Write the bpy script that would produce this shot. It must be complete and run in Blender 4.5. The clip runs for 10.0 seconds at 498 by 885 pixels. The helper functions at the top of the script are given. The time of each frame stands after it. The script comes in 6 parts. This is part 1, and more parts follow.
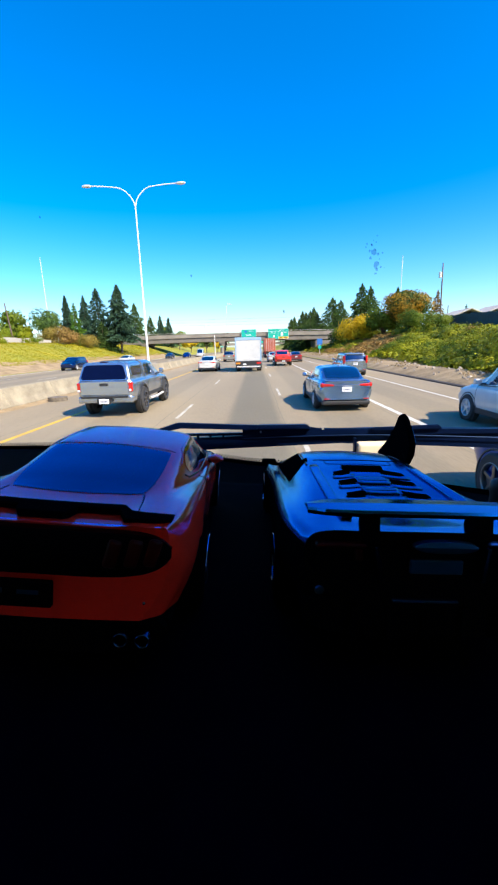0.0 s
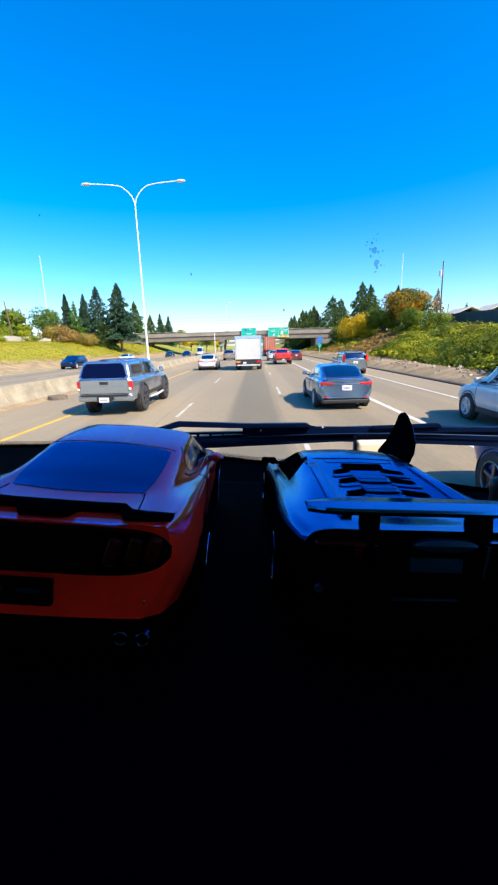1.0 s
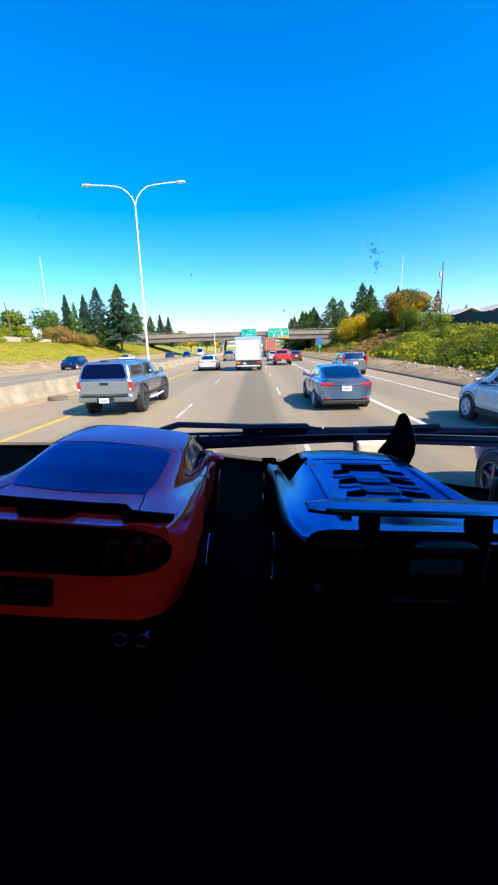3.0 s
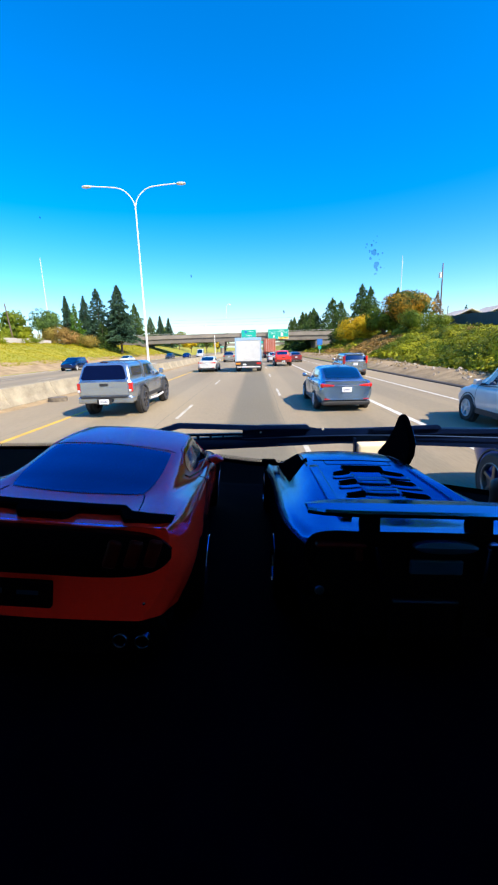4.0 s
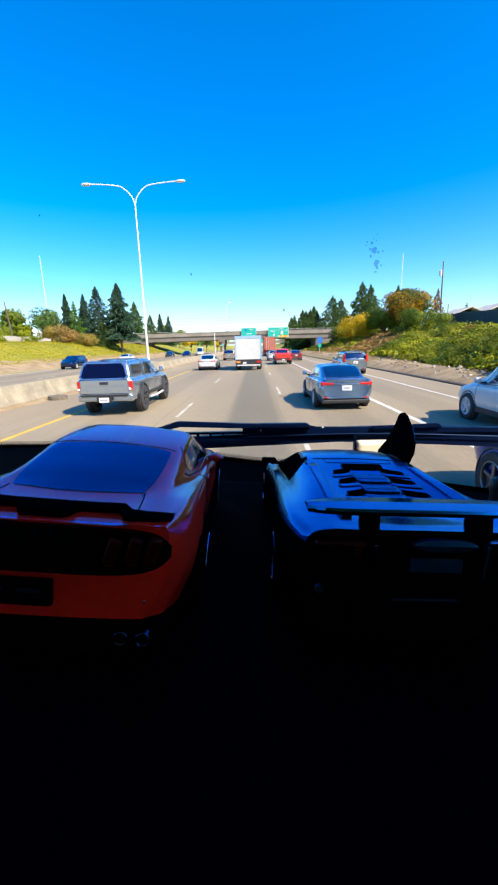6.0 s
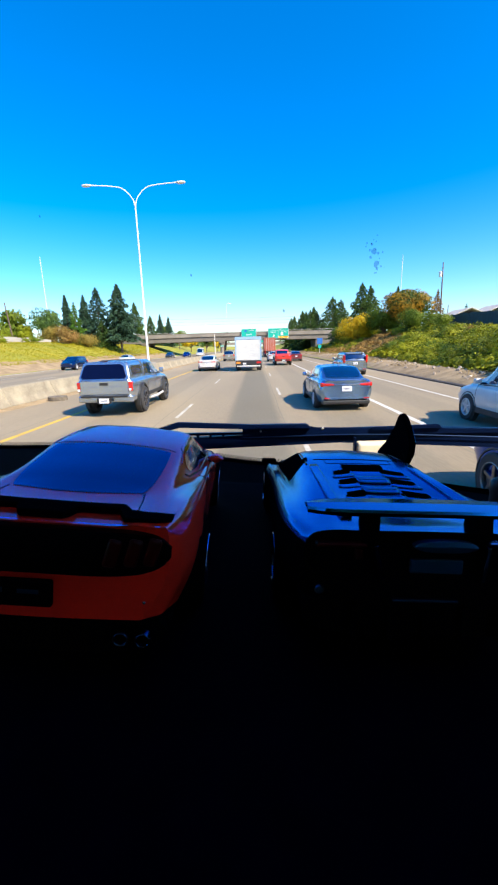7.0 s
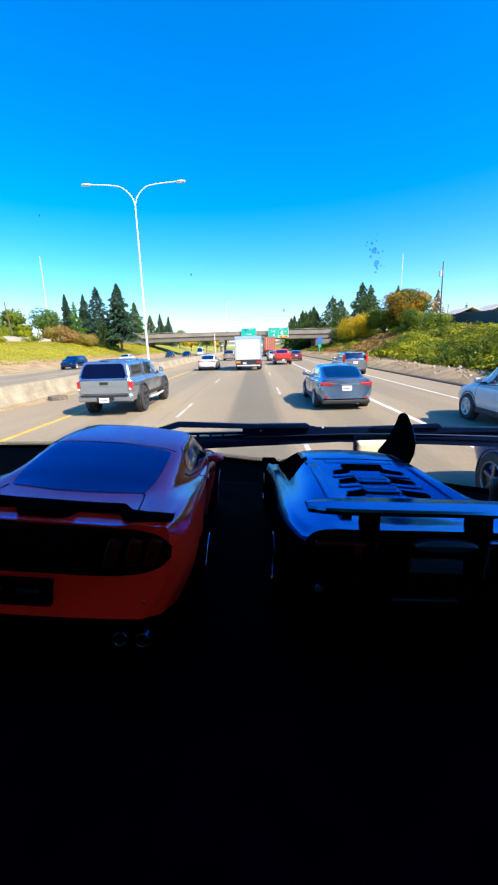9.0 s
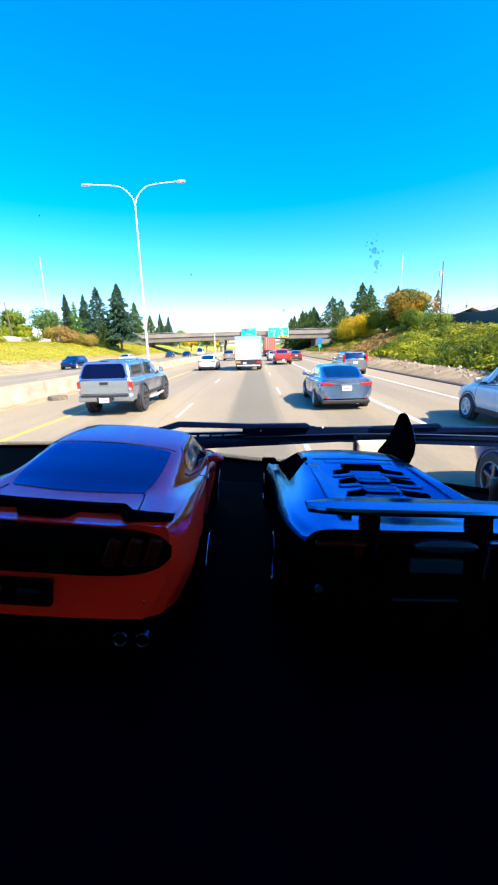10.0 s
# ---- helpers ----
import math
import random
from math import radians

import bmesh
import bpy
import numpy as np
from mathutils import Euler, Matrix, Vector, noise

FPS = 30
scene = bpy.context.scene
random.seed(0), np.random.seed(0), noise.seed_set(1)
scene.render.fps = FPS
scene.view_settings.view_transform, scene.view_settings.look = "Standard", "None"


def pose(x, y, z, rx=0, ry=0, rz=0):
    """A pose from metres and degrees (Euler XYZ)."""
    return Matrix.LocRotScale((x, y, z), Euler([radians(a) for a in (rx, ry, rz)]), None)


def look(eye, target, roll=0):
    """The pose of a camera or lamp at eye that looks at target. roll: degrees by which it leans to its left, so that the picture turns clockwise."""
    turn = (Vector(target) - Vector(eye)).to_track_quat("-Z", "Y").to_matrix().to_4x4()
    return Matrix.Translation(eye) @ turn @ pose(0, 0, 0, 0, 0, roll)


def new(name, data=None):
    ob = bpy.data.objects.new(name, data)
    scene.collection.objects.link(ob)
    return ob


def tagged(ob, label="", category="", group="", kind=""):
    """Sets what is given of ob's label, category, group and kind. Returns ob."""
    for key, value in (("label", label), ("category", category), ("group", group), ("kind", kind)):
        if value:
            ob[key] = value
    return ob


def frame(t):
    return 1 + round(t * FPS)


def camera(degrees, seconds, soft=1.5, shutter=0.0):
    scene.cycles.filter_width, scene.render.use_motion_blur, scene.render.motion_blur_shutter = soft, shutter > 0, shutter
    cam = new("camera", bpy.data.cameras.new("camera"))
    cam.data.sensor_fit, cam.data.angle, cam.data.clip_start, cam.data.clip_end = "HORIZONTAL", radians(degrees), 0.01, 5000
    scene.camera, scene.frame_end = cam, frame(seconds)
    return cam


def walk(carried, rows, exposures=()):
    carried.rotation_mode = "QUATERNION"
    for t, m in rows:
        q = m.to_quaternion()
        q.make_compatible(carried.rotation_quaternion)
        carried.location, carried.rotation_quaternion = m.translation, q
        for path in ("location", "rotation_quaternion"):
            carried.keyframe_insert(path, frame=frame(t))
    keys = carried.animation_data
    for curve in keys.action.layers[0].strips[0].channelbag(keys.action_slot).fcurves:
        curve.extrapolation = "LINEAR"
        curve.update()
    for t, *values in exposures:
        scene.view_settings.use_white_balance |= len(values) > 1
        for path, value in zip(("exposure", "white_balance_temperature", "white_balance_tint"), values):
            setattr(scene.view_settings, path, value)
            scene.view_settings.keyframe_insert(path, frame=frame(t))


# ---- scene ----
cam = camera(65.2, 10.0, soft=2.3)
EYE_Z = 2.14
PITCH, ROLL, YAW = -13.8, 1.5, 1.0
# the small nods of the cab's mount: seconds, degrees of pitch
NODS = [(0.0, 0.16), (0.5, 0.0), (1.0, -0.05), (1.5, 0.14), (2.0, 0.09), (2.5, 0.0), (4.0, 0.2), (4.5, 0.0), (5.0, 0.11), (5.5, -0.08), (7.0, 0.08),
        (7.5, -0.06), (8.0, -0.09), (8.5, 0.11), (9.0, 0.0), (9.5, 0.0), (10.0, 0.0)]
walk(cam, [(t, pose(0, 0, EYE_Z, 90 + PITCH + n, ROLL, YAW)) for t, n in NODS],
     exposures=[(0.0, 0.95), (8.4, 0.95), (9.0, 1.05), (9.4, 1.1), (9.7, 1.25), (10.0, 1.5)])

# ---- light ----
SUN_EL, SUN_AZ = 42.0, 128.0      # azimuth clockwise from the road's direction
world = bpy.data.worlds.new("sky")
scene.world = world
world.use_nodes = True
wn, wl = world.node_tree.nodes, world.node_tree.links
wn.clear()
sky = wn.new("ShaderNodeTexSky")
sky.sky_type, sky.sun_disc = "NISHITA", False
sky.sun_elevation, sky.sun_rotation = radians(SUN_EL), radians(SUN_AZ)
sky.air_density, sky.dust_density, sky.ozone_density = 1.0, 0.9, 5.0
hs = wn.new("ShaderNodeHueSaturation")
hs.inputs["Saturation"].default_value = 1.45
hs.inputs["Hue"].default_value = 0.506
bg = wn.new("ShaderNodeBackground")
bg.inputs["Strength"].default_value = 0.165
wo = wn.new("ShaderNodeOutputWorld")
wl.new(sky.outputs[0], hs.inputs["Color"])
wl.new(hs.outputs[0], bg.inputs["Color"])
wl.new(bg.outputs[0], wo.inputs["Surface"])

sun_data = bpy.data.lights.new("sun", "SUN")
sun_data.energy, sun_data.angle, sun_data.color = 5.0, radians(0.53), (1.0, 0.87, 0.68)
sun = new("sun", sun_data)
se, sa = radians(SUN_EL), radians(SUN_AZ)
sun_dir = Vector((math.sin(sa) * math.cos(se), math.cos(sa) * math.cos(se), math.sin(se)))
sun.matrix_world = look(sun_dir * 300, (0, 0, 0))


# ---- materials ----
def mat(name, color, rough=0.6, metal=0.0, second=None, scale=6.0, fine=60.0, bump=0.0, vary=0.0, coat=0.0, emit=0.0, trans=0.0, stretch=(1, 1, 1), contrast=(0.35, 0.65), spec=0.5, tint=(1, 1, 1)):
    """A node material: two colours mixed by noise at two scales, a fine relief, and a shift from piece to piece."""
    m = bpy.data.materials.new(name)
    m.use_nodes = True
    n, l = m.node_tree.nodes, m.node_tree.links
    b = n["Principled BSDF"]
    b.inputs["Roughness"].default_value, b.inputs["Metallic"].default_value = rough, metal
    b.inputs["Coat Weight"].default_value, b.inputs["Coat Roughness"].default_value = coat, 0.04
    b.inputs["Transmission Weight"].default_value = trans
    b.inputs["Specular IOR Level"].default_value = spec
    b.inputs["Specular Tint"].default_value = (*tint, 1)
    second = second or tuple(c * 0.8 for c in color)
    co = n.new("ShaderNodeTexCoord")
    mp = n.new("ShaderNodeMapping")
    mp.inputs["Scale"].default_value = stretch
    l.new(co.outputs["Object"], mp.inputs["Vector"])
    big, small = n.new("ShaderNodeTexNoise"), n.new("ShaderNodeTexNoise")
    big.inputs["Scale"].default_value, big.inputs["Detail"].default_value = scale, 6
    small.inputs["Scale"].default_value, small.inputs["Detail"].default_value = fine, 4
    l.new(mp.outputs[0], big.inputs["Vector"])
    l.new(mp.outputs[0], small.inputs["Vector"])
    mean = n.new("ShaderNodeMath")
    mean.operation = "MULTIPLY_ADD"
    mean.inputs[1].default_value = 0.3
    scaled = n.new("ShaderNodeMath")
    scaled.operation = "MULTIPLY"
    scaled.inputs[1].default_value = 0.7
    l.new(big.outputs["Fac"], scaled.inputs[0])
    l.new(small.outputs["Fac"], mean.inputs[0])
    l.new(scaled.outputs[0], mean.inputs[2])
    ramp = n.new("ShaderNodeValToRGB")
    ramp.color_ramp.elements[0].position, ramp.color_ramp.elements[1].position = contrast
    ramp.color_ramp.elements[0].color, ramp.color_ramp.elements[1].color = (*second, 1), (*color, 1)
    l.new(mean.outputs[0], ramp.inputs["Fac"])
    out = ramp.outputs["Color"]
    if vary:
        info = n.new("ShaderNodeObjectInfo")
        geo = n.new("ShaderNodeNewGeometry")
        add = n.new("ShaderNodeMath")
        l.new(info.outputs["Random"], add.inputs[0])
        l.new(geo.outputs["Random Per Island"], add.inputs[1])
        span = n.new("ShaderNodeMapRange")
        span.inputs["From Max"].default_value = 2.0
        span.inputs["To Min"].default_value, span.inputs["To Max"].default_value = 1 - vary, 1 + vary
        l.new(add.outputs[0], span.inputs["Value"])
        h = n.new("ShaderNodeHueSaturation")
        l.new(span.outputs[0], h.inputs["Value"])
        l.new(out, h.inputs["Color"])
        out = h.outputs["Color"]
    l.new(out, b.inputs["Base Color"])
    if bump:
        bu = n.new("ShaderNodeBump")
        bu.inputs["Strength"].default_value, bu.inputs["Distance"].default_value = bump, 0.02
        l.new(small.outputs["Fac"], bu.inputs["Height"])
        l.new(bu.outputs[0], b.inputs["Normal"])
    if emit:
        l.new(out, b.inputs["Emission Color"])
        b.inputs["Emission Strength"].default_value = emit
    return m


def leaf_mat(name, a, b_, through_light=0.3, contrast=(0.32, 0.62)):
    m = mat(name, a, 0.6, second=b_, scale=0.35, fine=3.0, vary=0.18, contrast=contrast, spec=0.2)
    n, l = m.node_tree.nodes, m.node_tree.links
    b = n["Principled BSDF"]
    tr, mx = n.new("ShaderNodeBsdfTranslucent"), n.new("ShaderNodeMixShader")
    mx.inputs[0].default_value = through_light
    l.new(b.inputs["Base Color"].links[0].from_socket, tr.inputs["Color"])
    l.new(b.outputs[0], mx.inputs[1])
    l.new(tr.outputs[0], mx.inputs[2])
    l.new(mx.outputs[0], n["Material Output"].inputs["Surface"])
    return m


def paint(name, color, metal=0.0, rough=0.3, flake=0.9):
    return mat(name, color, rough, metal, tuple(c * flake for c in color), 3, 300, coat=0.8)


def road_material():
    """Sun-bleached concrete: tan grey, with darker wheel and oil tracks along each lane, cracks and patches."""
    m = mat("road_concrete", (0.302, 0.243, 0.152), 0.85, second=(0.207, 0.165, 0.104), scale=0.25, fine=18, bump=0.25, stretch=(1, 0.15, 1))
    n, l = m.node_tree.nodes, m.node_tree.links
    b = n["Principled BSDF"]
    base = b.inputs["Base Color"].links[0].from_socket
    geo = n.new("ShaderNodeNewGeometry")
    sep = n.new("ShaderNodeSeparateXYZ")
    l.new(geo.outputs["Position"], sep.inputs[0])

    def math_node(op, a, b2=None, c=None):
        k = n.new("ShaderNodeMath")
        k.operation = op
        for i, v in enumerate((a, b2, c)):
            if v is None:
                continue
            if isinstance(v, (int, float)):
                k.inputs[i].default_value = v
            else:
                l.new(v, k.inputs[i])
        return k.outputs[0]
    # oil track: a soft band along the middle lane
    wob = n.new("ShaderNodeTexNoise")
    wob.inputs["Scale"].default_value = 0.05
    l.new(geo.outputs["Position"], wob.inputs["Vector"])
    off = math_node("ADD", sep.outputs["X"], math_node("MULTIPLY", math_node("SUBTRACT", wob.outputs["Fac"], 0.5), 0.4))
    total = None
    for centre, half, amount in ((-0.12, 0.82, 0.60), (2.65, 0.8, 0.25), (-4.6, 0.7, 0.22), (6.1, 0.7, 0.2), (-14.5, 1.0, 0.3), (-18.2, 1.0, 0.3), (-22.0, 1.0, 0.3)):
        dist = math_node("ABSOLUTE", math_node("SUBTRACT", off, centre))
        band = n.new("ShaderNodeMapRange")
        band.interpolation_type = "SMOOTHSTEP"
        band.inputs["From Min"].default_value, band.inputs["From Max"].default_value = half * 0.75, half * 1.2
        band.inputs["To Min"].default_value, band.inputs["To Max"].default_value = amount, 0.0
        l.new(dist, band.inputs["Value"])
        total = band.outputs[0] if total is None else math_node("MAXIMUM", total, band.outputs[0])
    mix = n.new("ShaderNodeMix")
    mix.data_type = "RGBA"
    mix.inputs["B"].default_value = (0.09, 0.087, 0.062, 1)
    l.new(total, mix.inputs["Factor"])
    l.new(base, mix.inputs["A"])
    l.new(mix.outputs["Result"], b.inputs["Base Color"])
    return m


ROAD = road_material()
GRASS = mat("verge_grass", (0.35, 0.295, 0.025), 0.9, second=(0.148, 0.18, 0.016), scale=0.16, fine=4, bump=0.6)
DIRT = mat("bare_dirt", (0.385, 0.28, 0.15), 0.95, second=(0.20, 0.14, 0.072), scale=0.9, fine=9, bump=1.0)
CONCRETE = mat("weathered_concrete", (0.344, 0.316, 0.262), 0.9, second=(0.221, 0.197, 0.16), scale=0.9, fine=14, bump=0.4)
BARRIER = mat("pale_barrier_concrete", (0.353, 0.307, 0.213), 0.9, second=(0.189, 0.16, 0.111), scale=1.3, fine=16, bump=0.4, vary=0.08)
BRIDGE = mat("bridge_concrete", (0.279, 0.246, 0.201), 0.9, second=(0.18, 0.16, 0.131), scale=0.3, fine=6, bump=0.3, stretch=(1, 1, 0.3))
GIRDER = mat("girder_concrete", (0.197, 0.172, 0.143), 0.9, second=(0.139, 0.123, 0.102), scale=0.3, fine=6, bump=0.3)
WHITE_LINE = mat("white_line_paint", (0.656, 0.64, 0.59), 0.7, second=(0.451, 0.426, 0.377), scale=3, fine=30)
WORN_LINE = mat("worn_white_line_paint", (0.541, 0.508, 0.435), 0.8, second=(0.312, 0.279, 0.213), scale=2.5, fine=24)
YELLOW_LINE = mat("yellow_line_paint", (0.656, 0.41, 0.025), 0.7, second=(0.492, 0.295, 0.041), scale=2, fine=30)
GALV = mat("galvanised_steel", (0.72, 0.70, 0.66), 0.45, 0.3, second=(0.6, 0.58, 0.55), scale=3, fine=40)
WHITE_STEEL = mat("white_painted_steel", (0.85, 0.83, 0.79), 0.5, 0.0, scale=2, fine=20)
SIGN_GREEN = mat("sign_green", (0.0, 0.40, 0.31), 0.5, second=(0.0, 0.36, 0.27), scale=1, fine=20)
SIGN_WHITE = mat("sign_white", (0.85, 0.85, 0.82), 0.5, second=(0.78, 0.78, 0.75))
SIGN_YELLOW = mat("sign_yellow", (0.85, 0.50, 0.03), 0.5)
SIGN_BLUE = mat("sign_blue", (0.02, 0.15, 0.5), 0.5)
BARK = mat("bark", (0.16, 0.11, 0.075), 0.95, second=(0.08, 0.055, 0.04), scale=3, fine=20, bump=0.8, stretch=(1, 1, 0.2))
WOOD_POLE = mat("weathered_pole_wood", (0.17, 0.12, 0.09), 0.9, second=(0.10, 0.07, 0.055), scale=2, fine=30, stretch=(1, 1, 0.1))
CONIFER = leaf_mat("conifer_needles", (0.085, 0.145, 0.022), (0.022, 0.055, 0.018), 0.15)
CONIFER_BLUE = leaf_mat("blue_conifer_needles", (0.052, 0.105, 0.052), (0.020, 0.050, 0.036), 0.15)
LEAF_GREEN = leaf_mat("green_leaves", (0.18, 0.23, 0.016), (0.049, 0.098, 0.01))
LEAF_YELLOW = leaf_mat("yellow_leaves", (0.66, 0.44, 0.01), (0.20, 0.20, 0.01), 0.2, (0.27, 0.54))
LEAF_ORANGE = leaf_mat("orange_leaves", (0.44, 0.22, 0.014), (0.045, 0.085, 0.012), 0.15, (0.45, 0.58))
LEAF_RUST = leaf_mat("rusty_leaves", (0.34, 0.20, 0.06), (0.17, 0.115, 0.03), 0.2)
SHRUB = leaf_mat("bank_shrub_leaves", (0.34, 0.335, 0.012), (0.040, 0.075, 0.006), 0.2, (0.36, 0.62))
LEAF_TAN = leaf_mat("tan_leaves", (0.33, 0.235, 0.05), (0.15, 0.14, 0.022), 0.2)
CYPRESS = leaf_mat("cypress_leaves", (0.12, 0.24, 0.022), (0.05, 0.12, 0.014), 0.2)
HEDGE = leaf_mat("hedge_leaves", (0.279, 0.303, 0.011), (0.148, 0.197, 0.01))
GRASS_BLADE = leaf_mat("verge_grass_blades", (0.40, 0.33, 0.010), (0.205, 0.225, 0.008))
DRY = leaf_mat("dry_grass_blades", (0.344, 0.254, 0.123), (0.205, 0.148, 0.066))
FENCE_DARK = mat("dark_fence_boards", (0.022, 0.055, 0.055), 0.85, second=(0.014, 0.034, 0.036), scale=1, fine=12, vary=0.2)
FENCE_WHITE = mat("white_fence_boards", (0.451, 0.41, 0.361), 0.7, vary=0.1)
ROOF = mat("pale_roof", (0.508, 0.476, 0.443), 0.8, second=(0.394, 0.369, 0.344), scale=1, fine=10)
SIDING = mat("pale_siding", (0.508, 0.476, 0.41), 0.8)
TYRE = mat("tyre_rubber", (0.022, 0.022, 0.024), 0.85, second=(0.035, 0.034, 0.033), scale=10, fine=80)
RIM = mat("alloy_rim", (0.62, 0.62, 0.63), 0.35, 0.35)
DARK_RIM = mat("dark_alloy_rim", (0.16, 0.16, 0.17), 0.3, 0.9)
CHROME = mat("chrome", (0.75, 0.76, 0.78), 0.12, 1.0)
TRIM = mat("black_plastic_trim", (0.015, 0.015, 0.016), 0.55, second=(0.022, 0.022, 0.022), scale=8, fine=120, bump=0.1)
GLOSS_BLACK = mat("gloss_black", (0.004, 0.004, 0.005), 0.12, coat=0.5)
SMOKED_GLASS = mat("smoked_canopy_glass", (0.002, 0.004, 0.02), 0.08, spec=0.35, tint=(0.3, 0.5, 1.0))
# blue base and reflection tint stand in for mirrored sky
CAR_GLASS = mat("sky_blue_car_glass", (0.001, 0.016, 0.07), 0.05, coat=0.8, spec=0.9, tint=(0.25, 0.55, 1.0))
RED_LENS = mat("red_lens", (0.55, 0.015, 0.012), 0.2, coat=0.8)
DARK_RED_LENS = mat("smoked_red_lens", (0.022, 0.002, 0.002), 0.35, spec=0.08)
AMBER = mat("amber_lens", (0.7, 0.25, 0.02), 0.3, coat=0.5)
PLATE = mat("plate_white", (0.75, 0.76, 0.78), 0.5)
PLATE_INK = mat("plate_ink", (0.04, 0.05, 0.12), 0.5)
# both base colours set near zero to paint the dash's deep shade
DASH = mat("shade_black_dash_vinyl", (0.0006, 0.0006, 0.0020), 0.85, second=(0.0004, 0.0004, 0.0014), scale=20, fine=900, bump=0.15, spec=0.006)
DASH_MAT = mat("shade_dark_dash_mat", (0.0004, 0.0004, 0.0035), 0.7, second=(0.0003, 0.0003, 0.0020), scale=60, fine=1500, bump=0.2, spec=0.004, tint=(0.2, 0.4, 1.0))
# unseen lining, its tan picked to bounce warm light onto the models
BOUNCE_LINING = mat("tan_bounce_lining", (0.74, 0.50, 0.28), 0.9)
CAB_PAINT = mat("white_cab_paint", (0.7, 0.7, 0.7), 0.4, coat=0.6)
RUBBER = mat("wiper_rubber", (0.0016, 0.0055, 0.030), 0.45, second=(0.001, 0.004, 0.020), scale=40, fine=300, spec=0.26, tint=(0.1, 0.35, 1.0))


# ---- builders ----
def mesh_of(name, verts, faces, material, smooth=False):
    me = bpy.data.meshes.new(name)
    me.from_pydata([tuple(map(float, v)) for v in verts], [], [tuple(map(int, f)) for f in faces])
    me.materials.append(material)
    if smooth:
        me.polygons.foreach_set("use_smooth", [True] * len(me.polygons))
    me.update()
    return me


def quads_mesh(name, quads, material):
    """Many loose quads at once: quads is (n, 4, 3)."""
    quads = np.asarray(quads, dtype=np.float32)
    n = len(quads)
    me = bpy.data.meshes.new(name)
    me.vertices.add(4 * n)
    me.vertices.foreach_set("co", quads.reshape(-1))
    me.loops.add(4 * n)
    me.loops.foreach_set("vertex_index", np.arange(4 * n, dtype=np.int32))
    me.polygons.add(n)
    me.polygons.foreach_set("loop_start", np.arange(0, 4 * n, 4, dtype=np.int32))
    me.polygons.foreach_set("loop_total", np.full(n, 4, dtype=np.int32))
    me.materials.append(material)
    me.update(calc_edges=True)
    return me


def part(name, bm, material, parent, label="", smooth=False):
    """Links a bmesh (or a ready mesh) as one mesh object under parent."""
    if isinstance(bm, bmesh.types.BMesh):
        me = bpy.data.meshes.new(name)
        bmesh.ops.recalc_face_normals(bm, faces=bm.faces)
        bm.to_mesh(me)
        bm.free()
        me.materials.append(material)
        if smooth:
            me.polygons.foreach_set("use_smooth", [True] * len(me.polygons))
    else:
        me = bm
    ob = new(name, me)
    ob.parent = parent
    if label:
        tagged(ob, label)
    return ob


def box(x0, x1, y0, y1, z0, z1, bevel=0.0, seg=2, m=None):
    bm = bmesh.new()
    bmesh.ops.create_cube(bm, size=1)
    bmesh.ops.transform(bm, matrix=Matrix.Translation(((x0 + x1) / 2, (y0 + y1) / 2, (z0 + z1) / 2)) @ Matrix.Diagonal((x1 - x0, y1 - y0, z1 - z0, 1)), verts=bm.verts)
    if bevel:
        bmesh.ops.bevel(bm, geom=list(bm.edges), offset=bevel, segments=seg, affect="EDGES", profile=0.5)
    if m is not None:
        bmesh.ops.transform(bm, matrix=m, verts=bm.verts)
    return bm


def merge(*bms):
    """Joins bmeshes into the first."""
    out = bms[0]
    for b in bms[1:]:
        me = bpy.data.meshes.new("tmp")
        b.to_mesh(me)
        b.free()
        out.from_mesh(me)
        bpy.data.meshes.remove(me)
    return out


def scaled(bm, s):
    bmesh.ops.scale(bm, vec=(s, s, s), verts=bm.verts)
    return bm


def tube(points, radius, sides=8, radii=None):
    """A round bar along points."""
    pts = [Vector(p) for p in points]
    bm = bmesh.new()
    rings = []
    up = Vector((0, 0, 1))
    for i, p in enumerate(pts):
        d = (pts[min(i + 1, len(pts) - 1)] - pts[max(i - 1, 0)]).normalized()
        a = d.cross(up)
        if a.length < 1e-3:
            a = d.cross(Vector((0, 1, 0)))
        a.normalize()
        b = d.cross(a)
        r = radii[i] if radii else radius
        rings.append([bm.verts.new(p + (a * math.cos(k * 2 * math.pi / sides) + b * math.sin(k * 2 * math.pi / sides)) * r) for k in range(sides)])
    for r0, r1 in zip(rings, rings[1:]):
        for k in range(sides):
            bm.faces.new((r0[k], r0[(k + 1) % sides], r1[(k + 1) % sides], r1[k]))
    bm.faces.new(rings[0][::-1])
    bm.faces.new(rings[-1])
    return bm


def lathe(profile, axis="X", sides=24, centre=(0, 0, 0)):
    """Turns a profile of (along, radius) round an axis."""
    bm = bmesh.new()
    rings = []
    for a, r in profile:
        ring = []
        for k in range(sides):
            c, s = math.cos(2 * math.pi * k / sides) * r, math.sin(2 * math.pi * k / sides) * r
            v = {"X": (a, c, s), "Y": (c, a, s), "Z": (c, s, a)}[axis]
            ring.append(bm.verts.new(Vector(v) + Vector(centre)))
        rings.append(ring)
    for r0, r1 in zip(rings, rings[1:]):
        for k in range(sides):
            bm.faces.new((r0[k], r0[(k + 1) % sides], r1[(k + 1) % sides], r1[k]))
    bm.faces.new(rings[0][::-1])
    bm.faces.new(rings[-1])
    return bm


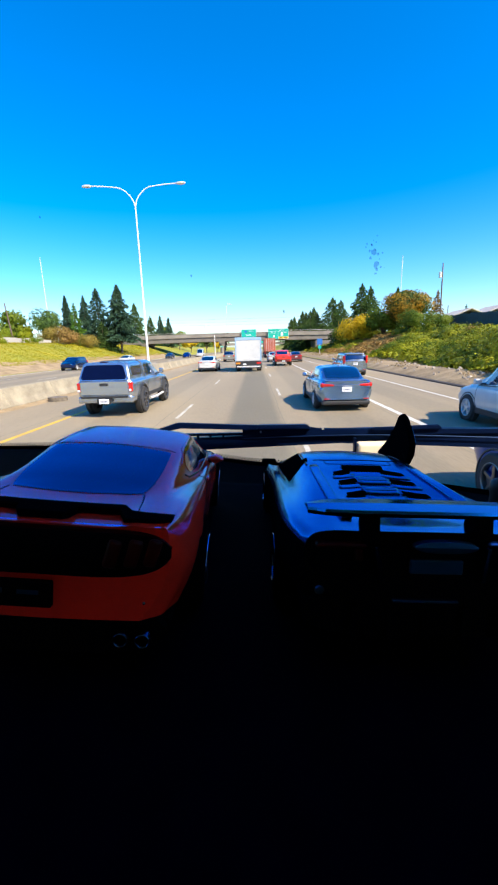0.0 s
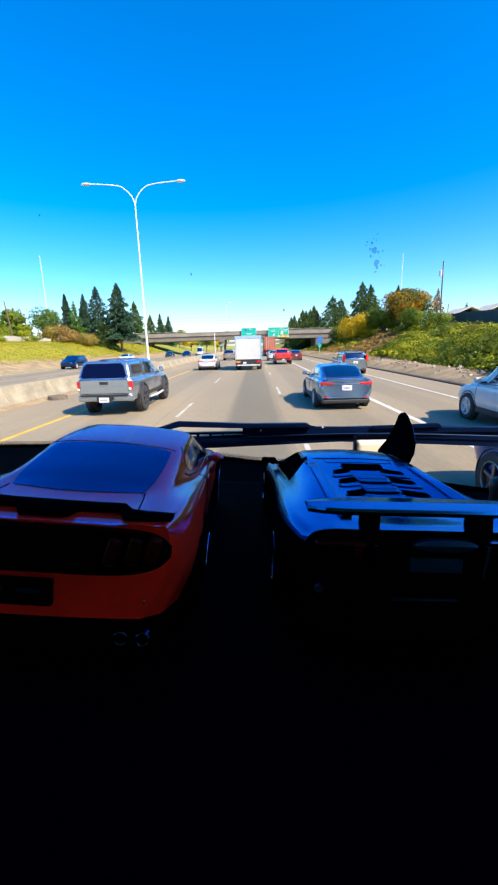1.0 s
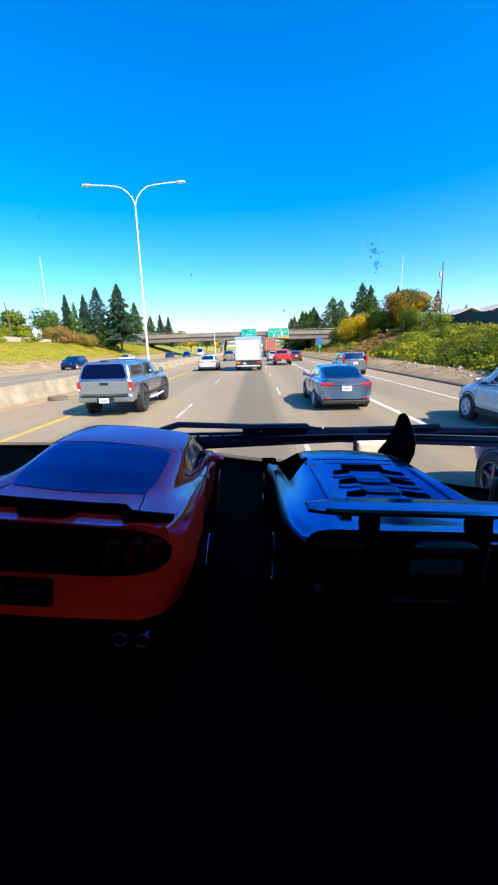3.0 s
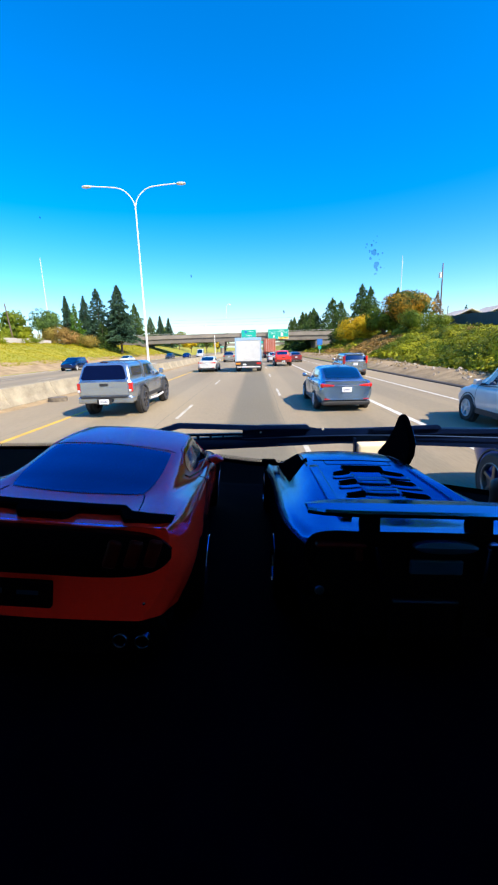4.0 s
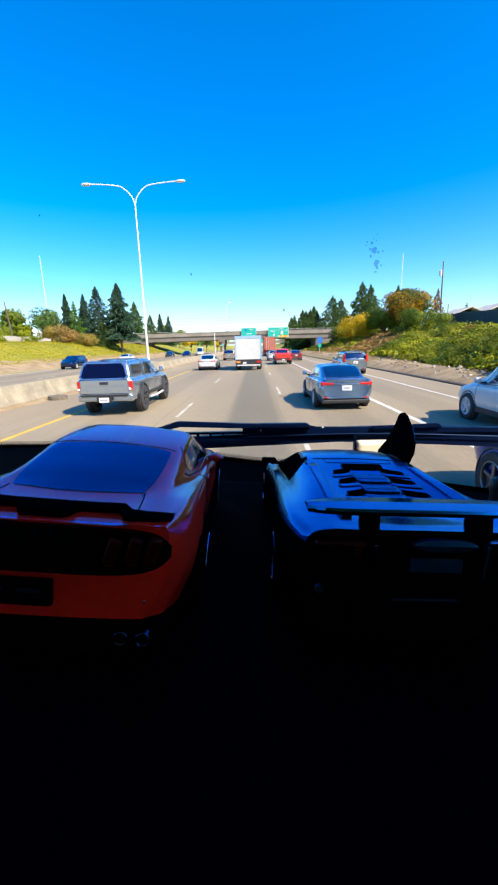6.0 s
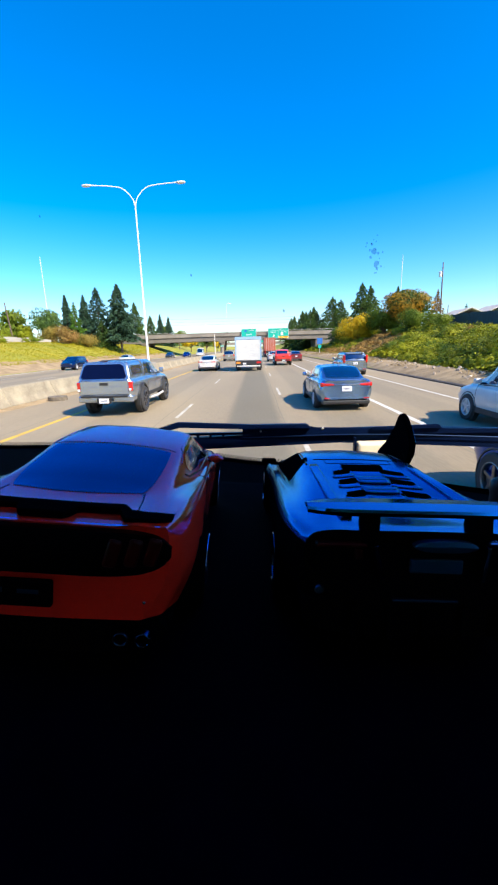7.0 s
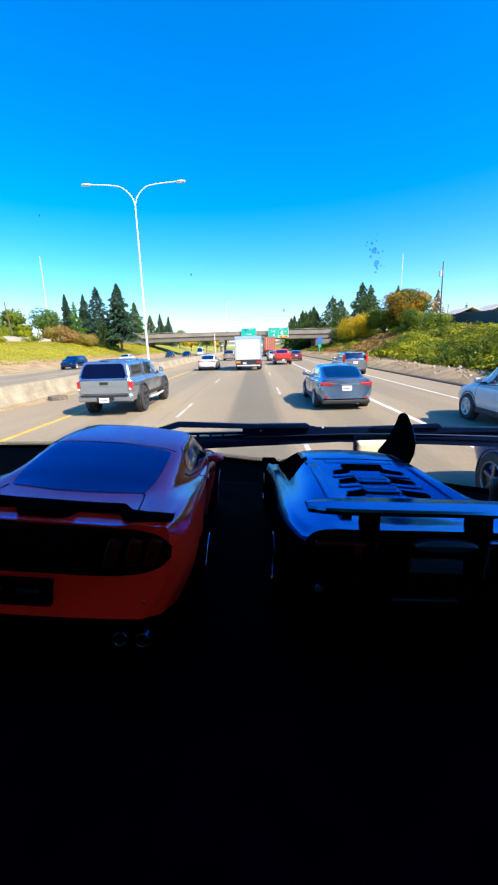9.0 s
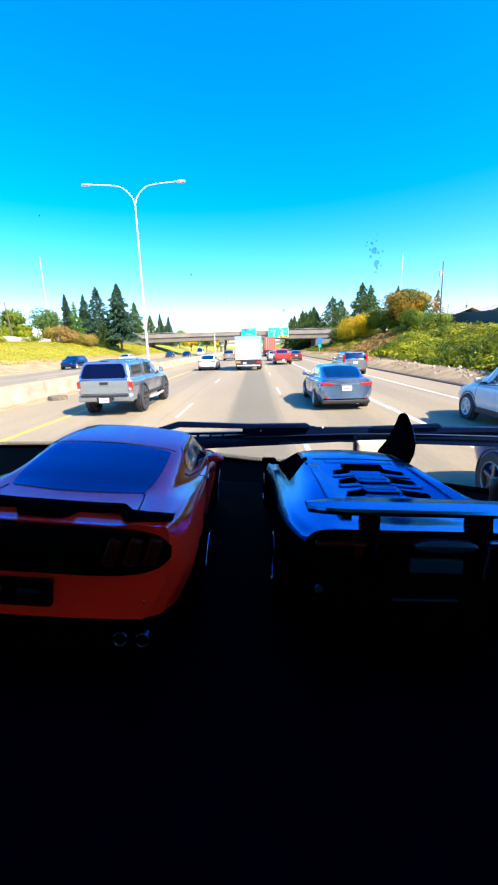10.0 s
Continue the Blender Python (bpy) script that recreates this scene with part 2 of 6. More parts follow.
def prism(outline, y0, y1, axis="Y"):
    """An outline of (x, z) drawn out along y, or of (y, z) along x."""
    bm = bmesh.new()
    rows = []
    for d in (y0, y1):
        rows.append([bm.verts.new((u, d, v) if axis == "Y" else (d, u, v)) for u, v in outline])
    n = len(outline)
    for k in range(n):
        bm.faces.new((rows[0][k], rows[0][(k + 1) % n], rows[1][(k + 1) % n], rows[1][k]))
    bm.faces.new(rows[0][::-1])
    bm.faces.new(rows[1])
    return bm


def spline(P, n):
    """Catmull-Rom through P along its first axis, n steps a span."""
    P = np.asarray(P, dtype=float)
    out = []
    for i in range(len(P) - 1):
        p1, p2 = P[i], P[i + 1]
        p0 = P[i - 1] if i else 2 * p1 - p2
        p3 = P[i + 2] if i + 2 < len(P) else 2 * p2 - p1
        for k in range(n):
            t = k / n
            out.append(0.5 * (2 * p1 + (p2 - p0) * t + (2 * p0 - 5 * p1 + 4 * p2 - p3) * t * t + (3 * p1 - p0 - 3 * p2 + p3) * t ** 3))
    out.append(P[-1])
    return np.array(out)


def loft(half, nu=4, nv=4):
    """half[i][j]: stations i, points j from the right sill up to the centre line. Returns a dense grid, right side to left."""
    half = np.asarray(half, dtype=float)
    left = half[:, -2::-1].copy()
    left[:, :, 0] *= -1
    full = np.concatenate([half, left], axis=1)
    g = spline(full, nu)
    return np.swapaxes(spline(np.swapaxes(g, 0, 1), nv), 0, 1)


def grid_mesh(g, caps=False):
    bm = bmesh.new()
    vs = [[bm.verts.new(p) for p in row] for row in g]
    for r0, r1 in zip(vs, vs[1:]):
        for k in range(len(r0) - 1):
            try:
                bm.faces.new((r0[k], r0[k + 1], r1[k + 1], r1[k]))
            except ValueError:
                pass
    if caps:
        bm.faces.new(vs[0][::-1])
        bm.faces.new(vs[-1])
        bm.faces.new([r[0] for r in vs][::-1] + [r[-1] for r in vs])
    bmesh.ops.remove_doubles(bm, verts=bm.verts, dist=1e-5)
    return bm


def thing(name, m, label, category, group=""):
    ob = new(name)
    ob.empty_display_size = 0.2
    ob.matrix_world = m
    return tagged(ob, label, category, group)


def wheel(parent, x, y, r, w, s, rim=RIM, spokes=5, side=1, rubber=TYRE):
    tb = lathe([(-w * 0.1, r * 0.60), (-w / 2, r * 0.64), (-w / 2, r * 0.92), (-w * 0.4, r * 0.985), (-w * 0.2, r), (w * 0.2, r), (w * 0.4, r * 0.985), (w / 2, r * 0.92), (w / 2, r * 0.64), (w * 0.1, r * 0.60)], "X", 28, (x, y, r))
    ty = part("tyre", scaled(tb, s), rubber, parent, smooth=False)
    parts = [lathe([(side * w * 0.1, r * 0.60), (side * w * 0.46, r * 0.665), (side * w * 0.52, r * 0.655), (side * w * 0.54, r * 0.62), (side * w * 0.5, r * 0.58), (side * w * 0.25, r * 0.55), (side * w * 0.25, 0.01)], "X", 24, (x, y, r))]
    for k in range(spokes):
        a = 2 * math.pi * k / spokes
        parts.append(box(-0.012, 0.03, -r * 0.07, r * 0.07, 0.0, r * 0.58, 0.006, 1, Matrix.Translation((x + side * w * 0.40, y, r)) @ Matrix.Rotation(a, 4, "X")))
    parts.append(lathe([(side * w * 0.28, r * 0.16), (side * w * 0.47, r * 0.14), (side * w * 0.48, 0.01)], "X", 14, (x, y, r)))
    part("rim", scaled(merge(*parts), s), rim, ty)
    return ty


def arch(parent, x, y, r, s, side, material=TRIM):
    """The dark wheel well: a shallow half-drum set in the flank, with a lip."""
    bm = lathe([(side * -0.12, r * 1.16), (side * 0.012, r * 1.16), (side * 0.016, r * 1.10), (side * -0.05, r * 1.08), (side * -0.06, 0.01)], "X", 28, (x, y, r))
    return part("wheel_arch", scaled(bm, s), material, parent)


class Hull:
    """A car's skin drawn through its lengthwise lines (sill, flank, shoulder, belt, rail, crown), each a few (y, x, z)."""
    NU, NV = 5, 4

    def __init__(self, ys, sill, flank, shoulder, belt, rail, crown, bow=0.0):
        self.ys = list(ys)
        net = []
        for y in self.ys:
            p = [np.array([np.interp(y, [q[0] for q in line], [q[k] for q in line]) for k in (1, 2)]) for line in (sill, flank, shoulder, belt, rail, crown)]
            low = p[0] * 0.45 + p[1] * 0.55 + (0.025, -0.02)
            mid = p[3] * 0.48 + p[4] * 0.52 + (0.014, 0.012)
            top = np.array((p[4][0] * 0.52, p[5][1] * 0.74 + p[4][1] * 0.26))
            row = []
            for x, z in (p[0], low, p[1], p[2], p[3], mid, p[4], top, (0.0, p[5][1])):
                k = bow * (abs(x) / 0.95) ** 3
                row.append((x, y + k * max(0, 1 - (y - self.ys[0]) / 0.5) - k * max(0, 1 - (self.ys[-1] - y) / 0.6), z))
            net.append(row)
        self.grid = loft(net, self.NU, self.NV)

    def row(self, y):
        """The station, in parts, at y."""
        return float(np.interp(y, self.ys, range(len(self.ys))))

    def skin(self):
        return grid_mesh(self.grid)

    def end(self, first=True, n=12):
        """Closes an end with a bowed face."""
        edge = self.grid[0 if first else -1]
        m = len(edge)
        rows = []
        for j in range(m // 2 + 1):
            a, b = edge[j], edge[m - 1 - j]
            row = []
            for t in np.linspace(0, 1, n + 1):
                p = a * (1 - t) + b * t
                p[1] -= (0.5 if first else -0.5) * 4 * t * (1 - t) * abs(a[0]) ** 3 * 0.17
                row.append(p)
            rows.append(row)
        return grid_mesh(rows)

    def pane(self, corners, off=0.006, rnd=0.25, n=12, bulge=0.0, thick=0.0):
        """A piece of the skin lifted off it: four (y, column) in order round the piece, its first edge bowed out by bulge metres."""
        c = [(self.row(y), j) for y, j in corners]
        per = bulge * (self.row(corners[0][0] + 0.1) - self.row(corners[0][0])) / 0.1
        k = math.sqrt(1 - rnd / 2)
        out = []
        for p in range(n + 1):
            line = []
            for q in range(n + 1):
                s, t = 2 * p / n - 1, 2 * q / n - 1
                a, b = (s * math.sqrt(1 - rnd * t * t / 2) + 1) / 2, (t * math.sqrt(1 - rnd * s * s / 2) + 1) / 2
                w = ((1 - a) * (1 - b), a * (1 - b), a * b, (1 - a) * b)
                i, j = sum(w[m] * c[m][0] for m in range(4)), sum(w[m] * c[m][1] for m in range(4))
                i -= per * (1 - a) * (1 - (2 * b - 1) ** 2)
                line.append(self.at(i, j) + self.normal(i, j) * off)
            out.append(line)
        bm = grid_mesh(out)
        if thick:
            bmesh.ops.recalc_face_normals(bm, faces=bm.faces)
            bmesh.ops.solidify(bm, geom=list(bm.faces), thickness=thick)
        return bm

    def at(self, i, j):
        g = self.grid
        u, v = min(max(i * self.NU, 0), g.shape[0] - 1.001), min(max(j * self.NV, 0), g.shape[1] - 1.001)
        a, b = int(u), int(v)
        fu, fv = u - a, v - b
        return g[a, b] * (1 - fu) * (1 - fv) + g[a + 1, b] * fu * (1 - fv) + g[a, b + 1] * (1 - fu) * fv + g[a + 1, b + 1] * fu * fv

    def normal(self, i, j):
        nn = np.cross(self.at(i + 0.06, j) - self.at(i - 0.06, j), self.at(i, j + 0.06) - self.at(i, j - 0.06))
        nn = nn / max(np.linalg.norm(nn), 1e-9)
        p = self.at(i, j)
        return nn if np.dot(nn, p - np.array((0, p[1], 0.4))) > 0 else -nn

    def seam(self, places, r=0.006, off=0.0):
        """A thin line along the skin through (y, column) places."""
        pts = []
        for (y0, j0), (y1, j1) in zip(places, places[1:]):
            for t in np.linspace(0, 1, 8):
                i, j = self.row(y0 + (y1 - y0) * t), j0 + (j1 - j0) * t
                p = self.at(i, j) + self.normal(i, j) * off
                if not pts or np.linalg.norm(p - np.array(pts[-1])) > 1e-4:
                    pts.append(tuple(p))
        return tube(pts, r, 6)


# ---- vehicles ----
def car_lines(kind, a, W, H):
    """The lengthwise lines of a car of half length a, half width W and height H: its stations, then sill, flank, shoulder, belt, rail and crown."""
    if kind == "sedan":
        lo, b, nose = 0.0, 0.95, 0.0
        ys = (-a, -a + 0.05, -a + 0.14, -a + 0.35, -a + 0.6, -a + 0.95, -a + 1.35, -0.6, -0.1, 0.4, 0.95, 1.45, a - 0.5, a - 0.12, a)
        rail = [(-a, 0.45 * W, 1.0), (-a + 0.14, 0.52 * W, 1.035), (-a + 0.6, 0.64 * W, 1.05), (-a + 0.95, 0.655 * W, 1.22), (-a + 1.35, 0.675 * W, H - 0.10), (-0.1, 0.69 * W, H - 0.055), (0.4, 0.675 * W, H - 0.11), (0.95, 0.72 * W, 1.14), (1.45, 0.77 * W, 0.94), (a - 0.5, 0.5 * W, 0.83), (a, 0.3 * W, 0.67)]
        crown = [(-a, 0, 1.01), (-a + 0.14, 0, 1.045), (-a + 0.6, 0, 1.068), (-a + 0.95, 0, 1.26), (-a + 1.35, 0, H - 0.045), (-0.1, 0, H), (0.4, 0, H - 0.045), (0.95, 0, 1.21), (1.45, 0, 0.98), (a - 0.5, 0, 0.86), (a, 0, 0.69)]
        belt = [(-a, 0.70 * W, 0.985), (-a + 0.14, 0.77 * W, 1.015), (-a + 0.6, 0.81 * W, 1.02), (-0.8, 0.87 * W, 0.985), (0.4, 0.90 * W, 0.945), (1.45, 0.83 * W, 0.905), (a - 0.5, 0.74 * W, 0.80), (a, 0.45 * W, 0.65)]
        shoulder = [(-a, 0.78 * W, 0.93), (-a + 0.14, 0.87 * W, 0.965), (-a + 0.6, 0.925 * W, 0.965), (-0.5, 0.955 * W, 0.925), (0.9, 0.955 * W, 0.89), (a - 0.5, 0.88 * W, 0.77), (a, 0.58 * W, 0.62)]
        flank = [(-a, 0.80 * W, 0.66), (-a + 0.05, 0.88 * W, 0.68), (-a + 0.14, 0.94 * W, 0.70), (-a + 0.35, 0.985 * W, 0.72), (-a * 0.5, W, 0.72), (0.5, W, 0.66), (a - 0.5, 0.97 * W, 0.60), (a - 0.12, 0.82 * W, 0.55), (a, 0.65 * W, 0.53)]
        sill = [(-a, 0.64 * W, 0.40), (-a + 0.14, 0.82 * W, 0.33), (-a + 0.6, 0.92 * W, 0.26), (0.0, 0.95 * W, 0.22), (a - 0.5, 0.92 * W, 0.22), (a, 0.55 * W, 0.32)]
    else:
        up = {"suv": 0.0, "open_pickup": 0.10}.get(kind, 0.18)            # a pickup's body sits higher
        base = 0.27 if kind == "suv" else 0.50
        b = 1.04 + up
        ys = (-a, -a + 0.04, -a + 0.1, -a + 0.2, -a + 0.34, -a + 0.5, -a + 0.9, -1.0, -0.75, -0.5, -0.1, 0.4, 0.9, 1.4, a - 0.5, a - 0.12, a)
        if kind == "open_pickup":
            rail = [(-a, 0.60 * W, b), (-0.78, 0.68 * W, b + 0.02), (-0.70, 0.70 * W, b + 0.06), (-0.45, 0.71 * W, H - 0.10)]
            crown = [(-a, 0, b + 0.01), (-0.78, 0, b + 0.03), (-0.70, 0, b + 0.07), (-0.45, 0, H - 0.05)]
        else:
            tip = 0.30 if kind == "suv" else 0.18
            wide = 0.745
            rail = [(-a, 0.60 * W, b - 0.02), (-a + 0.08, (wide - 0.01) * W if kind == "suv" else 0.82 * W, b + 0.04), (-a + 0.08 + tip, wide * W, H - 0.10), (-a + 0.5, wide * W, H - 0.075), (-0.8, wide * W, H - 0.06)]
            crown = [(-a, 0, b), (-a + 0.06, 0, b + 0.06), (-a + 0.06 + tip, 0, H - 0.06), (-a + 0.5, 0, H - 0.03)]
        rail += [(-0.3, 0.76 * W, H - 0.05), (0.4, 0.73 * W, H - 0.10), (0.95, 0.755 * W, b + 0.20), (1.45, 0.81 * W, b + 0.0), (a - 0.5, 0.54 * W, b - 0.07), (a, 0.36 * W, b - 0.22)]
        crown += [(-0.3, 0, H), (0.4, 0, H - 0.045), (0.95, 0, b + 0.27), (1.45, 0, b + 0.05), (a - 0.5, 0, b - 0.04), (a, 0, b - 0.20)]
        belt = [(-a, 0.80 * W, b - 0.05), (-a + 0.1, 0.88 * W, b), (-0.5, 0.905 * W, b - 0.01), (0.6, 0.91 * W, b - 0.03), (1.45, 0.86 * W, b - 0.05), (a - 0.5, 0.78 * W, b - 0.12), (a, 0.5 * W, b - 0.26)]
        shoulder = [(-a, 0.86 * W, b - 0.12), (-a + 0.1, 0.945 * W, b - 0.08), (-0.5, 0.965 * W, b - 0.08), (0.9, 0.965 * W, b - 0.10), (a - 0.5, 0.92 * W, b - 0.17), (a, 0.64 * W, b - 0.30)]
        flank = [(-a, 0.87 * W, 0.74 + up), (-a + 0.04, 0.93 * W, 0.75 + up), (-a + 0.1, 0.965 * W, 0.76 + up), (-a + 0.35, 0.99 * W, 0.78 + up), (-0.8, W, 0.76 + up), (0.6, W, 0.74 + up), (a - 0.5, 0.975 * W, 0.70 + up), (a - 0.12, 0.86 * W, 0.64 + up), (a, 0.72 * W, 0.62 + up)]
        sill = [(-a, 0.78 * W, base + 0.14), (-a + 0.1, 0.88 * W, base + 0.07), (-a + 0.6, 0.94 * W, base), (a - 0.5, 0.93 * W, base), (a, 0.6 * W, base + 0.12)]
    return Hull(ys, sill, flank, shoulder, belt, rail, crown, 0.03 if "pickup" in kind else 0.10)


def car(name, m, label, category, color, kind="sedan", L=4.8, W=0.92, H=1.45, tail=RED_LENS, bumper=None, rim=RIM, lamp=(0.72, -0.12, 0.12), slim=False):
    ob = thing(name, m, label, category)
    a = L / 2
    bumper = bumper or color
    truck = kind in ("pickup", "open_pickup")
    r = 0.33 if kind == "sedan" else (0.46 if truck else 0.37)
    hull = car_lines(kind, a, W, H)
    belt = {"sedan": 0.95, "suv": 1.04, "open_pickup": 1.14, "pickup": 1.22}[kind]
    low = 0.22 if kind == "sedan" else (0.50 if truck else 0.27)
    body = part("body", hull.skin(), color, ob, smooth=True)
    part("tail_face", hull.end(True, 20), color, body)
    part("nose", hull.end(False, 20), color, body)
    # glass
    if kind == "sedan":
        rear = ((-a + 0.64, 6.0), (-a + 1.34, 6.1), (-a + 1.34, 9.9), (-a + 0.64, 10.0))
    elif kind == "pickup":
        rear = None
    elif kind == "open_pickup":
        rear = ((-0.68, 6.2), (-0.48, 6.1), (-0.48, 9.9), (-0.68, 9.8))
    else:
        rear = ((-a + 0.10, 5.70), (-a + 0.30, 5.95), (-a + 0.30, 10.05), (-a + 0.10, 10.30))
    if kind == "pickup":
        # the canopy's back: a painted frame round a wide dark pane, leaning forwards
        def plate(bottom, top, z0, z1, y0, y1, thick):
            q = bmesh.new()
            v = [q.verts.new(p) for p in ((-bottom, y0, z0), (bottom, y0, z0), (top, y1, z1), (-top, y1, z1))]
            q.faces.new(v)
            bmesh.ops.bevel(q, geom=v, offset=0.05, segments=3, affect="VERTICES")
            back = bmesh.ops.extrude_face_region(q, geom=list(q.faces))["geom"]
            bmesh.ops.translate(q, vec=(0, thick, 0), verts=[e for e in back if isinstance(e, bmesh.types.BMVert)])
            bmesh.ops.recalc_face_normals(q, faces=q.faces)
            return q
        door = part("canopy_door", plate(0.865 * W, 0.70 * W, belt + 0.005, H - 0.045, -a - 0.005, -a + 0.20, 0.14), color, ob)
        part("pane", plate(0.795 * W, 0.655 * W, belt + 0.045, H - 0.12, -a - 0.005, -a + 0.155, 0.03), SMOKED_GLASS, door, "dark smoked rear pane of the canopy")
        part("brake_lamp", box(-0.12, 0.12, -a + 0.19, -a + 0.25, H - 0.045, H - 0.015, 0.006, 1), DARK_RED_LENS, door)
    else:
        part("window", hull.pane(rear, 0.008, 0.2 if kind == "sedan" else 0.06, 14, 0.05 if kind == "sedan" else 0.0), CAR_GLASS, ob, smooth=True)
    part("windscreen", hull.pane(((0.46, 6.1), (1.38, 6.05), (1.38, 9.95), (0.46, 9.9)), 0.008, 0.14), CAR_GLASS, ob, smooth=True)
    for o in (0, 1):
        def col(j):
            return 16 - j if o else j
        if kind == "sedan":
            part("window", hull.pane(((-a + 1.10, col(4.5)), (-0.16, col(4.25)), (-0.16, col(5.75)), (-a + 1.42, col(5.75))), 0.006, 0.3, 12), CAR_GLASS, ob, smooth=True)
        elif kind == "suv":
            part("window", hull.pane(((-a + 0.42, col(4.45)), (-1.02, col(4.3)), (-1.02, col(5.7)), (-a + 0.55, col(5.7))), 0.006, 0.3, 10), CAR_GLASS, ob, smooth=True)
            part("window", hull.pane(((-0.94, col(4.3)), (-0.14, col(4.25)), (-0.14, col(5.75)), (-0.94, col(5.72))), 0.006, 0.2, 10), CAR_GLASS, ob, smooth=True)
        else:
            back = -0.86 if kind == "pickup" else -0.42
            part("window", hull.pane(((back, col(4.3)), (0.06, col(4.25)), (0.06, col(5.75)), (back + 0.10, col(5.75))), 0.006, 0.2, 10), CAR_GLASS, ob, smooth=True)
            if kind == "pickup":
                part("canopy_window", hull.pane(((-a + 0.45, col(4.5)), (-1.22, col(4.45)), (-1.22, col(5.6)), (-a + 0.55, col(5.6))), 0.006, 0.25, 10), CAR_GLASS, ob, "dark side pane of the canopy", smooth=True)
                part("canopy_gap", hull.seam([(-1.06, col(4.0)), (-1.06, col(5.0)), (-1.06, col(6.0)), (-1.06, col(8.0))], 0.022), TRIM, ob)
        y0 = 0.14 if truck else -0.06
        part("window", hull.pane(((y0, col(4.25)), (1.12, col(4.2)), (0.50, col(5.72)), (y0, col(5.75))), 0.006, 0.14, 12), CAR_GLASS, ob, smooth=True)
        part("window_trim", hull.seam([(-a + 1.0 if kind == "sedan" else ((-0.92 if kind == "pickup" else -0.45) if truck else -a + 0.4), col(4.12)), (0.0, col(4.1)), (1.2, col(4.08))], 0.012), TRIM, ob)
        for yy in ((y0 - 0.05, -0.98) if kind != "open_pickup" else (y0 - 0.05,)):
            part("door_seam", hull.seam([(yy, col(4.0)), (yy, col(3.0)), (yy, col(1.2))], 0.007), TRIM, ob)
        part("door_seam", hull.seam([(1.15, col(4.0)), (1.12, col(3.0)), (1.10, col(1.2))], 0.007), TRIM, ob)
        for yy in ((0.05, -0.85) if not truck else (0.22, -0.72 if kind == "pickup" else -0.34)):
            part("door_handle", hull.pane(((yy - 0.1, col(2.66)), (yy + 0.1, col(2.66)), (yy + 0.1, col(2.80)), (yy - 0.1, col(2.80))), 0.03, 0.3, 4, thick=0.03), color, ob)
    # tail
    y = -a
    zt = 0.86 if kind == "sedan" else (0.98 if kind == "suv" else 1.0)
    for sx in (-1, 1):
        if kind == "sedan":
            lb = box(W * 0.44, W * 0.92, y - 0.018, y + 0.12, zt - 0.06, zt + 0.06, 0.03)
            for v in lb.verts:
                v.co.z = zt + 0.015 + (v.co.z - zt) * (0.45 + 0.75 * min(1, max(0, (v.co.x / W - 0.47) / 0.4)))
        elif kind == "suv":
            lb = box(W * lamp[0], W * 0.965, y - 0.015, y + 0.22, zt + lamp[1], zt + lamp[2], 0.03)
            if slim:
                for v in lb.verts:
                    v.co.z = zt + (v.co.z - zt) * (0.5 + 0.7 * min(1, max(0, (v.co.x / W - lamp[0]) / 0.4)))
        else:
            lb = box(W * 0.83, W * 0.955, y - 0.03, y + 0.16, zt - 0.15, zt + 0.16, 0.03)
        for v in lb.verts:
            v.co.y += (0.03 if truck else 0.085) * max(0, (v.co.x / W - 0.50) / 0.4) ** 2
            v.co.x *= sx
        tl = part("taillight", lb, tail, ob)
        if kind == "pickup":
            part("reverse_lamp", box(sx * W * 0.885 - 0.04, sx * W * 0.885 + 0.04, y - 0.034, y, zt - 0.13, zt - 0.06, 0.01, 1), PLATE, tl, "white reversing lens")
        part("headlight", box(sx * W * 0.60 - 0.14, sx * W * 0.60 + 0.14, a - 0.20, a - 0.03, belt - 0.33, belt - 0.23, 0.03), CHROME, ob)
        mb = box(W * 0.98, W * 1.16, 0.86, 0.99, belt + 0.02, belt + (0.16 if not truck else 0.22), 0.035)
        for v in mb.verts:
            v.co.x *= sx
        mi = part("mirror", mb, color, ob)
        part("mirror_stalk", box(sx * W * 0.93 - 0.06, sx * W * 0.93 + 0.06, 0.90, 0.96, belt + 0.0, belt + 0.05, 0.01, 1), TRIM, mi)
        for yy in (-a * 0.585, a * 0.60):
            arch(ob, sx * (W - 0.015), yy, r, 1.0, sx)
            if kind == "pickup":
                fl = [(sx * (W + 0.01), yy + math.cos(q) * r * 1.17, r + math.sin(q) * r * 1.17) for q in np.linspace(0.15, math.pi - 0.15, 13)]
                part("wheel_flare", tube(fl, 0.045, 6), TRIM, ob)
            wheel(ob, sx * (W - 0.09), yy, r, 0.24 if not truck else 0.30, 1.0, rim, 5 if not truck else 6, sx)
        part("sill", box(sx * (W - 0.05) - 0.04, sx * (W - 0.05) + 0.04, -a * 0.43, a * 0.44, low, low + (0.16 if kind != "sedan" else 0.10), 0.02), TRIM, ob)
    if truck:
        bb = box(-W * 0.95, W * 0.95, y - 0.14, y + 0.20, 0.47, 0.68, 0.04)
        for v in bb.verts:
            v.co.y += 0.16 * (abs(v.co.x) / W) ** 3
            v.co.z += 0.03 * (abs(v.co.x) / W) ** 2
        part("rear_bumper", bb, bumper, ob)
    pz = 0.74 if kind == "sedan" else (0.86 if kind == "suv" else 0.56)
    py = y - 0.012 if not truck else y - 0.15
    pl = part("number_plate", box(-0.16, 0.16, py - 0.016, py + 0.02, pz - 0.08, pz + 0.08, 0.006, 1), PLATE, ob)
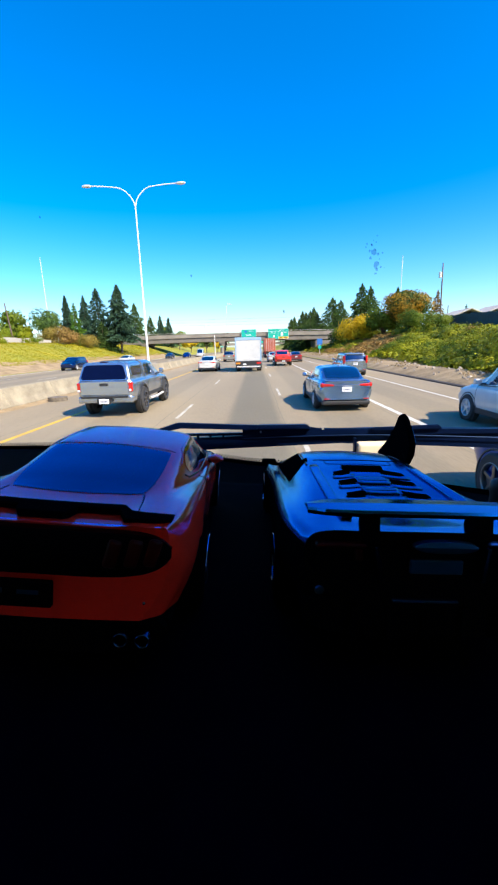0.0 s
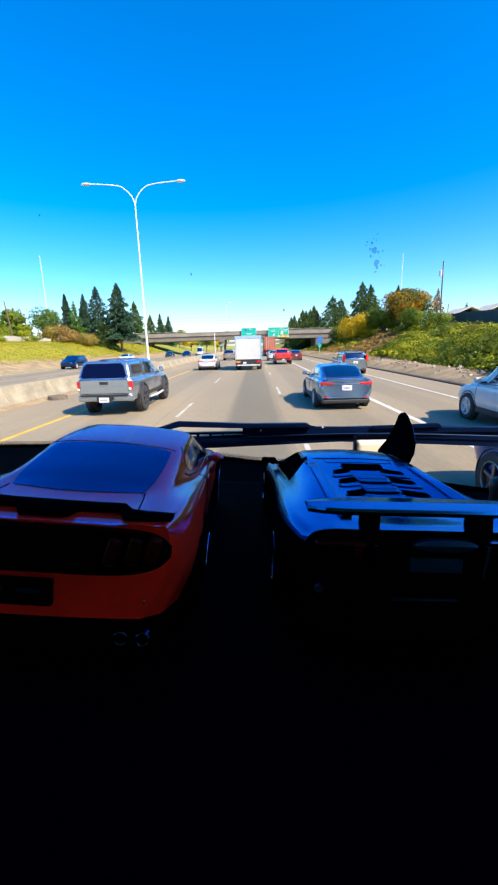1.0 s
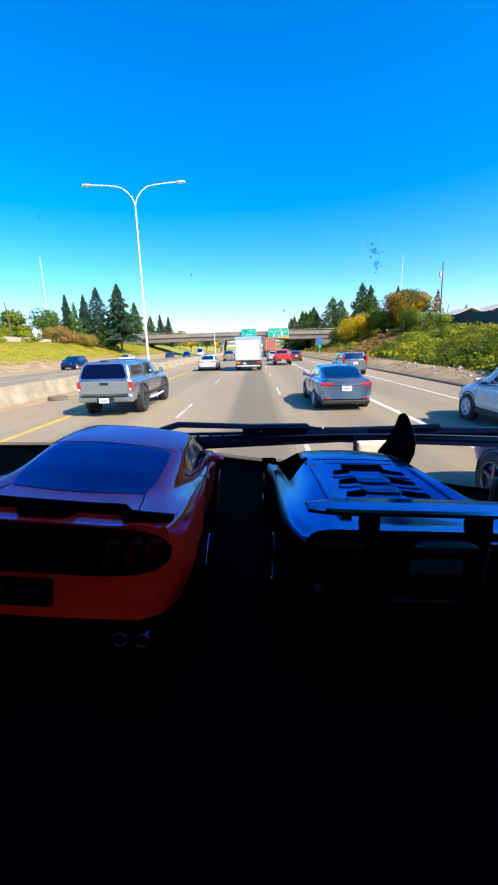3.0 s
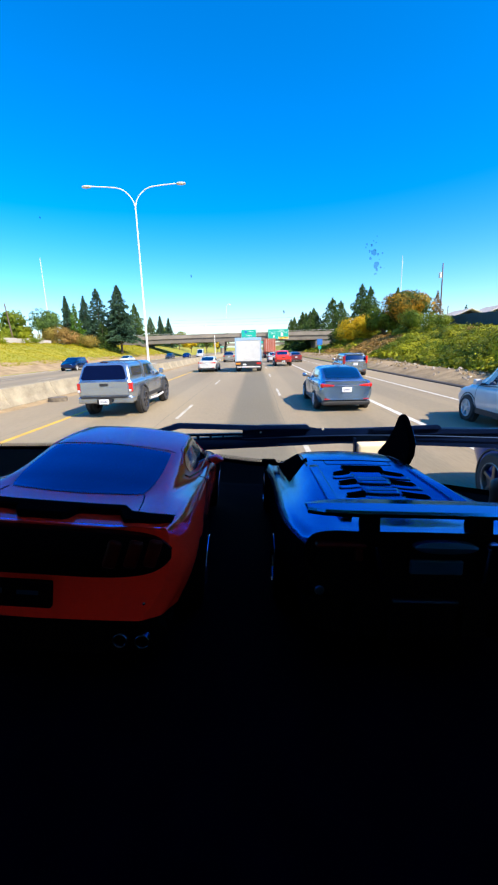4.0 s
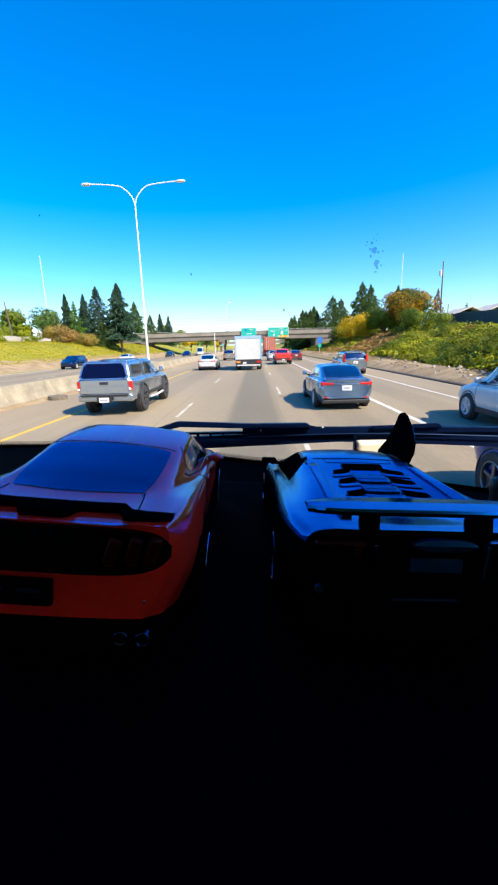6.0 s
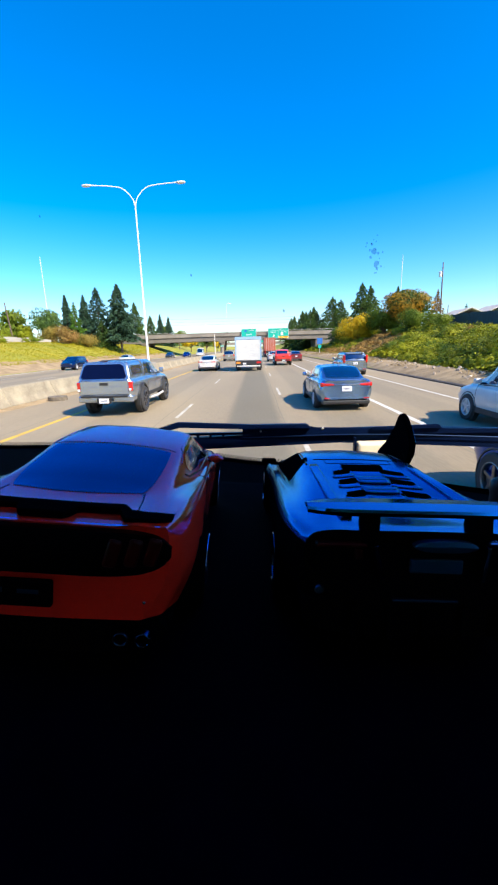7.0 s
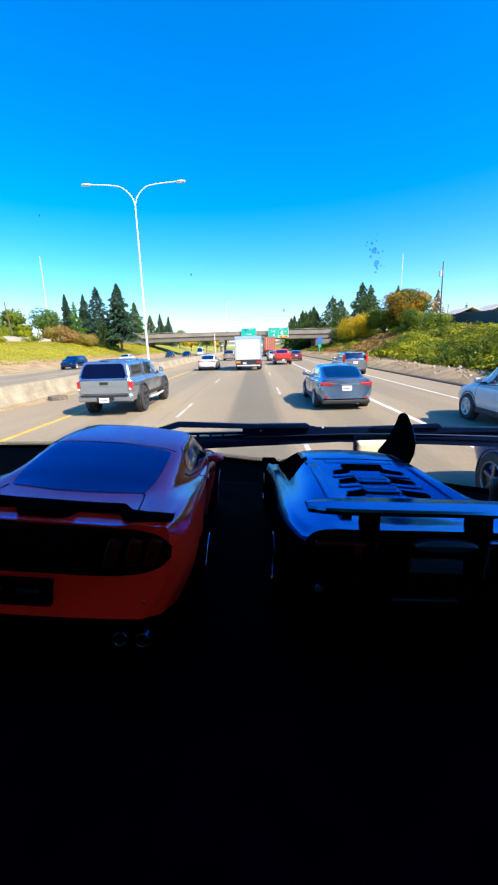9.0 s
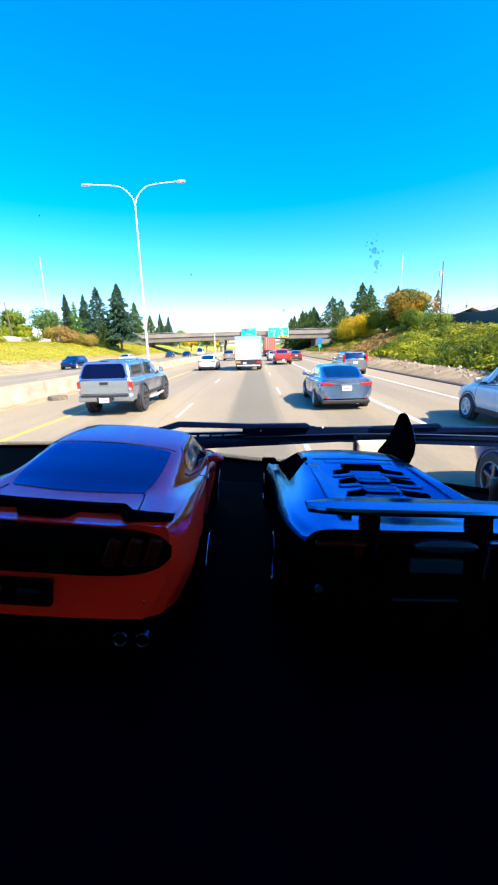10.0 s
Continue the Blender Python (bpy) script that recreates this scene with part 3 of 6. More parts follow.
    part("plate_bars", merge(*[box(-0.11 + 0.038 * k, -0.09 + 0.038 * k, py - 0.020, py - 0.016, pz - 0.022, pz + 0.022) for k in range(6)]), PLATE_INK, pl)
    part("underbody", box(-W * 0.78, W * 0.78, -a + 0.20, a - 0.25, low + 0.0, low + 0.26), TRIM, ob)
    if truck:
        for sx in (-1, 1):
            part("step_bar", tube([(sx * (W + 0.02), -0.9, 0.42), (sx * (W + 0.05), 0.0, 0.40), (sx * (W + 0.02), 1.1, 0.42)], 0.045, 8), GALV, ob)
        part("tailgate", box(-W * 0.82, W * 0.82, y - 0.03, y + 0.06, 0.745, belt - 0.015, 0.02), color, ob)
        part("tailgate_crease", box(-W * 0.76, W * 0.76, y - 0.036, y - 0.026, belt - 0.22, belt - 0.205, 0.004, 1), color, ob)
        part("tailgate_handle", box(-0.14, 0.14, y - 0.045, y - 0.026, belt - 0.17, belt - 0.08, 0.01), TRIM, ob)
        part("bumper_step", box(-W * 0.80, W * 0.80, y - 0.12, y + 0.02, 0.66, 0.725, 0.01), TRIM, ob, "black step pad on the bumper")
        part("plate_recess", box(-0.24, 0.24, y - 0.146, y - 0.10, 0.475, 0.655, 0.01), TRIM, ob)
        part("tow_hitch", box(-0.06, 0.06, y - 0.05, y + 0.3, 0.42, 0.54, 0.01), TRIM, ob)
    elif kind == "suv":
        part("spoiler", box(-W * 0.68, W * 0.68, -a + 0.24, -a + 0.56, H - 0.10, H - 0.045, 0.022), color, ob)
        part("rear_wiper", tube([(0.0, -a + 0.05, belt + 0.09), (0.35, -a + 0.09, belt + 0.14)], 0.012, 6), TRIM, ob)
        part("valance", box(-W * 0.84, W * 0.84, y - 0.035, y + 0.30, 0.28, 0.39, 0.03), TRIM, ob, "black lower bumper valance")
        for sx in (-1, 1):
            part("roof_rail", tube([(sx * W * 0.66, -a + 0.7, H - 0.01), (sx * W * 0.68, -0.3, H + 0.02), (sx * W * 0.66, 0.35, H - 0.03)], 0.018, 6), TRIM, ob)
            part("reflector", box(sx * W * 0.70 - 0.09, sx * W * 0.70 + 0.09, y - 0.01, y + 0.06, 0.43, 0.46, 0.006, 1), tail, ob)
    else:
        part("lamp_strip", box(-W * 0.46, W * 0.46, y - 0.016, y + 0.02, 0.862, 0.885, 0.006, 1), CHROME, ob, "thin chrome strip between the tail lamps")
        lip = box(-W * 0.74, W * 0.74, y + 0.0, y + 0.28, 1.035, 1.068, 0.014)
        for v in lip.verts:
            v.co.y += 0.16 * (abs(v.co.x) / W) ** 3
            v.co.z -= 0.05 * (abs(v.co.x) / W) ** 3
        part("trunk_lip", lip, color, ob)
        val = box(-W * 0.86, W * 0.86, y - 0.045, y + 0.28, 0.22, 0.365, 0.04)
        for v in val.verts:
            v.co.y += 0.14 * (abs(v.co.x) / W) ** 3
        part("valance", val, TRIM, ob, "black lower bumper valance")
        part("aerial", box(-0.02, 0.02, -a + 1.42, -a + 1.56, H - 0.05, H + 0.03, 0.012, 2), color, ob)
        for sx in (-1, 1):
            part("reflector", box(sx * W * 0.70 - 0.09, sx * W * 0.70 + 0.09, y - 0.01, y + 0.06, 0.415, 0.445, 0.006, 1), tail, ob)
    return ob


P_SILVER = mat("steel_metallic_paint", (0.24, 0.38, 0.58), 0.22, 0.95, (0.22, 0.35, 0.54), 3, 300, coat=0.4)
P_WHITE = paint("white_paint", (0.59, 0.59, 0.574))
P_BLUE = mat("deep_blue_paint", (0.001, 0.055, 0.38), 0.2, 0.95, (0.001, 0.05, 0.34), 3, 300, coat=0.1)
P_RED = paint("red_paint", (0.62, 0.03, 0.015))
P_GREY = mat("silver_grey_metallic_paint", (0.46, 0.51, 0.57), 0.27, 0.92, (0.43, 0.48, 0.54), 3, 300, coat=0.3)
P_TEAL = mat("dull_silver_metallic_paint", (0.38, 0.44, 0.47), 0.27, 0.92, (0.35, 0.41, 0.44), 3, 300, coat=0.3)
P_GREENISH = paint("dark_paint", (0.02, 0.03, 0.05), 0.3, 0.25)
P_CHAMP = paint("champagne_paint", (0.344, 0.312, 0.246), 0.6, 0.32)
SHORT = "car on the motorway"


def box_truck(m):
    ob = thing("box_truck", m, "white box truck with a blue-edged cargo body and black tail frame", "truck")
    W = 1.2
    cargo = part("cargo_box", box(-W, W, -3.6, 1.6, 0.98, 3.06, 0.04), P_WHITE, ob)
    frame_m = mat("pale_blue_frame", (0.30, 0.45, 0.62), 0.5)
    part("rear_frame", merge(box(-W - 0.01, W + 0.01, -3.66, -3.58, 2.84, 3.10, 0.01), box(-W - 0.01, -W + 0.10, -3.66, -3.58, 0.95, 2.84), box(W - 0.10, W + 0.01, -3.66, -3.58, 0.95, 2.84)), frame_m, cargo)
    for k in range(8):
        part("door_panel", box(-W + 0.11, W - 0.11, -3.635, -3.59, 1.0 + 0.23 * k, 1.0 + 0.23 * k + 0.223, 0.006, 1), P_WHITE, cargo)
    part("tail_frame", box(-W, W, -3.68, -3.3, 0.55, 0.97, 0.02), TRIM, ob)
    for sx in (-1, 1):
        part("taillight", box(sx * 0.95 - 0.2, sx * 0.95 + 0.2, -3.70, -3.67, 0.70, 0.86, 0.01), RED_LENS if sx > 0 else AMBER, ob)
        for yy in (-2.1, 2.6):
            wheel(ob, sx * 0.98, yy, 0.42, 0.42 if yy < 0 else 0.25, 1.0, GALV, 6, sx)
        part("mud_flap", box(sx * 0.98 - 0.25, sx * 0.98 + 0.25, -2.75, -2.72, 0.2, 0.75), TRIM, ob)
    part("step_bumper", box(-W * 0.9, W * 0.9, -3.85, -3.68, 0.42, 0.52, 0.02), GALV, ob)
    part("number_plate", box(-0.5, -0.2, -3.70, -3.68, 0.62, 0.76), PLATE, ob)
    part("chassis", box(-0.45, 0.45, -3.4, 3.2, 0.55, 0.98), TRIM, ob)
    part("cab", box(-1.0, 1.0, 1.75, 3.6, 0.5, 2.3, 0.18, 3), P_WHITE, ob)
    return ob


def container_truck(m):
    ob = thing("container_truck", m, "rust-red shipping container on a semi-trailer", "truck")
    red = mat("faded_red_steel", (0.50, 0.14, 0.075), 0.6, second=(0.36, 0.10, 0.06), scale=0.6, fine=8)
    cb = part("container", box(-1.22, 1.22, -6, 6, 1.3, 4.05, 0.02), red, ob)
    for k in range(8):
        part("rib", box(-1.15 + 0.31 * k, -1.02 + 0.31 * k, -6.05, -5.99, 1.4, 3.95, 0.01, 1), red, cb)
    for k in range(4):
        part("lock_rod", tube([(-0.7 + 0.47 * k, -6.08, 1.35), (-0.7 + 0.47 * k, -6.08, 4.0)], 0.025, 6), GALV, cb)
    part("chassis", box(-0.6, 0.6, -6, 5, 0.8, 1.29), TRIM, ob)
    part("rear_bumper", box(-1.2, 1.2, -6.1, -5.95, 0.55, 0.75), TRIM, ob)
    for sx in (-1, 1):
        part("taillight", box(sx * 1.0 - 0.15, sx * 1.0 + 0.15, -6.13, -6.1, 0.85, 1.0), RED_LENS, ob)
        for yy in (-4.5, -3.2, 3.6, 4.9, 8.4):
            wheel(ob, sx * 0.95, yy, 0.5, 0.5, 1.0, GALV, 6, sx)
    part("cab", box(-1.2, 1.2, 6.4, 9.2, 0.7, 3.4, 0.2, 3), P_RED, ob)
    return ob


def traffic():
    car("sedan", pose(2.95, 15.3, 0), "dark silver sedan, its rear window coloured blue for reflected sky, with red tail lamps", SHORT, P_SILVER, "sedan", 4.85, 0.92, 1.45)
    car("sedan", pose(-4.78, 40.5, 0), "white sedan with a pale blue rear window", SHORT, P_WHITE, "sedan", 4.7, 0.90, 1.46)
    box_truck(pose(-0.72, 40.4, 0))
    car("pickup_truck", pose(3.16, 49.2, 0), "bright red pickup truck with a closed tailgate", "pickup truck", P_RED, "open_pickup", 5.5, 0.98, 1.8)
    car("minivan", pose(-4.5, 68, 0), "champagne minivan following the lane beyond the white sedan", SHORT, P_CHAMP, "suv", 4.8, 0.95, 1.75)
    car("sedan", pose(2.6, 61.5, 0), "small white sedan beside the red container truck", SHORT, P_WHITE, "sedan", 4.5, 0.88, 1.45)
    car("sedan", pose(5.8, 60, 0), "dark red sedan far down the exit lane", SHORT, paint("maroon_paint", (0.16, 0.02, 0.02)), "sedan", 4.6, 0.9, 1.45)
    container_truck(pose(2.96, 92, 0))
    car("station_wagon", pose(7.0, 30.4, 0), "dull teal-silver estate car with tall red tail lamps", SHORT, P_TEAL, "suv", 4.5, 0.90, 1.62, lamp=(0.80, -0.1, 0.45))
    car("pickup_truck", pose(-5.0, 15.5, 0), "silver-grey pickup truck with a smoked-glass canopy over its bed", "pickup truck", P_GREY, "pickup", 5.5, 0.96, 1.84, bumper=P_GREY, rim=DARK_RIM)
    car("suv", pose(6.85, 9.5, 0), "white seven-seat suv with red tail lamps and clear rear glass", SHORT, P_WHITE, "suv", 4.85, 0.98, 1.80)
    car("suv", pose(4.0, 3.5, 0), "deep blue crossover suv with dark glass and thin red tail lamps", SHORT, P_BLUE, "suv", 4.6, 0.94, 1.60, lamp=(0.45, -0.05, 0.07), slim=True, rim=DARK_RIM)
    # the other carriageway: these come towards the camera
    car("suv", pose(-23.2, 50.2, 0, rz=180), "navy blue suv on the opposite carriageway", SHORT, mat("navy_paint", (0.002, 0.022, 0.11), 0.12, 0.6, (0.002, 0.018, 0.09), 3, 300, coat=0.5), "suv", 4.5, 0.92, 1.62)
    car("sedan", pose(-23.5, 72, 0, rz=180), "white sedan on the opposite carriageway", SHORT, P_WHITE, "sedan", 4.6, 0.9, 1.45)
    car("sedan", pose(-22.5, 104, 0, rz=180), "dark sedan on the opposite carriageway before the bridge", SHORT, P_GREENISH, "sedan", 4.6, 0.9, 1.45)
    car("sedan", pose(-19.5, 112, 0, rz=180), "blue sedan on the opposite carriageway before the bridge", SHORT, P_BLUE, "sedan", 4.6, 0.9, 1.45)
    car("van", pose(-16.5, 118, 0, rz=180), "white van on the opposite carriageway near the bridge", "van", P_WHITE, "suv", 5.4, 1.0, 2.3)
    car("sedan", pose(-4.8, 112, 0), "silver sedan far ahead under the bridge", SHORT, P_SILVER, "sedan", 4.6, 0.9, 1.45)


# ---- ground and road ----
def bank_foot(y):
    """Where the steep bank's cover begins, beyond the dirt strip."""
    return 11.8 + 0.09 * min(45, max(0, y - 18))


def bank_crest(y):
    """Where the steep bank levels out, drawing away from the road."""
    return min(36.0, max(24.0, 30.4 + 0.22 * (y - 52)))


def bank(x, y):
    """Height of the ground: flat carriageways between a low bank on one side and a steep one on the other."""
    z = -0.02
    swell = 0.5 * noise.noise(Vector((x * 0.08, y * 0.05, 3.0))) + 0.15 * noise.noise(Vector((x * 0.4, y * 0.4, 7.0)))
    if x > 10.2:
        z += 0.5 * min(1, (x - 10.2) / 1.6)
        f = bank_foot(y)
        t = min(1, max(0, (x - f) / (bank_crest(y) - f)))
        crest = min(5.0, max(3.5, 3.55 + 0.05 * (y - 52))) + 2.2 * max(0, min(1, (36 - y) / 30))
        z += crest * (0.55 * t * t * (3 - 2 * t) + 0.45 * t) + swell * min(1, max(0, (x - f) / 3))
    if x < -26.5:
        t = min(1, (-26.5 - x) / 13.5)
        z += 3.9 * t * t * (3 - 2 * t) * 0.5 + 3.9 * t * 0.5 + swell * 0.7 * t
    return z


def axis_steps(stops):
    out = []
    for (a, b, d) in stops:
        v = a
        while v < b - 1e-6:
            out.append(v)
            v += d
    return out


def ground():
    xs = axis_steps([(-900, -120, 60), (-120, -48, 8), (-48, -24, 0.9), (-24, 9.6, 5.6), (9.6, 38, 0.7), (38, 60, 5), (60, 120, 12), (120, 960, 60)])
    ys = axis_steps([(-300, -20, 14), (-20, 140, 1.2), (140, 300, 6), (300, 2600, 100)])
    verts = [(x, y, bank(x, y)) for y in ys for x in xs]
    n = len(xs)
    faces = [(j * n + i, j * n + i + 1, (j + 1) * n + i + 1, (j + 1) * n + i) for j in range(len(ys) - 1) for i in range(n - 1)]
    ob = new("ground", mesh_of("ground", verts, faces, GRASS, True))
    tagged(ob, "grassy verges and banks beside the motorway, dry in places", "ground", kind="structure")
    # bare strips at the foot of both banks
    for name, x0, x1 in (("dirt_strip", 10.24, 16.2), ("dirt_strip", -31.5, -26.4)):
        sy = np.arange(-60, 136, 1.6)
        v, f = [], []
        for y in sy:
            wob = 0.7 * noise.noise(Vector((x0, y * 0.15, 0)))
            for i, x in enumerate(np.linspace(x0, bank_foot(y) + 0.5 if x0 > 0 else x1, 9)):
                far = (i / 8) if x0 > 0 else (1 - i / 8)
                xx = x + wob * far
                lift = 0.05 if 0 < i < 8 else -0.04
                v.append((xx, y, bank(xx, y) + lift + 0.06 * noise.noise(Vector((xx * 1.3, y * 1.3, 1)))))
        for j in range(len(sy) - 1):
            for i in range(8):
                f.append((j * 9 + i, j * 9 + i + 1, (j + 1) * 9 + i + 1, (j + 1) * 9 + i))
        tagged(new(name, mesh_of(name, v, f, DIRT, True)), "bare stony dirt at the foot of the bank", "dirt", kind="structure")


def road():
    parts = []
    for x0, x1 in ((-26.3, -10.9), (-9.95, 10.0)):
        parts.append(box(x0, x1, -120, 900, -0.25, 0.0))
    me = bpy.data.meshes.new("road")
    bm = merge(*parts)
    bm.to_mesh(me)
    bm.free()
    me.materials.append(ROAD)
    ob = tagged(new("road", me), "sun-bleached concrete motorway with darker wheel tracks", "road", kind="structure")

    def line(x, y0, y1, w, m, name="lane_line"):
        return part(name, box(x - w / 2, x + w / 2, y0, y1, -0.01, 0.004), m, ob)
    line(-6.45, -120, 900, 0.16, YELLOW_LINE, "yellow_edge_line")
    line(4.50, -60, 900, 0.17, WHITE_LINE, "white_lane_line")
    line(7.75, -120, 900, 0.12, WHITE_LINE, "white_edge_line")
    for x, y in ((-2.6, 12.3), (1.06, 5.6)):
        first = line(x, y, y + 3.2, 0.11, WORN_LINE, "lane_dash")
        for k in range(-5, 24):
            if k:
                d = new("lane_dash", first.data)
                d.parent = ob
                d.location = (0, 12.25 * k, 0)
    for x in (-14.6, -18.2, -21.8):
        first = line(x, 8, 11, 0.12, WORN_LINE, "lane_dash")
        for k in range(1, 16):
            d = new("lane_dash", first.data)
            d.parent = ob
            d.location = (0, 12.2 * k, 0)
    line(-11.6, -120, 900, 0.14, YELLOW_LINE, "yellow_edge_line")
    line(-25.3, -120, 900, 0.14, WHITE_LINE, "white_edge_line")
    # tar-sealed seams between the lanes, and the joints across the slabs
    seams = bmesh.new()
    for x0, w in ((0.78, 0.022), (-2.98, 0.018), (4.22, 0.018), (-6.9, 0.02), (7.3, 0.015)):
        prev = None
        for y in np.arange(-6, 130, 0.8):
            x = x0 + 0.05 * noise.noise(Vector((x0 * 3, y * 0.35, 0))) + 0.02 * noise.noise(Vector((x0, y * 1.7, 4)))
            ww = w * (0.6 + 0.6 * abs(noise.noise(Vector((x0, y * 0.6, 9)))))
            pair = (seams.verts.new((x - ww, y, 0.003)), seams.verts.new((x + ww, y, 0.003)))
            if prev:
                seams.faces.new((prev[0], prev[1], pair[1], pair[0]))
            prev = pair
    for y in np.arange(4.0, 60, 4.6):
        for xa, xb in ((-9.5, -6.6), (-6.3, -2.85), (-2.65, 0.9), (1.05, 4.4), (4.6, 7.6)):
            if random.random() < 0.35:
                continue
            mid = random.uniform(-0.03, 0.03)
            q = [seams.verts.new(p) for p in ((xa, y - 0.008, 0.003), (xb, y + mid - 0.008, 0.003), (xb, y + mid + 0.008, 0.003), (xa, y + 0.008, 0.003))]
            seams.faces.new(q)
    tar = mat("seam_tar", (0.16, 0.14, 0.09), 0.8, second=(0.20, 0.175, 0.115), scale=1.2, fine=10)
    tagged(part("road_seams", seams, tar, ob), kind="stuff")
    # low asphalt kerb at the foot of the dirt
    kerb = mat("dark_asphalt_kerb", (0.09, 0.07, 0.055), 0.9, second=(0.05, 0.04, 0.035), scale=1.5, fine=12, bump=0.5)
    k = part("kerb", prism([(9.98, -0.2), (9.98, 0.05), (10.05, 0.09), (10.22, 0.09), (10.34, 0.03), (10.34, -0.2)], -120, 900), kerb, None)
    tagged(k, "low dark asphalt kerb along the road's edge", "kerb", kind="structure")


def shoulder_dirt():
    """Sand and grit blown against the foot of the barrier."""
    v, f = [], []
    ys = np.arange(-4, 132, 0.5)
    for j, y in enumerate(ys):
        reach = 0.55 + 0.45 * noise.noise(Vector((2.0, y * 0.25, 0))) + 0.15 * noise.noise(Vector((5.0, y * 1.6, 0)))
        for i, k in enumerate((0.0, 0.4, 0.75, 1.0)):
            v.append((-9.98 + max(0.1, reach) * k, y, (0.05, 0.035, 0.018, -0.004)[i]))
        if j:
            for i in range(3):
                f.append(((j - 1) * 4 + i, (j - 1) * 4 + i + 1, j * 4 + i + 1, j * 4 + i))
    tagged(new("shoulder_grit", mesh_of("shoulder_grit", v, f, DIRT, True)), "sandy grit along the foot of the median barrier", "grit", kind="stuff")


def median():
    shoulder_dirt()
    top = new("median_barrier")
    tagged(top, "pale weathered concrete median barrier in jointed segments", "barrier", kind="structure")
    outline = [(-0.42, 0.0), (-0.42, 0.08), (-0.26, 0.33), (-0.10, 0.81), (0.10, 0.81), (0.26, 0.33), (0.42, 0.08), (0.42, 0.0)]
    bm = prism(outline, 0.015, 3.785)
    bmesh.ops.bevel(bm, geom=list(bm.edges), offset=0.012, segments=1, affect="EDGES")
    first = part("barrier_segment", bm, BARRIER, top)
    first.matrix_basis = pose(-10.42, -30, 0)
    for k in range(1, 90):
        o = new("barrier_segment", first.data)
        o.parent = top
        o.matrix_basis = pose(-10.42 + random.uniform(-0.012, 0.012), -30 + 3.8 * k, 0, 0, 0, random.uniform(-0.15, 0.15))
    joint = part("joint_fill", box(-10.5, -10.34, -30, 312, 0.0, 0.77), CONCRETE, top)


def street_lamp(y):
    ob = thing("street_lamp", pose(-10.15, y, 0), "tall pale steel lamp post with two curved arms on the median", "street lamp", "median lamps")
    part("base", box(-0.55, 0.55, -0.7, 0.7, 0, 1.0, 0.05), CONCRETE, ob)
    part("pole", tube([(0, 0, 1.0), (0, 0, 5), (0, 0, 14.5)], 0.1, 12, [0.105, 0.085, 0.055]), WHITE_STEEL, ob)
    for sx in (-1, 1):
        pts = spline([(0, 0, 14.2), (sx * 0.25, 0, 14.9), (sx * 1.0, 0, 15.6), (sx * 2.0, 0, 15.82), (sx * 3.8, 0, 15.95)], 5)
        part("arm", tube(pts, 0.045, 8), WHITE_STEEL, ob)
        hd = lathe([(0, 0.05), (0.08, 0.13), (0.45, 0.17), (0.75, 0.12), (0.82, 0.03)], "X", 14)
        bmesh.ops.scale(hd, vec=(sx, 1, 0.75), verts=hd.verts)
        bmesh.ops.translate(hd, vec=(sx * 3.65, 0, 15.93), verts=hd.verts)
        part("lamp_head", hd, GALV, ob)
    return ob


def letters(text, x, z, size, parent, y=-0.03, material=None, align="CENTER"):
    cu = bpy.data.curves.new("letters", "FONT")
    cu.body, cu.size, cu.align_x, cu.align_y, cu.extrude = text, size, align, "CENTER", 0.004
    cu.materials.append(material or SIGN_WHITE)
    ob = new("letters", cu)
    ob.parent = parent
    ob.matrix_basis = pose(x, y, z, 90, 0, 0)
    return ob


def arrow(x, z, size, parent, turn=0.0):
    bm = bmesh.new()
    pts = [(-0.12, 0.5), (0.12, 0.5), (0.12, 0.0), (0.42, 0.0), (0, -0.5), (-0.42, 0.0), (-0.12, 0.0)]
    bm.faces.new([bm.verts.new((a * size, 0, b * size)) for a, b in pts])
    ex = bmesh.ops.extrude_face_region(bm, geom=list(bm.faces))
    bmesh.ops.translate(bm, vec=(0, -0.006, 0), verts=[v for v in ex["geom"] if isinstance(v, bmesh.types.BMVert)])
    bmesh.ops.transform(bm, matrix=Matrix.Translation((x, -0.03, z)) @ Matrix.Rotation(radians(turn), 4, "Y"), verts=bm.verts)
    return part("arrow", bm, SIGN_WHITE, parent)


def sign_panel(ob, w, h, material=None):
    p = part("panel", box(-w / 2, w / 2, -0.02, 0.03, -h / 2, h / 2, 0.01, 1), material or SIGN_GREEN, ob)
    t = 0.05
    part("border", merge(box(-w / 2, w / 2, -0.028, -0.022, h / 2 - t, h / 2), box(-w / 2, w / 2, -0.028, -0.022, -h / 2, -h / 2 + t), box(-w / 2, -w / 2 + t, -0.028, -0.022, -h / 2 + t, h / 2 - t), box(w / 2 - t, w / 2, -0.028, -0.022, -h / 2 + t, h / 2 - t)), SIGN_WHITE, p)
    return p


BRIDGE_Y = 135.0


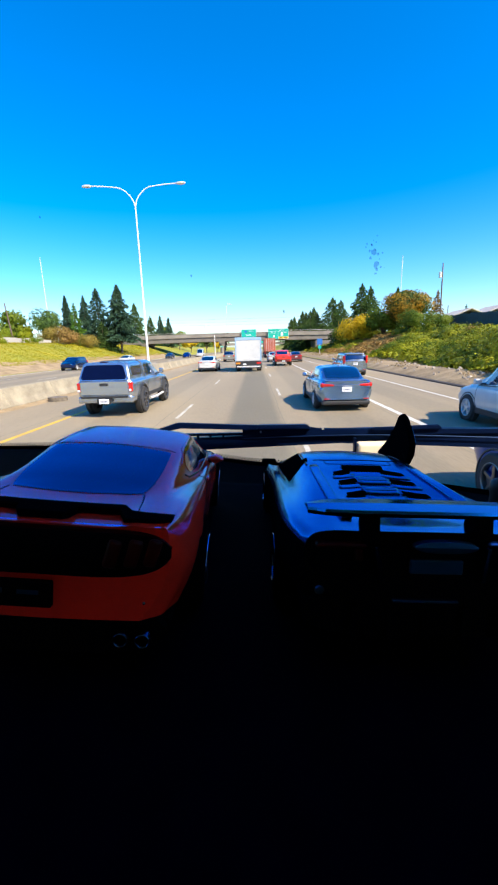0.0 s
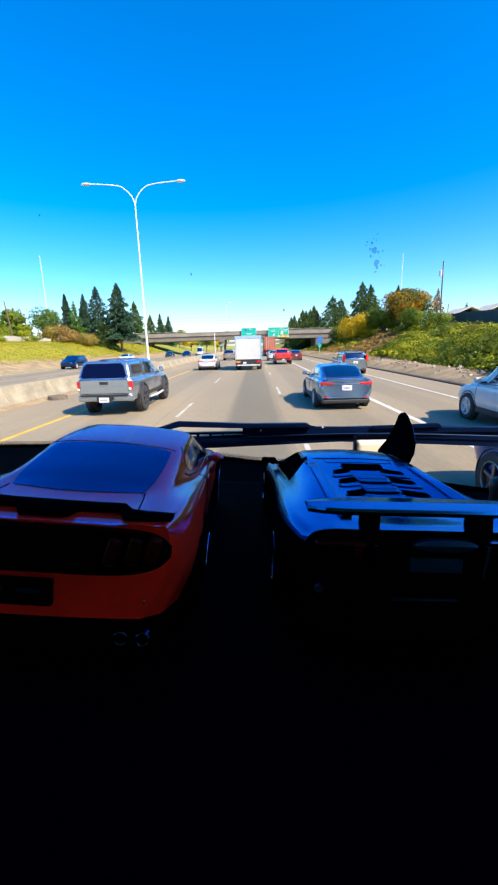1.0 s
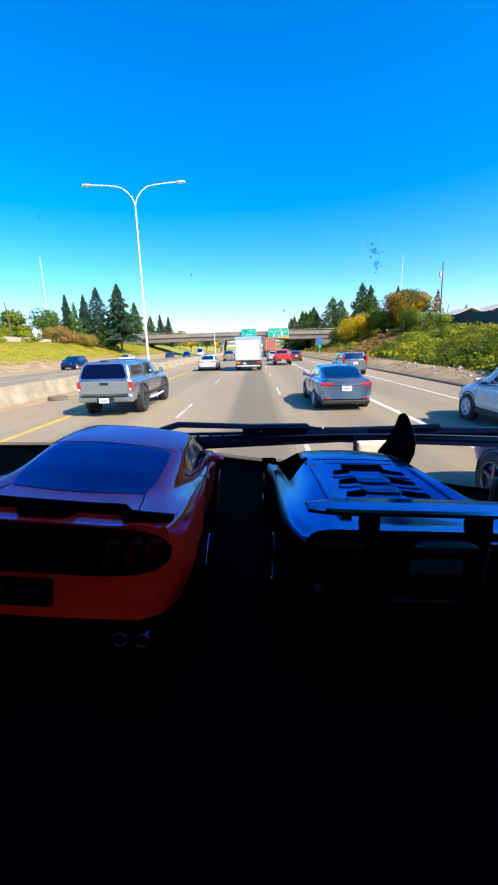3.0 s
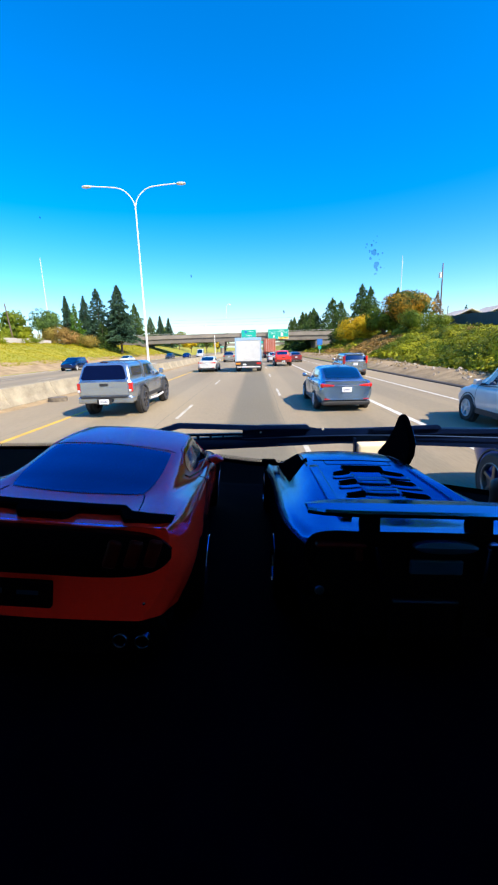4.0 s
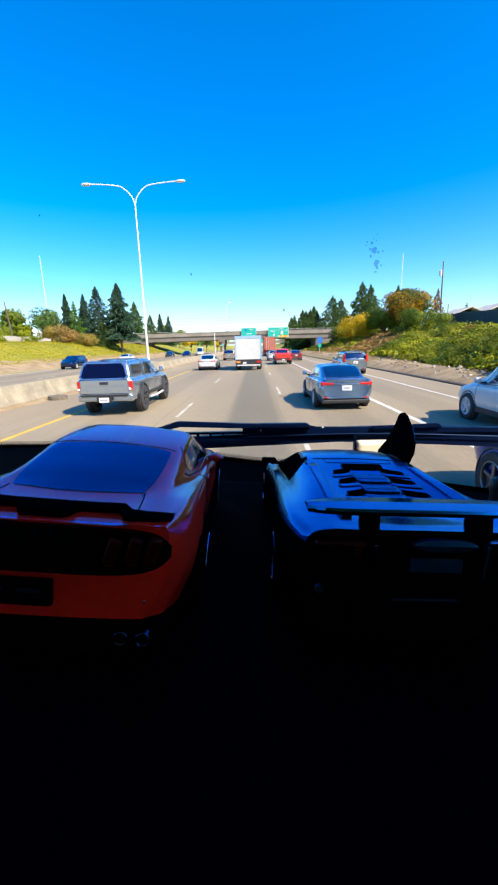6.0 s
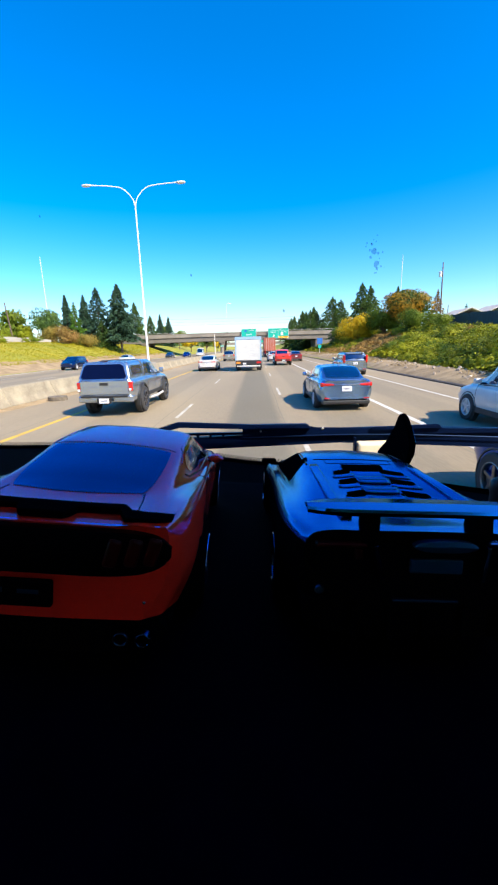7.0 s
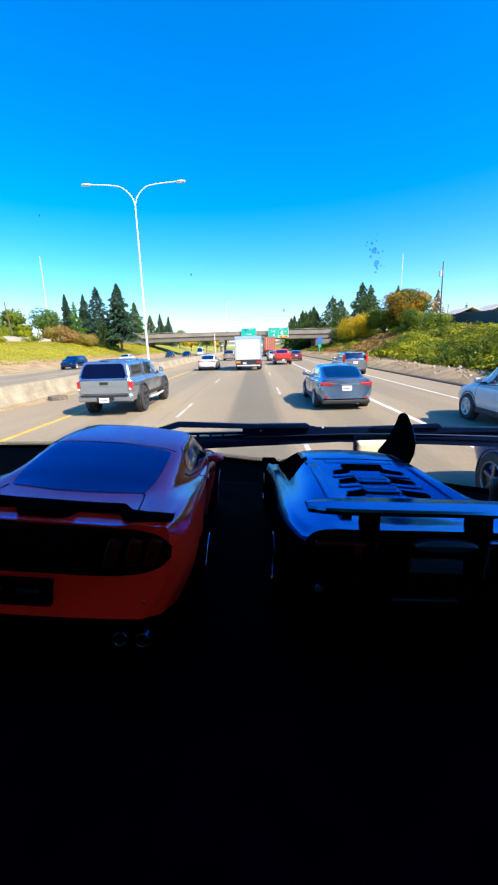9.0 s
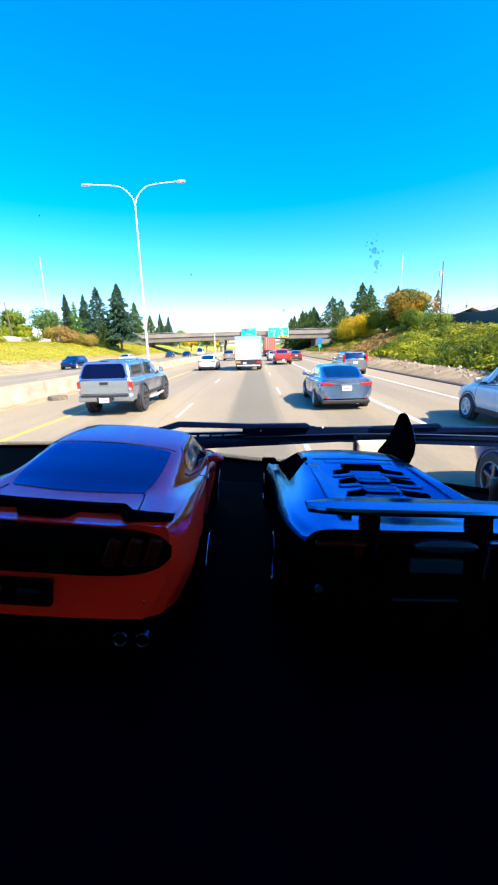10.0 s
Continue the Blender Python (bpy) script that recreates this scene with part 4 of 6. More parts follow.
def bridge():
    ob = tagged(new("overpass_bridge"), "weathered concrete road bridge across the motorway with a thin rail", "bridge", kind="structure")
    ob.location.z = -1.3
    y0, y1 = BRIDGE_Y, BRIDGE_Y + 12.5
    xs = np.linspace(-62, 34, 25)

    def rise(x):
        return 0.8 * (1 - ((x + 4) / 60) ** 2)

    def ribbon(name, ya, yb, za, zb, m):
        out = [(x, rise(x) + zb) for x in xs] + [(x, rise(x) + za) for x in xs[::-1]]
        return part(name, prism(out, ya, yb), m, ob)
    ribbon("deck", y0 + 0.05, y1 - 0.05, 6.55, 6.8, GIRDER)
    ribbon("parapet", y0 - 0.05, y0 + 0.25, 6.5, 7.75, BRIDGE)
    ribbon("parapet", y1 - 0.25, y1 + 0.05, 6.5, 7.75, BRIDGE)
    for k in range(6):
        yy = y0 + 0.5 + k * 2.3
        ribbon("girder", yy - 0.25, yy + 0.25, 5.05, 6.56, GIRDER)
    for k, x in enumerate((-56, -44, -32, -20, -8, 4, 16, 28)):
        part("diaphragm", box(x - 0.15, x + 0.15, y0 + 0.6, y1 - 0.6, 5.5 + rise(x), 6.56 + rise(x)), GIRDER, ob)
    for yy in (y0 + 0.1, y1 - 0.1):
        part("rail", tube([(x, yy, rise(x) + 8.15) for x in xs], 0.04, 6), GALV, ob)
        for x in np.arange(-60, 33, 3.0):
            part("rail_post", tube([(x, yy, rise(x) + 7.7), (x, yy, rise(x) + 8.15)], 0.03, 6), GALV, ob)
    for px in (-11.5, -38.0):
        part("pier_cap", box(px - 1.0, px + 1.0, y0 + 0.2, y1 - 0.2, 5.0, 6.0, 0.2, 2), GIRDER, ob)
        for yy in (y0 + 1.2, y0 + 6.2, y0 + 11.2):
            part("column", merge(lathe([(0.0, 0.62), (4.0, 0.62), (5.1, 1.1)], "Z", 16, (px, yy, 0))), BRIDGE, ob)
    part("abutment", box(20, 33, y0 + 0.1, y1 - 0.1, 0.0, 5.4), GIRDER, ob)
    part("abutment", box(-62, -52, y0 + 0.1, y1 - 0.1, 0.0, 5.4), GIRDER, ob)
    # signs hung on the parapet
    a = thing("highway_sign", pose(-2.3, y0 - 0.45, 6.5) @ Matrix.Scale(0.84, 4), "green overhead direction sign with white letters and two arrows", "road sign", "signs on the bridge")
    sign_panel(a, 5.9, 3.9)
    letters("NORTH", 0.9, 1.25, 0.55, a)
    letters("Seattle", 0, -0.25, 0.85, a)
    arrow(-1.8, -1.3, 0.75, a)
    arrow(1.9, -1.3, 0.75, a)
    sh = lathe([(-0.03, 0.45), (-0.024, 0.45)], "Y", 20)
    bmesh.ops.translate(sh, vec=(-1.2, 0, 1.15), verts=sh.verts)
    part("route_shield", sh, SIGN_BLUE, a)
    for x in (-2, 2):
        part("bracket", box(x - 0.06, x + 0.06, 0.03, 0.42, -1.5, 1.5), GALV, a)
    b = thing("highway_sign", pose(7.5, y0 - 0.45, 6.5) @ Matrix.Scale(0.82, 4), "green exit sign in two fields with a yellow strip", "road sign", "signs on the bridge")
    sign_panel(b, 8.3, 3.9)
    letters("EXIT 2", 1.4, 1.45, 0.6, b)
    letters("39th St", -2.0, 0.35, 0.75, b)
    letters("EAST", 2.9, 0.4, 0.5, b)
    arrow(-1.8, -0.95, 1.1, b, 215)
    part("divider", merge(box(-4.15, 4.15, -0.03, -0.022, 0.93, 0.99), box(-0.03, 0.03, -0.03, -0.022, -1.95, 0.93)), SIGN_WHITE, b)
    part("yellow_strip", box(0.05, 4.1, -0.03, -0.022, -1.9, -1.15), SIGN_YELLOW, b)
    part("strip_bar", box(0.5, 1.5, -0.034, -0.03, -1.65, -1.4), TRIM, b)
    part("strip_bar", box(2.4, 3.6, -0.034, -0.03, -1.65, -1.4), TRIM, b)
    sil = lathe([(-0.03, 0.5), (-0.024, 0.5)], "Y", 18)
    bmesh.ops.translate(sil, vec=(1.5, 0, 0.1), verts=sil.verts)
    part("route_marker", merge(sil, box(1.05, 1.95, -0.03, -0.024, -0.75, -0.2)), SIGN_WHITE, b)
    for x in (-3, 0, 3):
        part("bracket", box(x - 0.06, x + 0.06, 0.03, 0.42, -1.5, 1.5), GALV, b)
    lamp = thing("bridge_lamp", pose(-9.5, y0 + 0.1, 6.45 + rise(-9.5)), "pale steel lamp post with a hooked arm on the bridge parapet", "street lamp")
    part("pole", tube(spline([(0, 0, 0), (0, 0, 5), (0, 0, 7.6), (0.15, 0, 8.7), (0.7, 0, 9.3), (1.2, 0, 9.0)], 5), 0.06, 8), GALV, lamp)
    part("lamp_head", lathe([(1.05, 0.05), (1.2, 0.11), (1.5, 0.10), (1.6, 0.03)], "X", 12, (0, 0, 8.95)), GALV, lamp)
    part("base_bracket", box(-0.14, 0.14, -0.16, 0.1, -0.35, 0.15, 0.02, 1), TRIM, lamp)
    small = thing("pier_sign", pose(-11.5, y0 + 0.48, 2.6), "small green sign fixed to the bridge pier", "road sign")
    part("panel", box(-0.6, 0.6, -0.05, 0.0, 0, 0.45, 0.01, 1), SIGN_GREEN, small)
    part("bars", merge(*[box(-0.45 + 0.2 * k, -0.32 + 0.2 * k, -0.056, -0.05, 0.14, 0.31) for k in range(5)]), SIGN_WHITE, small)
    lamp = thing("light_pole", pose(-13.5, y0 - 3.0, 0.0), "plain tan steel pole standing before the bridge on the median", "pole")
    part("pole", tube([(0, 0, 0), (0, 0, 6.6)], 0.16, 8, [0.2, 0.14]), GALV, lamp)


# ---- plants ----
rng = np.random.default_rng(7)


def cards(centre, out_dir, size, aspect=0.5, jitter=0.6):
    """Leaf cards along their main directions: centres (n,3), directions (n,3), sizes (n,)."""
    n = len(centre)
    d = out_dir + rng.normal(0, jitter, (n, 3))
    d /= np.linalg.norm(d, axis=1, keepdims=True) + 1e-9
    r = rng.normal(0, 1, (n, 3))
    s = np.cross(d, r)
    s /= np.linalg.norm(s, axis=1, keepdims=True) + 1e-9
    return kites(centre, d * size[:, None], s * (size * aspect)[:, None])


def leaves(centre, facing, size, aspect=0.7, jitter=0.4):
    """Leaf cards that lie like the skin of a clump, facing outwards."""
    n = len(centre)
    f = facing + rng.normal(0, jitter, (n, 3))
    f /= np.linalg.norm(f, axis=1, keepdims=True) + 1e-9
    d = np.cross(f, rng.normal(0, 1, (n, 3)))
    d /= np.linalg.norm(d, axis=1, keepdims=True) + 1e-9
    return kites(centre, d * size[:, None], np.cross(f, d) * (size * aspect)[:, None])


def kites(centre, a, b):
    return np.stack([centre - a * 0.5 - b * 0.25, centre - a * 0.1 + b * 0.5, centre + a * 0.6 + b * 0.1, centre + a * 0.0 - b * 0.5], 1)


def conifer(x, y, h, r, label, m=None, n=2600, z=None, bare=0.10):
    z = bank(x, y) - 0.15 if z is None else z
    ob = thing("conifer_tree", pose(x, y, z), label, "tree")
    part("trunk", tube([(0, 0, 0), (0.03 * h * 0.1, 0, h * 0.5), (0, 0, h * 0.96)], 0.1, 8, [0.022 * h, 0.014 * h, 0.004 * h]), BARK, ob)
    levels = int(h * 1.25) + 5
    t = np.sort(rng.random(n) ** 1.35)
    lev = np.round(t * levels + rng.normal(0, 0.18, n)) / levels
    t = np.clip(0.75 * lev + 0.25 * t, 0, 1)
    per = 6
    whorl = (np.round(t * levels) * 2.399)
    ang = whorl + rng.integers(0, per, n) * 2 * np.pi / per + rng.normal(0, 0.16, n)
    # every branch has a length of its own, and the crown leans and thins unevenly
    branch = (np.round(t * levels).astype(int) * per + np.round((ang - whorl) * per / (2 * np.pi)).astype(int)) % 997
    reach = rng.uniform(0.50, 1.28, 997)[branch]
    gap = reach * (0.94 + 0.14 * np.sin(np.round(t * levels) * 5.1 + h)) + rng.normal(0, 0.07, n)
    rad = r * (1 - t) ** 0.78 * np.clip(gap, 0.3, 1.3) + 0.03 * h * 0.22
    f = np.sqrt(rng.random(n)) * 1.0
    zz = h * (bare + (1 - bare) * t) - 0.34 * rad * f ** 1.5 + rng.normal(0, 0.010 * h, n)
    c = np.stack([np.cos(ang) * rad * f, np.sin(ang) * rad * f, zz], 1)
    d = np.stack([np.cos(ang), np.sin(ang), np.full(n, -0.35)], 1)
    size = (0.042 * h + 0.10) * (0.55 + 0.8 * rng.random(n)) * (0.55 + 0.6 * (1 - t))
    part("crown", quads_mesh("crown", cards(c, d, size, 0.42, 0.35), m or CONIFER), None, ob)
    return ob


def broadleaf(x, y, h, r, label, m, n=2600, z=None, lumps=9, stem=0.3, name="broadleaf_tree", category="tree", leaf=1.0):
    z = bank(x, y) - 0.1 if z is None else z
    ob = thing(name, pose(x, y, z), label, category)
    dice = np.random.default_rng(int(abs(x * 131 + y * 977)) + 5)
    limbs = [tube([(0, 0, 0), (0.02 * h, 0.01 * h, h * stem), (0.0, 0.02 * h, h * 0.7)], 0.1, 8, [0.03 * h, 0.022 * h, 0.008 * h])]
    cs, rs = [], []
    for k in range(lumps):
        a, q = dice.random() * 6.28, math.sqrt(dice.random())
        cz = h * (stem + (1 - stem) * (0.2 + 0.62 * dice.random()))
        lim = r * (1 - 0.55 * abs(cz / h - 0.55) * 2)
        cs.append((math.cos(a) * lim * q * 0.75, math.sin(a) * lim * q * 0.75, cz))
        rs.append(r * (0.34 + 0.22 * dice.random()))
        limbs.append(tube([(0.01 * h, 0, h * stem * 0.8), tuple(np.array(cs[-1]) * (0.5, 0.5, 0.75)), cs[-1]], 0.05, 5, [0.014 * h, 0.009 * h, 0.003 * h]))
    part("trunk", merge(*limbs), BARK, ob)
    cs, rs = np.array(cs), np.array(rs)
    k = dice.integers(0, lumps, n)
    v = dice.normal(0, 1, (n, 3))
    v /= np.linalg.norm(v, axis=1, keepdims=True)
    c = cs[k] + v * (rs[k] * (1.02 - 0.42 * dice.random(n) ** 1.6))[:, None] * np.array((1, 1, 0.8))
    c[:, 2] = np.maximum(c[:, 2], 0.08 * h)
    size = leaf * (0.05 * h + 0.12) * (0.6 + 0.8 * dice.random(n))
    out = c - np.array((0, 0, 0.45 * h))
    out /= np.linalg.norm(out, axis=1, keepdims=True) + 1e-9
    part("crown", quads_mesh("crown", leaves(c, v + 0.35 * out, size, 0.75, 0.30), m), None, ob)
    return ob


def slope_shrubs():
    """The dense low shrubs that cover the steep bank, in patches of yellow-green and rust."""
    def cover(name, label, m, count, xr, yr, hgt, size, keep, steep=True):
        u, y = rng.uniform(*xr, count), rng.uniform(*yr, count)
        x = np.array([bank_foot(b) + a * (bank_crest(b) - bank_foot(b)) for a, b in zip(u, y)]) if steep else u
        ok = np.array([keep(a, b) for a, b in zip(x, y)])
        x, y, u = x[ok], y[ok], u[ok]
        n = len(x)
        def swell(dx, dy):
            return np.array([0.55 + 1.5 * noise.noise(Vector((a * 0.27, b * 0.27, 2))) + 1.0 * noise.noise(Vector((a * 0.8, b * 0.8, 5))) for a, b in zip(x + dx, y + dy)])
        mound = swell(0, 0)
        z = np.array([bank(a, b) for a, b in zip(x, y)])
        up = np.clip(mound, 0.04, 2.2) * hgt * (np.clip(1.3 - 1.0 * u, 0.2, 1.1) if steep else 1.0) * (0.35 + 0.65 * np.sqrt(rng.random(n)))
        c = np.stack([x, y, z + up], 1)
        if steep:
            d = np.stack([(mound - swell(0.3, 0)) * hgt / 0.3 - 0.25, (mound - swell(0, 0.3)) * hgt / 0.3, np.full(n, 0.8)], 1)
            quads = leaves(c, d, 1.15 * size * (0.6 + 0.8 * rng.random(n)), 0.7, 0.22)
        else:
            quads = cards(c, np.tile((0.0, 0.0, 0.8), (n, 1)), size * (0.6 + 0.8 * rng.random(n)), 0.5, 0.45)
        ob = new(name, quads_mesh(name, quads, m))
        tagged(ob, label, "shrubs", kind="stuff")

    def patchy(a, b):
        return noise.noise(Vector((a * 0.09, b * 0.09, 11)))

    def brown(a, b):
        return brown_patch(a, b) < 1 + 0.6 * noise.noise(Vector((a * 0.5, b * 0.3, 4)))
    cover("bank_shrubs", "dense yellow-green shrubs covering the roadside bank", SHRUB, 110000, (0.0, 1.0), (8, 62), 0.55, 0.17, lambda a, b: patchy(a, b) > -0.32 and not brown(a, b))
    cover("bank_shrubs", "dense yellow-green shrubs on the far stretch of bank", SHRUB, 42000, (0.0, 1.0), (62, 134), 0.5, 0.28, lambda a, b: patchy(a, b) > -0.25 and not brown(a, b))
    cover("rusty_scrub", "rust-brown dry scrub on the bank", LEAF_RUST, 70000, (0.0, 1.0), (20, 130), 0.6, 0.22, lambda a, b: patchy(a, b) < -0.25 or brown(a, b))
    cover("dry_grass", "dry straw-coloured grass on the bare dirt strip", DRY, 16000, (11.2, 15.8), (8, 120), 0.16, 0.12, lambda a, b: a < bank_foot(b) + 0.5 and patchy(a * 3, b * 3) > 0.0, False)
    cover("verge_grass_tufts", "yellow-green grass tufts on the low bank", GRASS_BLADE, 110000, (-44, -29.5), (15, 134), 0.22, 0.11, lambda a, b: patchy(a, b) > -0.5, False)


def brown_patch(x, y):
    """Below one inside the patch of dead scrub beside the orange tree."""
    along, across = (x - 23) * 0.308 + (y - 78) * 0.951, (x - 23) * 0.951 - (y - 78) * 0.308
    return (along / 22) ** 2 + (across / 4.6) ** 2


def bank_bushes():
    """Rounded bushes standing out of the low cover, each a dome of leaves."""
    for name, label, m, count, lo, hi in (("bank_bushes", "rounded yellow-green bushes crowding the roadside bank", SHRUB, 520, 0.6, 2.1), ("dark_bushes", "darker green bushes among the yellow ones on the bank", LEAF_GREEN, 240, 0.5, 1.7),
                                          ("rusty_bushes", "brown dying bushes on the bank", LEAF_RUST, 90, 0.5, 1.3)):
        allq = []
        for k in range(count):
            y = 9 + 120 * rng.random() ** 1.5
            x = bank_foot(y) + rng.uniform(0.04, 1.0) * (bank_crest(y) - bank_foot(y))
            if name == "rusty_bushes" and k % 4:
                t, w = rng.uniform(-18, 18), rng.uniform(-3.6, 3.6)
                x, y = 23 + 0.308 * t + 0.951 * w, 78 + 0.951 * t - 0.308 * w
            if name != "rusty_bushes" and brown_patch(x, y) < 1:
                continue
            r = (lo + (hi - lo) * rng.random() ** 2) * (0.45 if x > bank_crest(y) - 3.5 else 1) * (0.6 if x < bank_foot(y) + 2 else 1)
            n = int((300 if y < 50 else 160) * r * r) + 40
            v = rng.normal(0, 1, (n, 3))
            v /= np.linalg.norm(v, axis=1, keepdims=True)
            v[:, 2] = np.abs(v[:, 2])
            lump = 1 + 0.22 * np.sin(v[:, 0] * 5 + k) * np.sin(v[:, 1] * 6 + 2 * k)
            c = np.array((x, y, bank(x, y) - 0.1)) + v * (r * lump * (0.75 + 0.3 * rng.random(n)))[:, None] * np.array((1, 1, 0.8))
            allq.append(leaves(c, v, (0.15 if y < 50 else 0.22) * (0.7 + 0.7 * rng.random(n)), 0.7, 0.22))
        tagged(new(name, quads_mesh(name, np.concatenate(allq), m)), label, "shrubs", kind="stuff")


def rubble():
    """Loose stones along the dirt strip."""
    bm = bmesh.new()
    for k in range(950):
        y = 10 + 75 * random.random() ** 1.4
        x = random.uniform(10.9, bank_foot(y) + 0.6)
        r = 0.025 + 0.15 * random.random() ** 3.5
        m = Matrix.Translation((x, y, bank(x, y) + r * 0.35)) @ Euler((random.random() * 3, random.random() * 3, random.random() * 3)).to_matrix().to_4x4() @ Matrix.Diagonal((r, r * random.uniform(0.6, 1.1), r * random.uniform(0.4, 0.8), 1))
        bmesh.ops.create_icosphere(bm, subdivisions=1, radius=1, matrix=m)
    for v in bm.verts:
        v.co += Vector((random.uniform(-1, 1), random.uniform(-1, 1), random.uniform(-1, 1))) * 0.015
    tagged(part("rubble", bm, mat("pale_rubble", (0.5, 0.42, 0.33), 0.9, second=(0.3, 0.24, 0.18), scale=2, vary=0.3), None), "pale loose stones scattered on the dirt strip", "stones", kind="stuff")


def trees():
    tall = "dark green conifer with drooping branches"
    # along the steep bank
    for x, y, h, r in ((20.4, 152, 11.6, 4.0), (23.2, 154, 10.6, 3.8), (28.2, 150, 13.2, 5.6), (31.6, 152, 12.0, 4.8), (25.6, 118, 7.5, 4.0), (27.9, 108, 12.0, 4.0), (30.6, 110, 11.0, 3.8), (20, 162, 12, 3.4), (24, 168, 13, 3.4), (19, 178, 11, 3.2), (22, 190, 14, 3.6), (18, 205, 13, 3.4), (21, 220, 14, 3.6)):
        conifer(x, y, h * 1.16, r * 1.6, tall + " on the steep bank", CONIFER, 10000, bare=0.02)
    conifer(38.5, 112, 11.5, 3.0, tall + " rising behind the orange tree", CONIFER, 5000)
    conifer(46.1, 105, 9.6, 2.8, "rust-brown conical tree behind the dark fence", LEAF_RUST, 3000)
    conifer(51, 100, 5.6, 1.8, tall + " behind the houses", CONIFER_BLUE)
    broadleaf(33.9, 92, 8.8, 5.7, "round tree turning orange at the top of the bank", LEAF_ORANGE, 19000, lumps=22, stem=0.12, leaf=0.62)
    broadleaf(29.6, 94, 6.5, 4.0, "dark green tree under the orange one", LEAF_GREEN, 4200, lumps=14, stem=0.1, leaf=0.8)
    broadleaf(24.3, 98, 6.4, 4.8, "bright yellow-leaved tree on the bank", LEAF_YELLOW, 7000, lumps=15, stem=0.10, leaf=0.7)
    broadleaf(30.6, 80, 3.8, 3.4, "green tree below the orange one", LEAF_GREEN, 4200, lumps=14, stem=0.08, leaf=0.8)
    broadleaf(31.0, 71, 2.8, 3.0, "green shrub at the end of the dark fence", LEAF_GREEN, 3600, lumps=12, stem=0.05, leaf=0.8)
    broadleaf(22.5, 108, 4.6, 3.2, "green tree on the bank near the bridge", LEAF_GREEN, 2600, stem=0.1)
    # along the low bank
    for x, y, h, r, m, bare in ((-38.0, 98, 13.4, 5.0, CONIFER_BLUE, 0.03), (-32.6, 97, 15.6, 4.8, CONIFER_BLUE, 0.26), (-36.2, 95, 6.2, 3.8, CONIFER, 0.02), (-48.9, 105, 12.6, 2.6, CONIFER_BLUE, 0.1), (-45.0, 107, 12.8, 3.2, CONIFER_BLUE, 0.1), (-47.5, 160, 16.4, 6.2, CONIFER, 0.1), (-52, 158, 12.4, 5, CONIFER, 0.1), (-43.6, 168, 12.0, 4.6, CONIFER, 0.1), (-40.5, 172, 12.6, 3.4, CONIFER_BLUE, 0.1), (-37.6, 175, 12.4, 3.0, CONIFER_BLUE, 0.1)):
        conifer(x, y, h, r, tall + " on the low bank", m, 7500, bare=bare)
    conifer(-41.0, 92, 9.4, 2.6, "upright bright green cypress among the conifers", CYPRESS, 5200, bare=0.02)
    broadleaf(-48.2, 93, 8.2, 4.2, "dull green tree behind the fence", CONIFER, 4200, lumps=14, stem=0.1, leaf=0.7)
    broadleaf(-57.5, 95, 8.0, 4.6, "dark green tree behind the hedge", LEAF_GREEN, 3400, lumps=14, stem=0.1)
    broadleaf(-53.0, 92, 5.0, 2.2, "small yellow-green tree behind the fence", HEDGE, 2200, lumps=10, stem=0.1)
    for x, y, h, r, m, label in ((-45.2, 88, 4.4, 3.4, LEAF_TAN, "spreading tan-brown shrub on the low bank"), (-41.0, 87, 3.8, 3.0, LEAF_RUST, "low rusty shrub on the low bank"), (-37.2, 88, 2.8, 2.6, LEAF_TAN, "low mixed shrub on the low bank")):
        broadleaf(x, y, h, r, label, m, 3400, stem=0.03, lumps=14, leaf=0.75)
    broadleaf(-52.5, 80, 3.0, 4.6, "bright yellow-green hedge behind the white fence", HEDGE, 9000, lumps=26, stem=0.03, name="hedge", category="hedge", leaf=0.5)
    for x, y, h, r, m in ((-30, 185, 7, 4, LEAF_YELLOW), (-34, 178, 8, 4, LEAF_GREEN), (-26, 210, 9, 4, LEAF_GREEN), (-23, 240, 8, 4, LEAF_YELLOW), (-45, 200, 9, 5, LEAF_GREEN), (-60, 180, 10, 5, LEAF_GREEN)):
        broadleaf(x, y, h, r, "roadside tree seen beyond the bridge", m, 1500)
    # far woods on the horizon
    n = 9000
    x = rng.uniform(-380, 300, n)
    x = x[(x < -32) | (x > 26)]
    n = len(x)
    y = rng.uniform(260, 520, n)
    hh = 4 + 7 * rng.random(n) * (0.6 + 0.4 * np.sin(x * 0.11) * np.sin(x * 0.037))
    c = np.stack([x, y, 3 + hh * np.sqrt(rng.random(n))], 1)
    d = np.tile((0.0, 0.0, 1.0), (n, 1))
    tagged(new("far_woods", quads_mesh("far_woods", cards(c, d, 2.0 + 2.2 * rng.random(n), 0.6, 0.5), CONIFER)), "distant belt of dark trees along the horizon", "woods", kind="stuff")


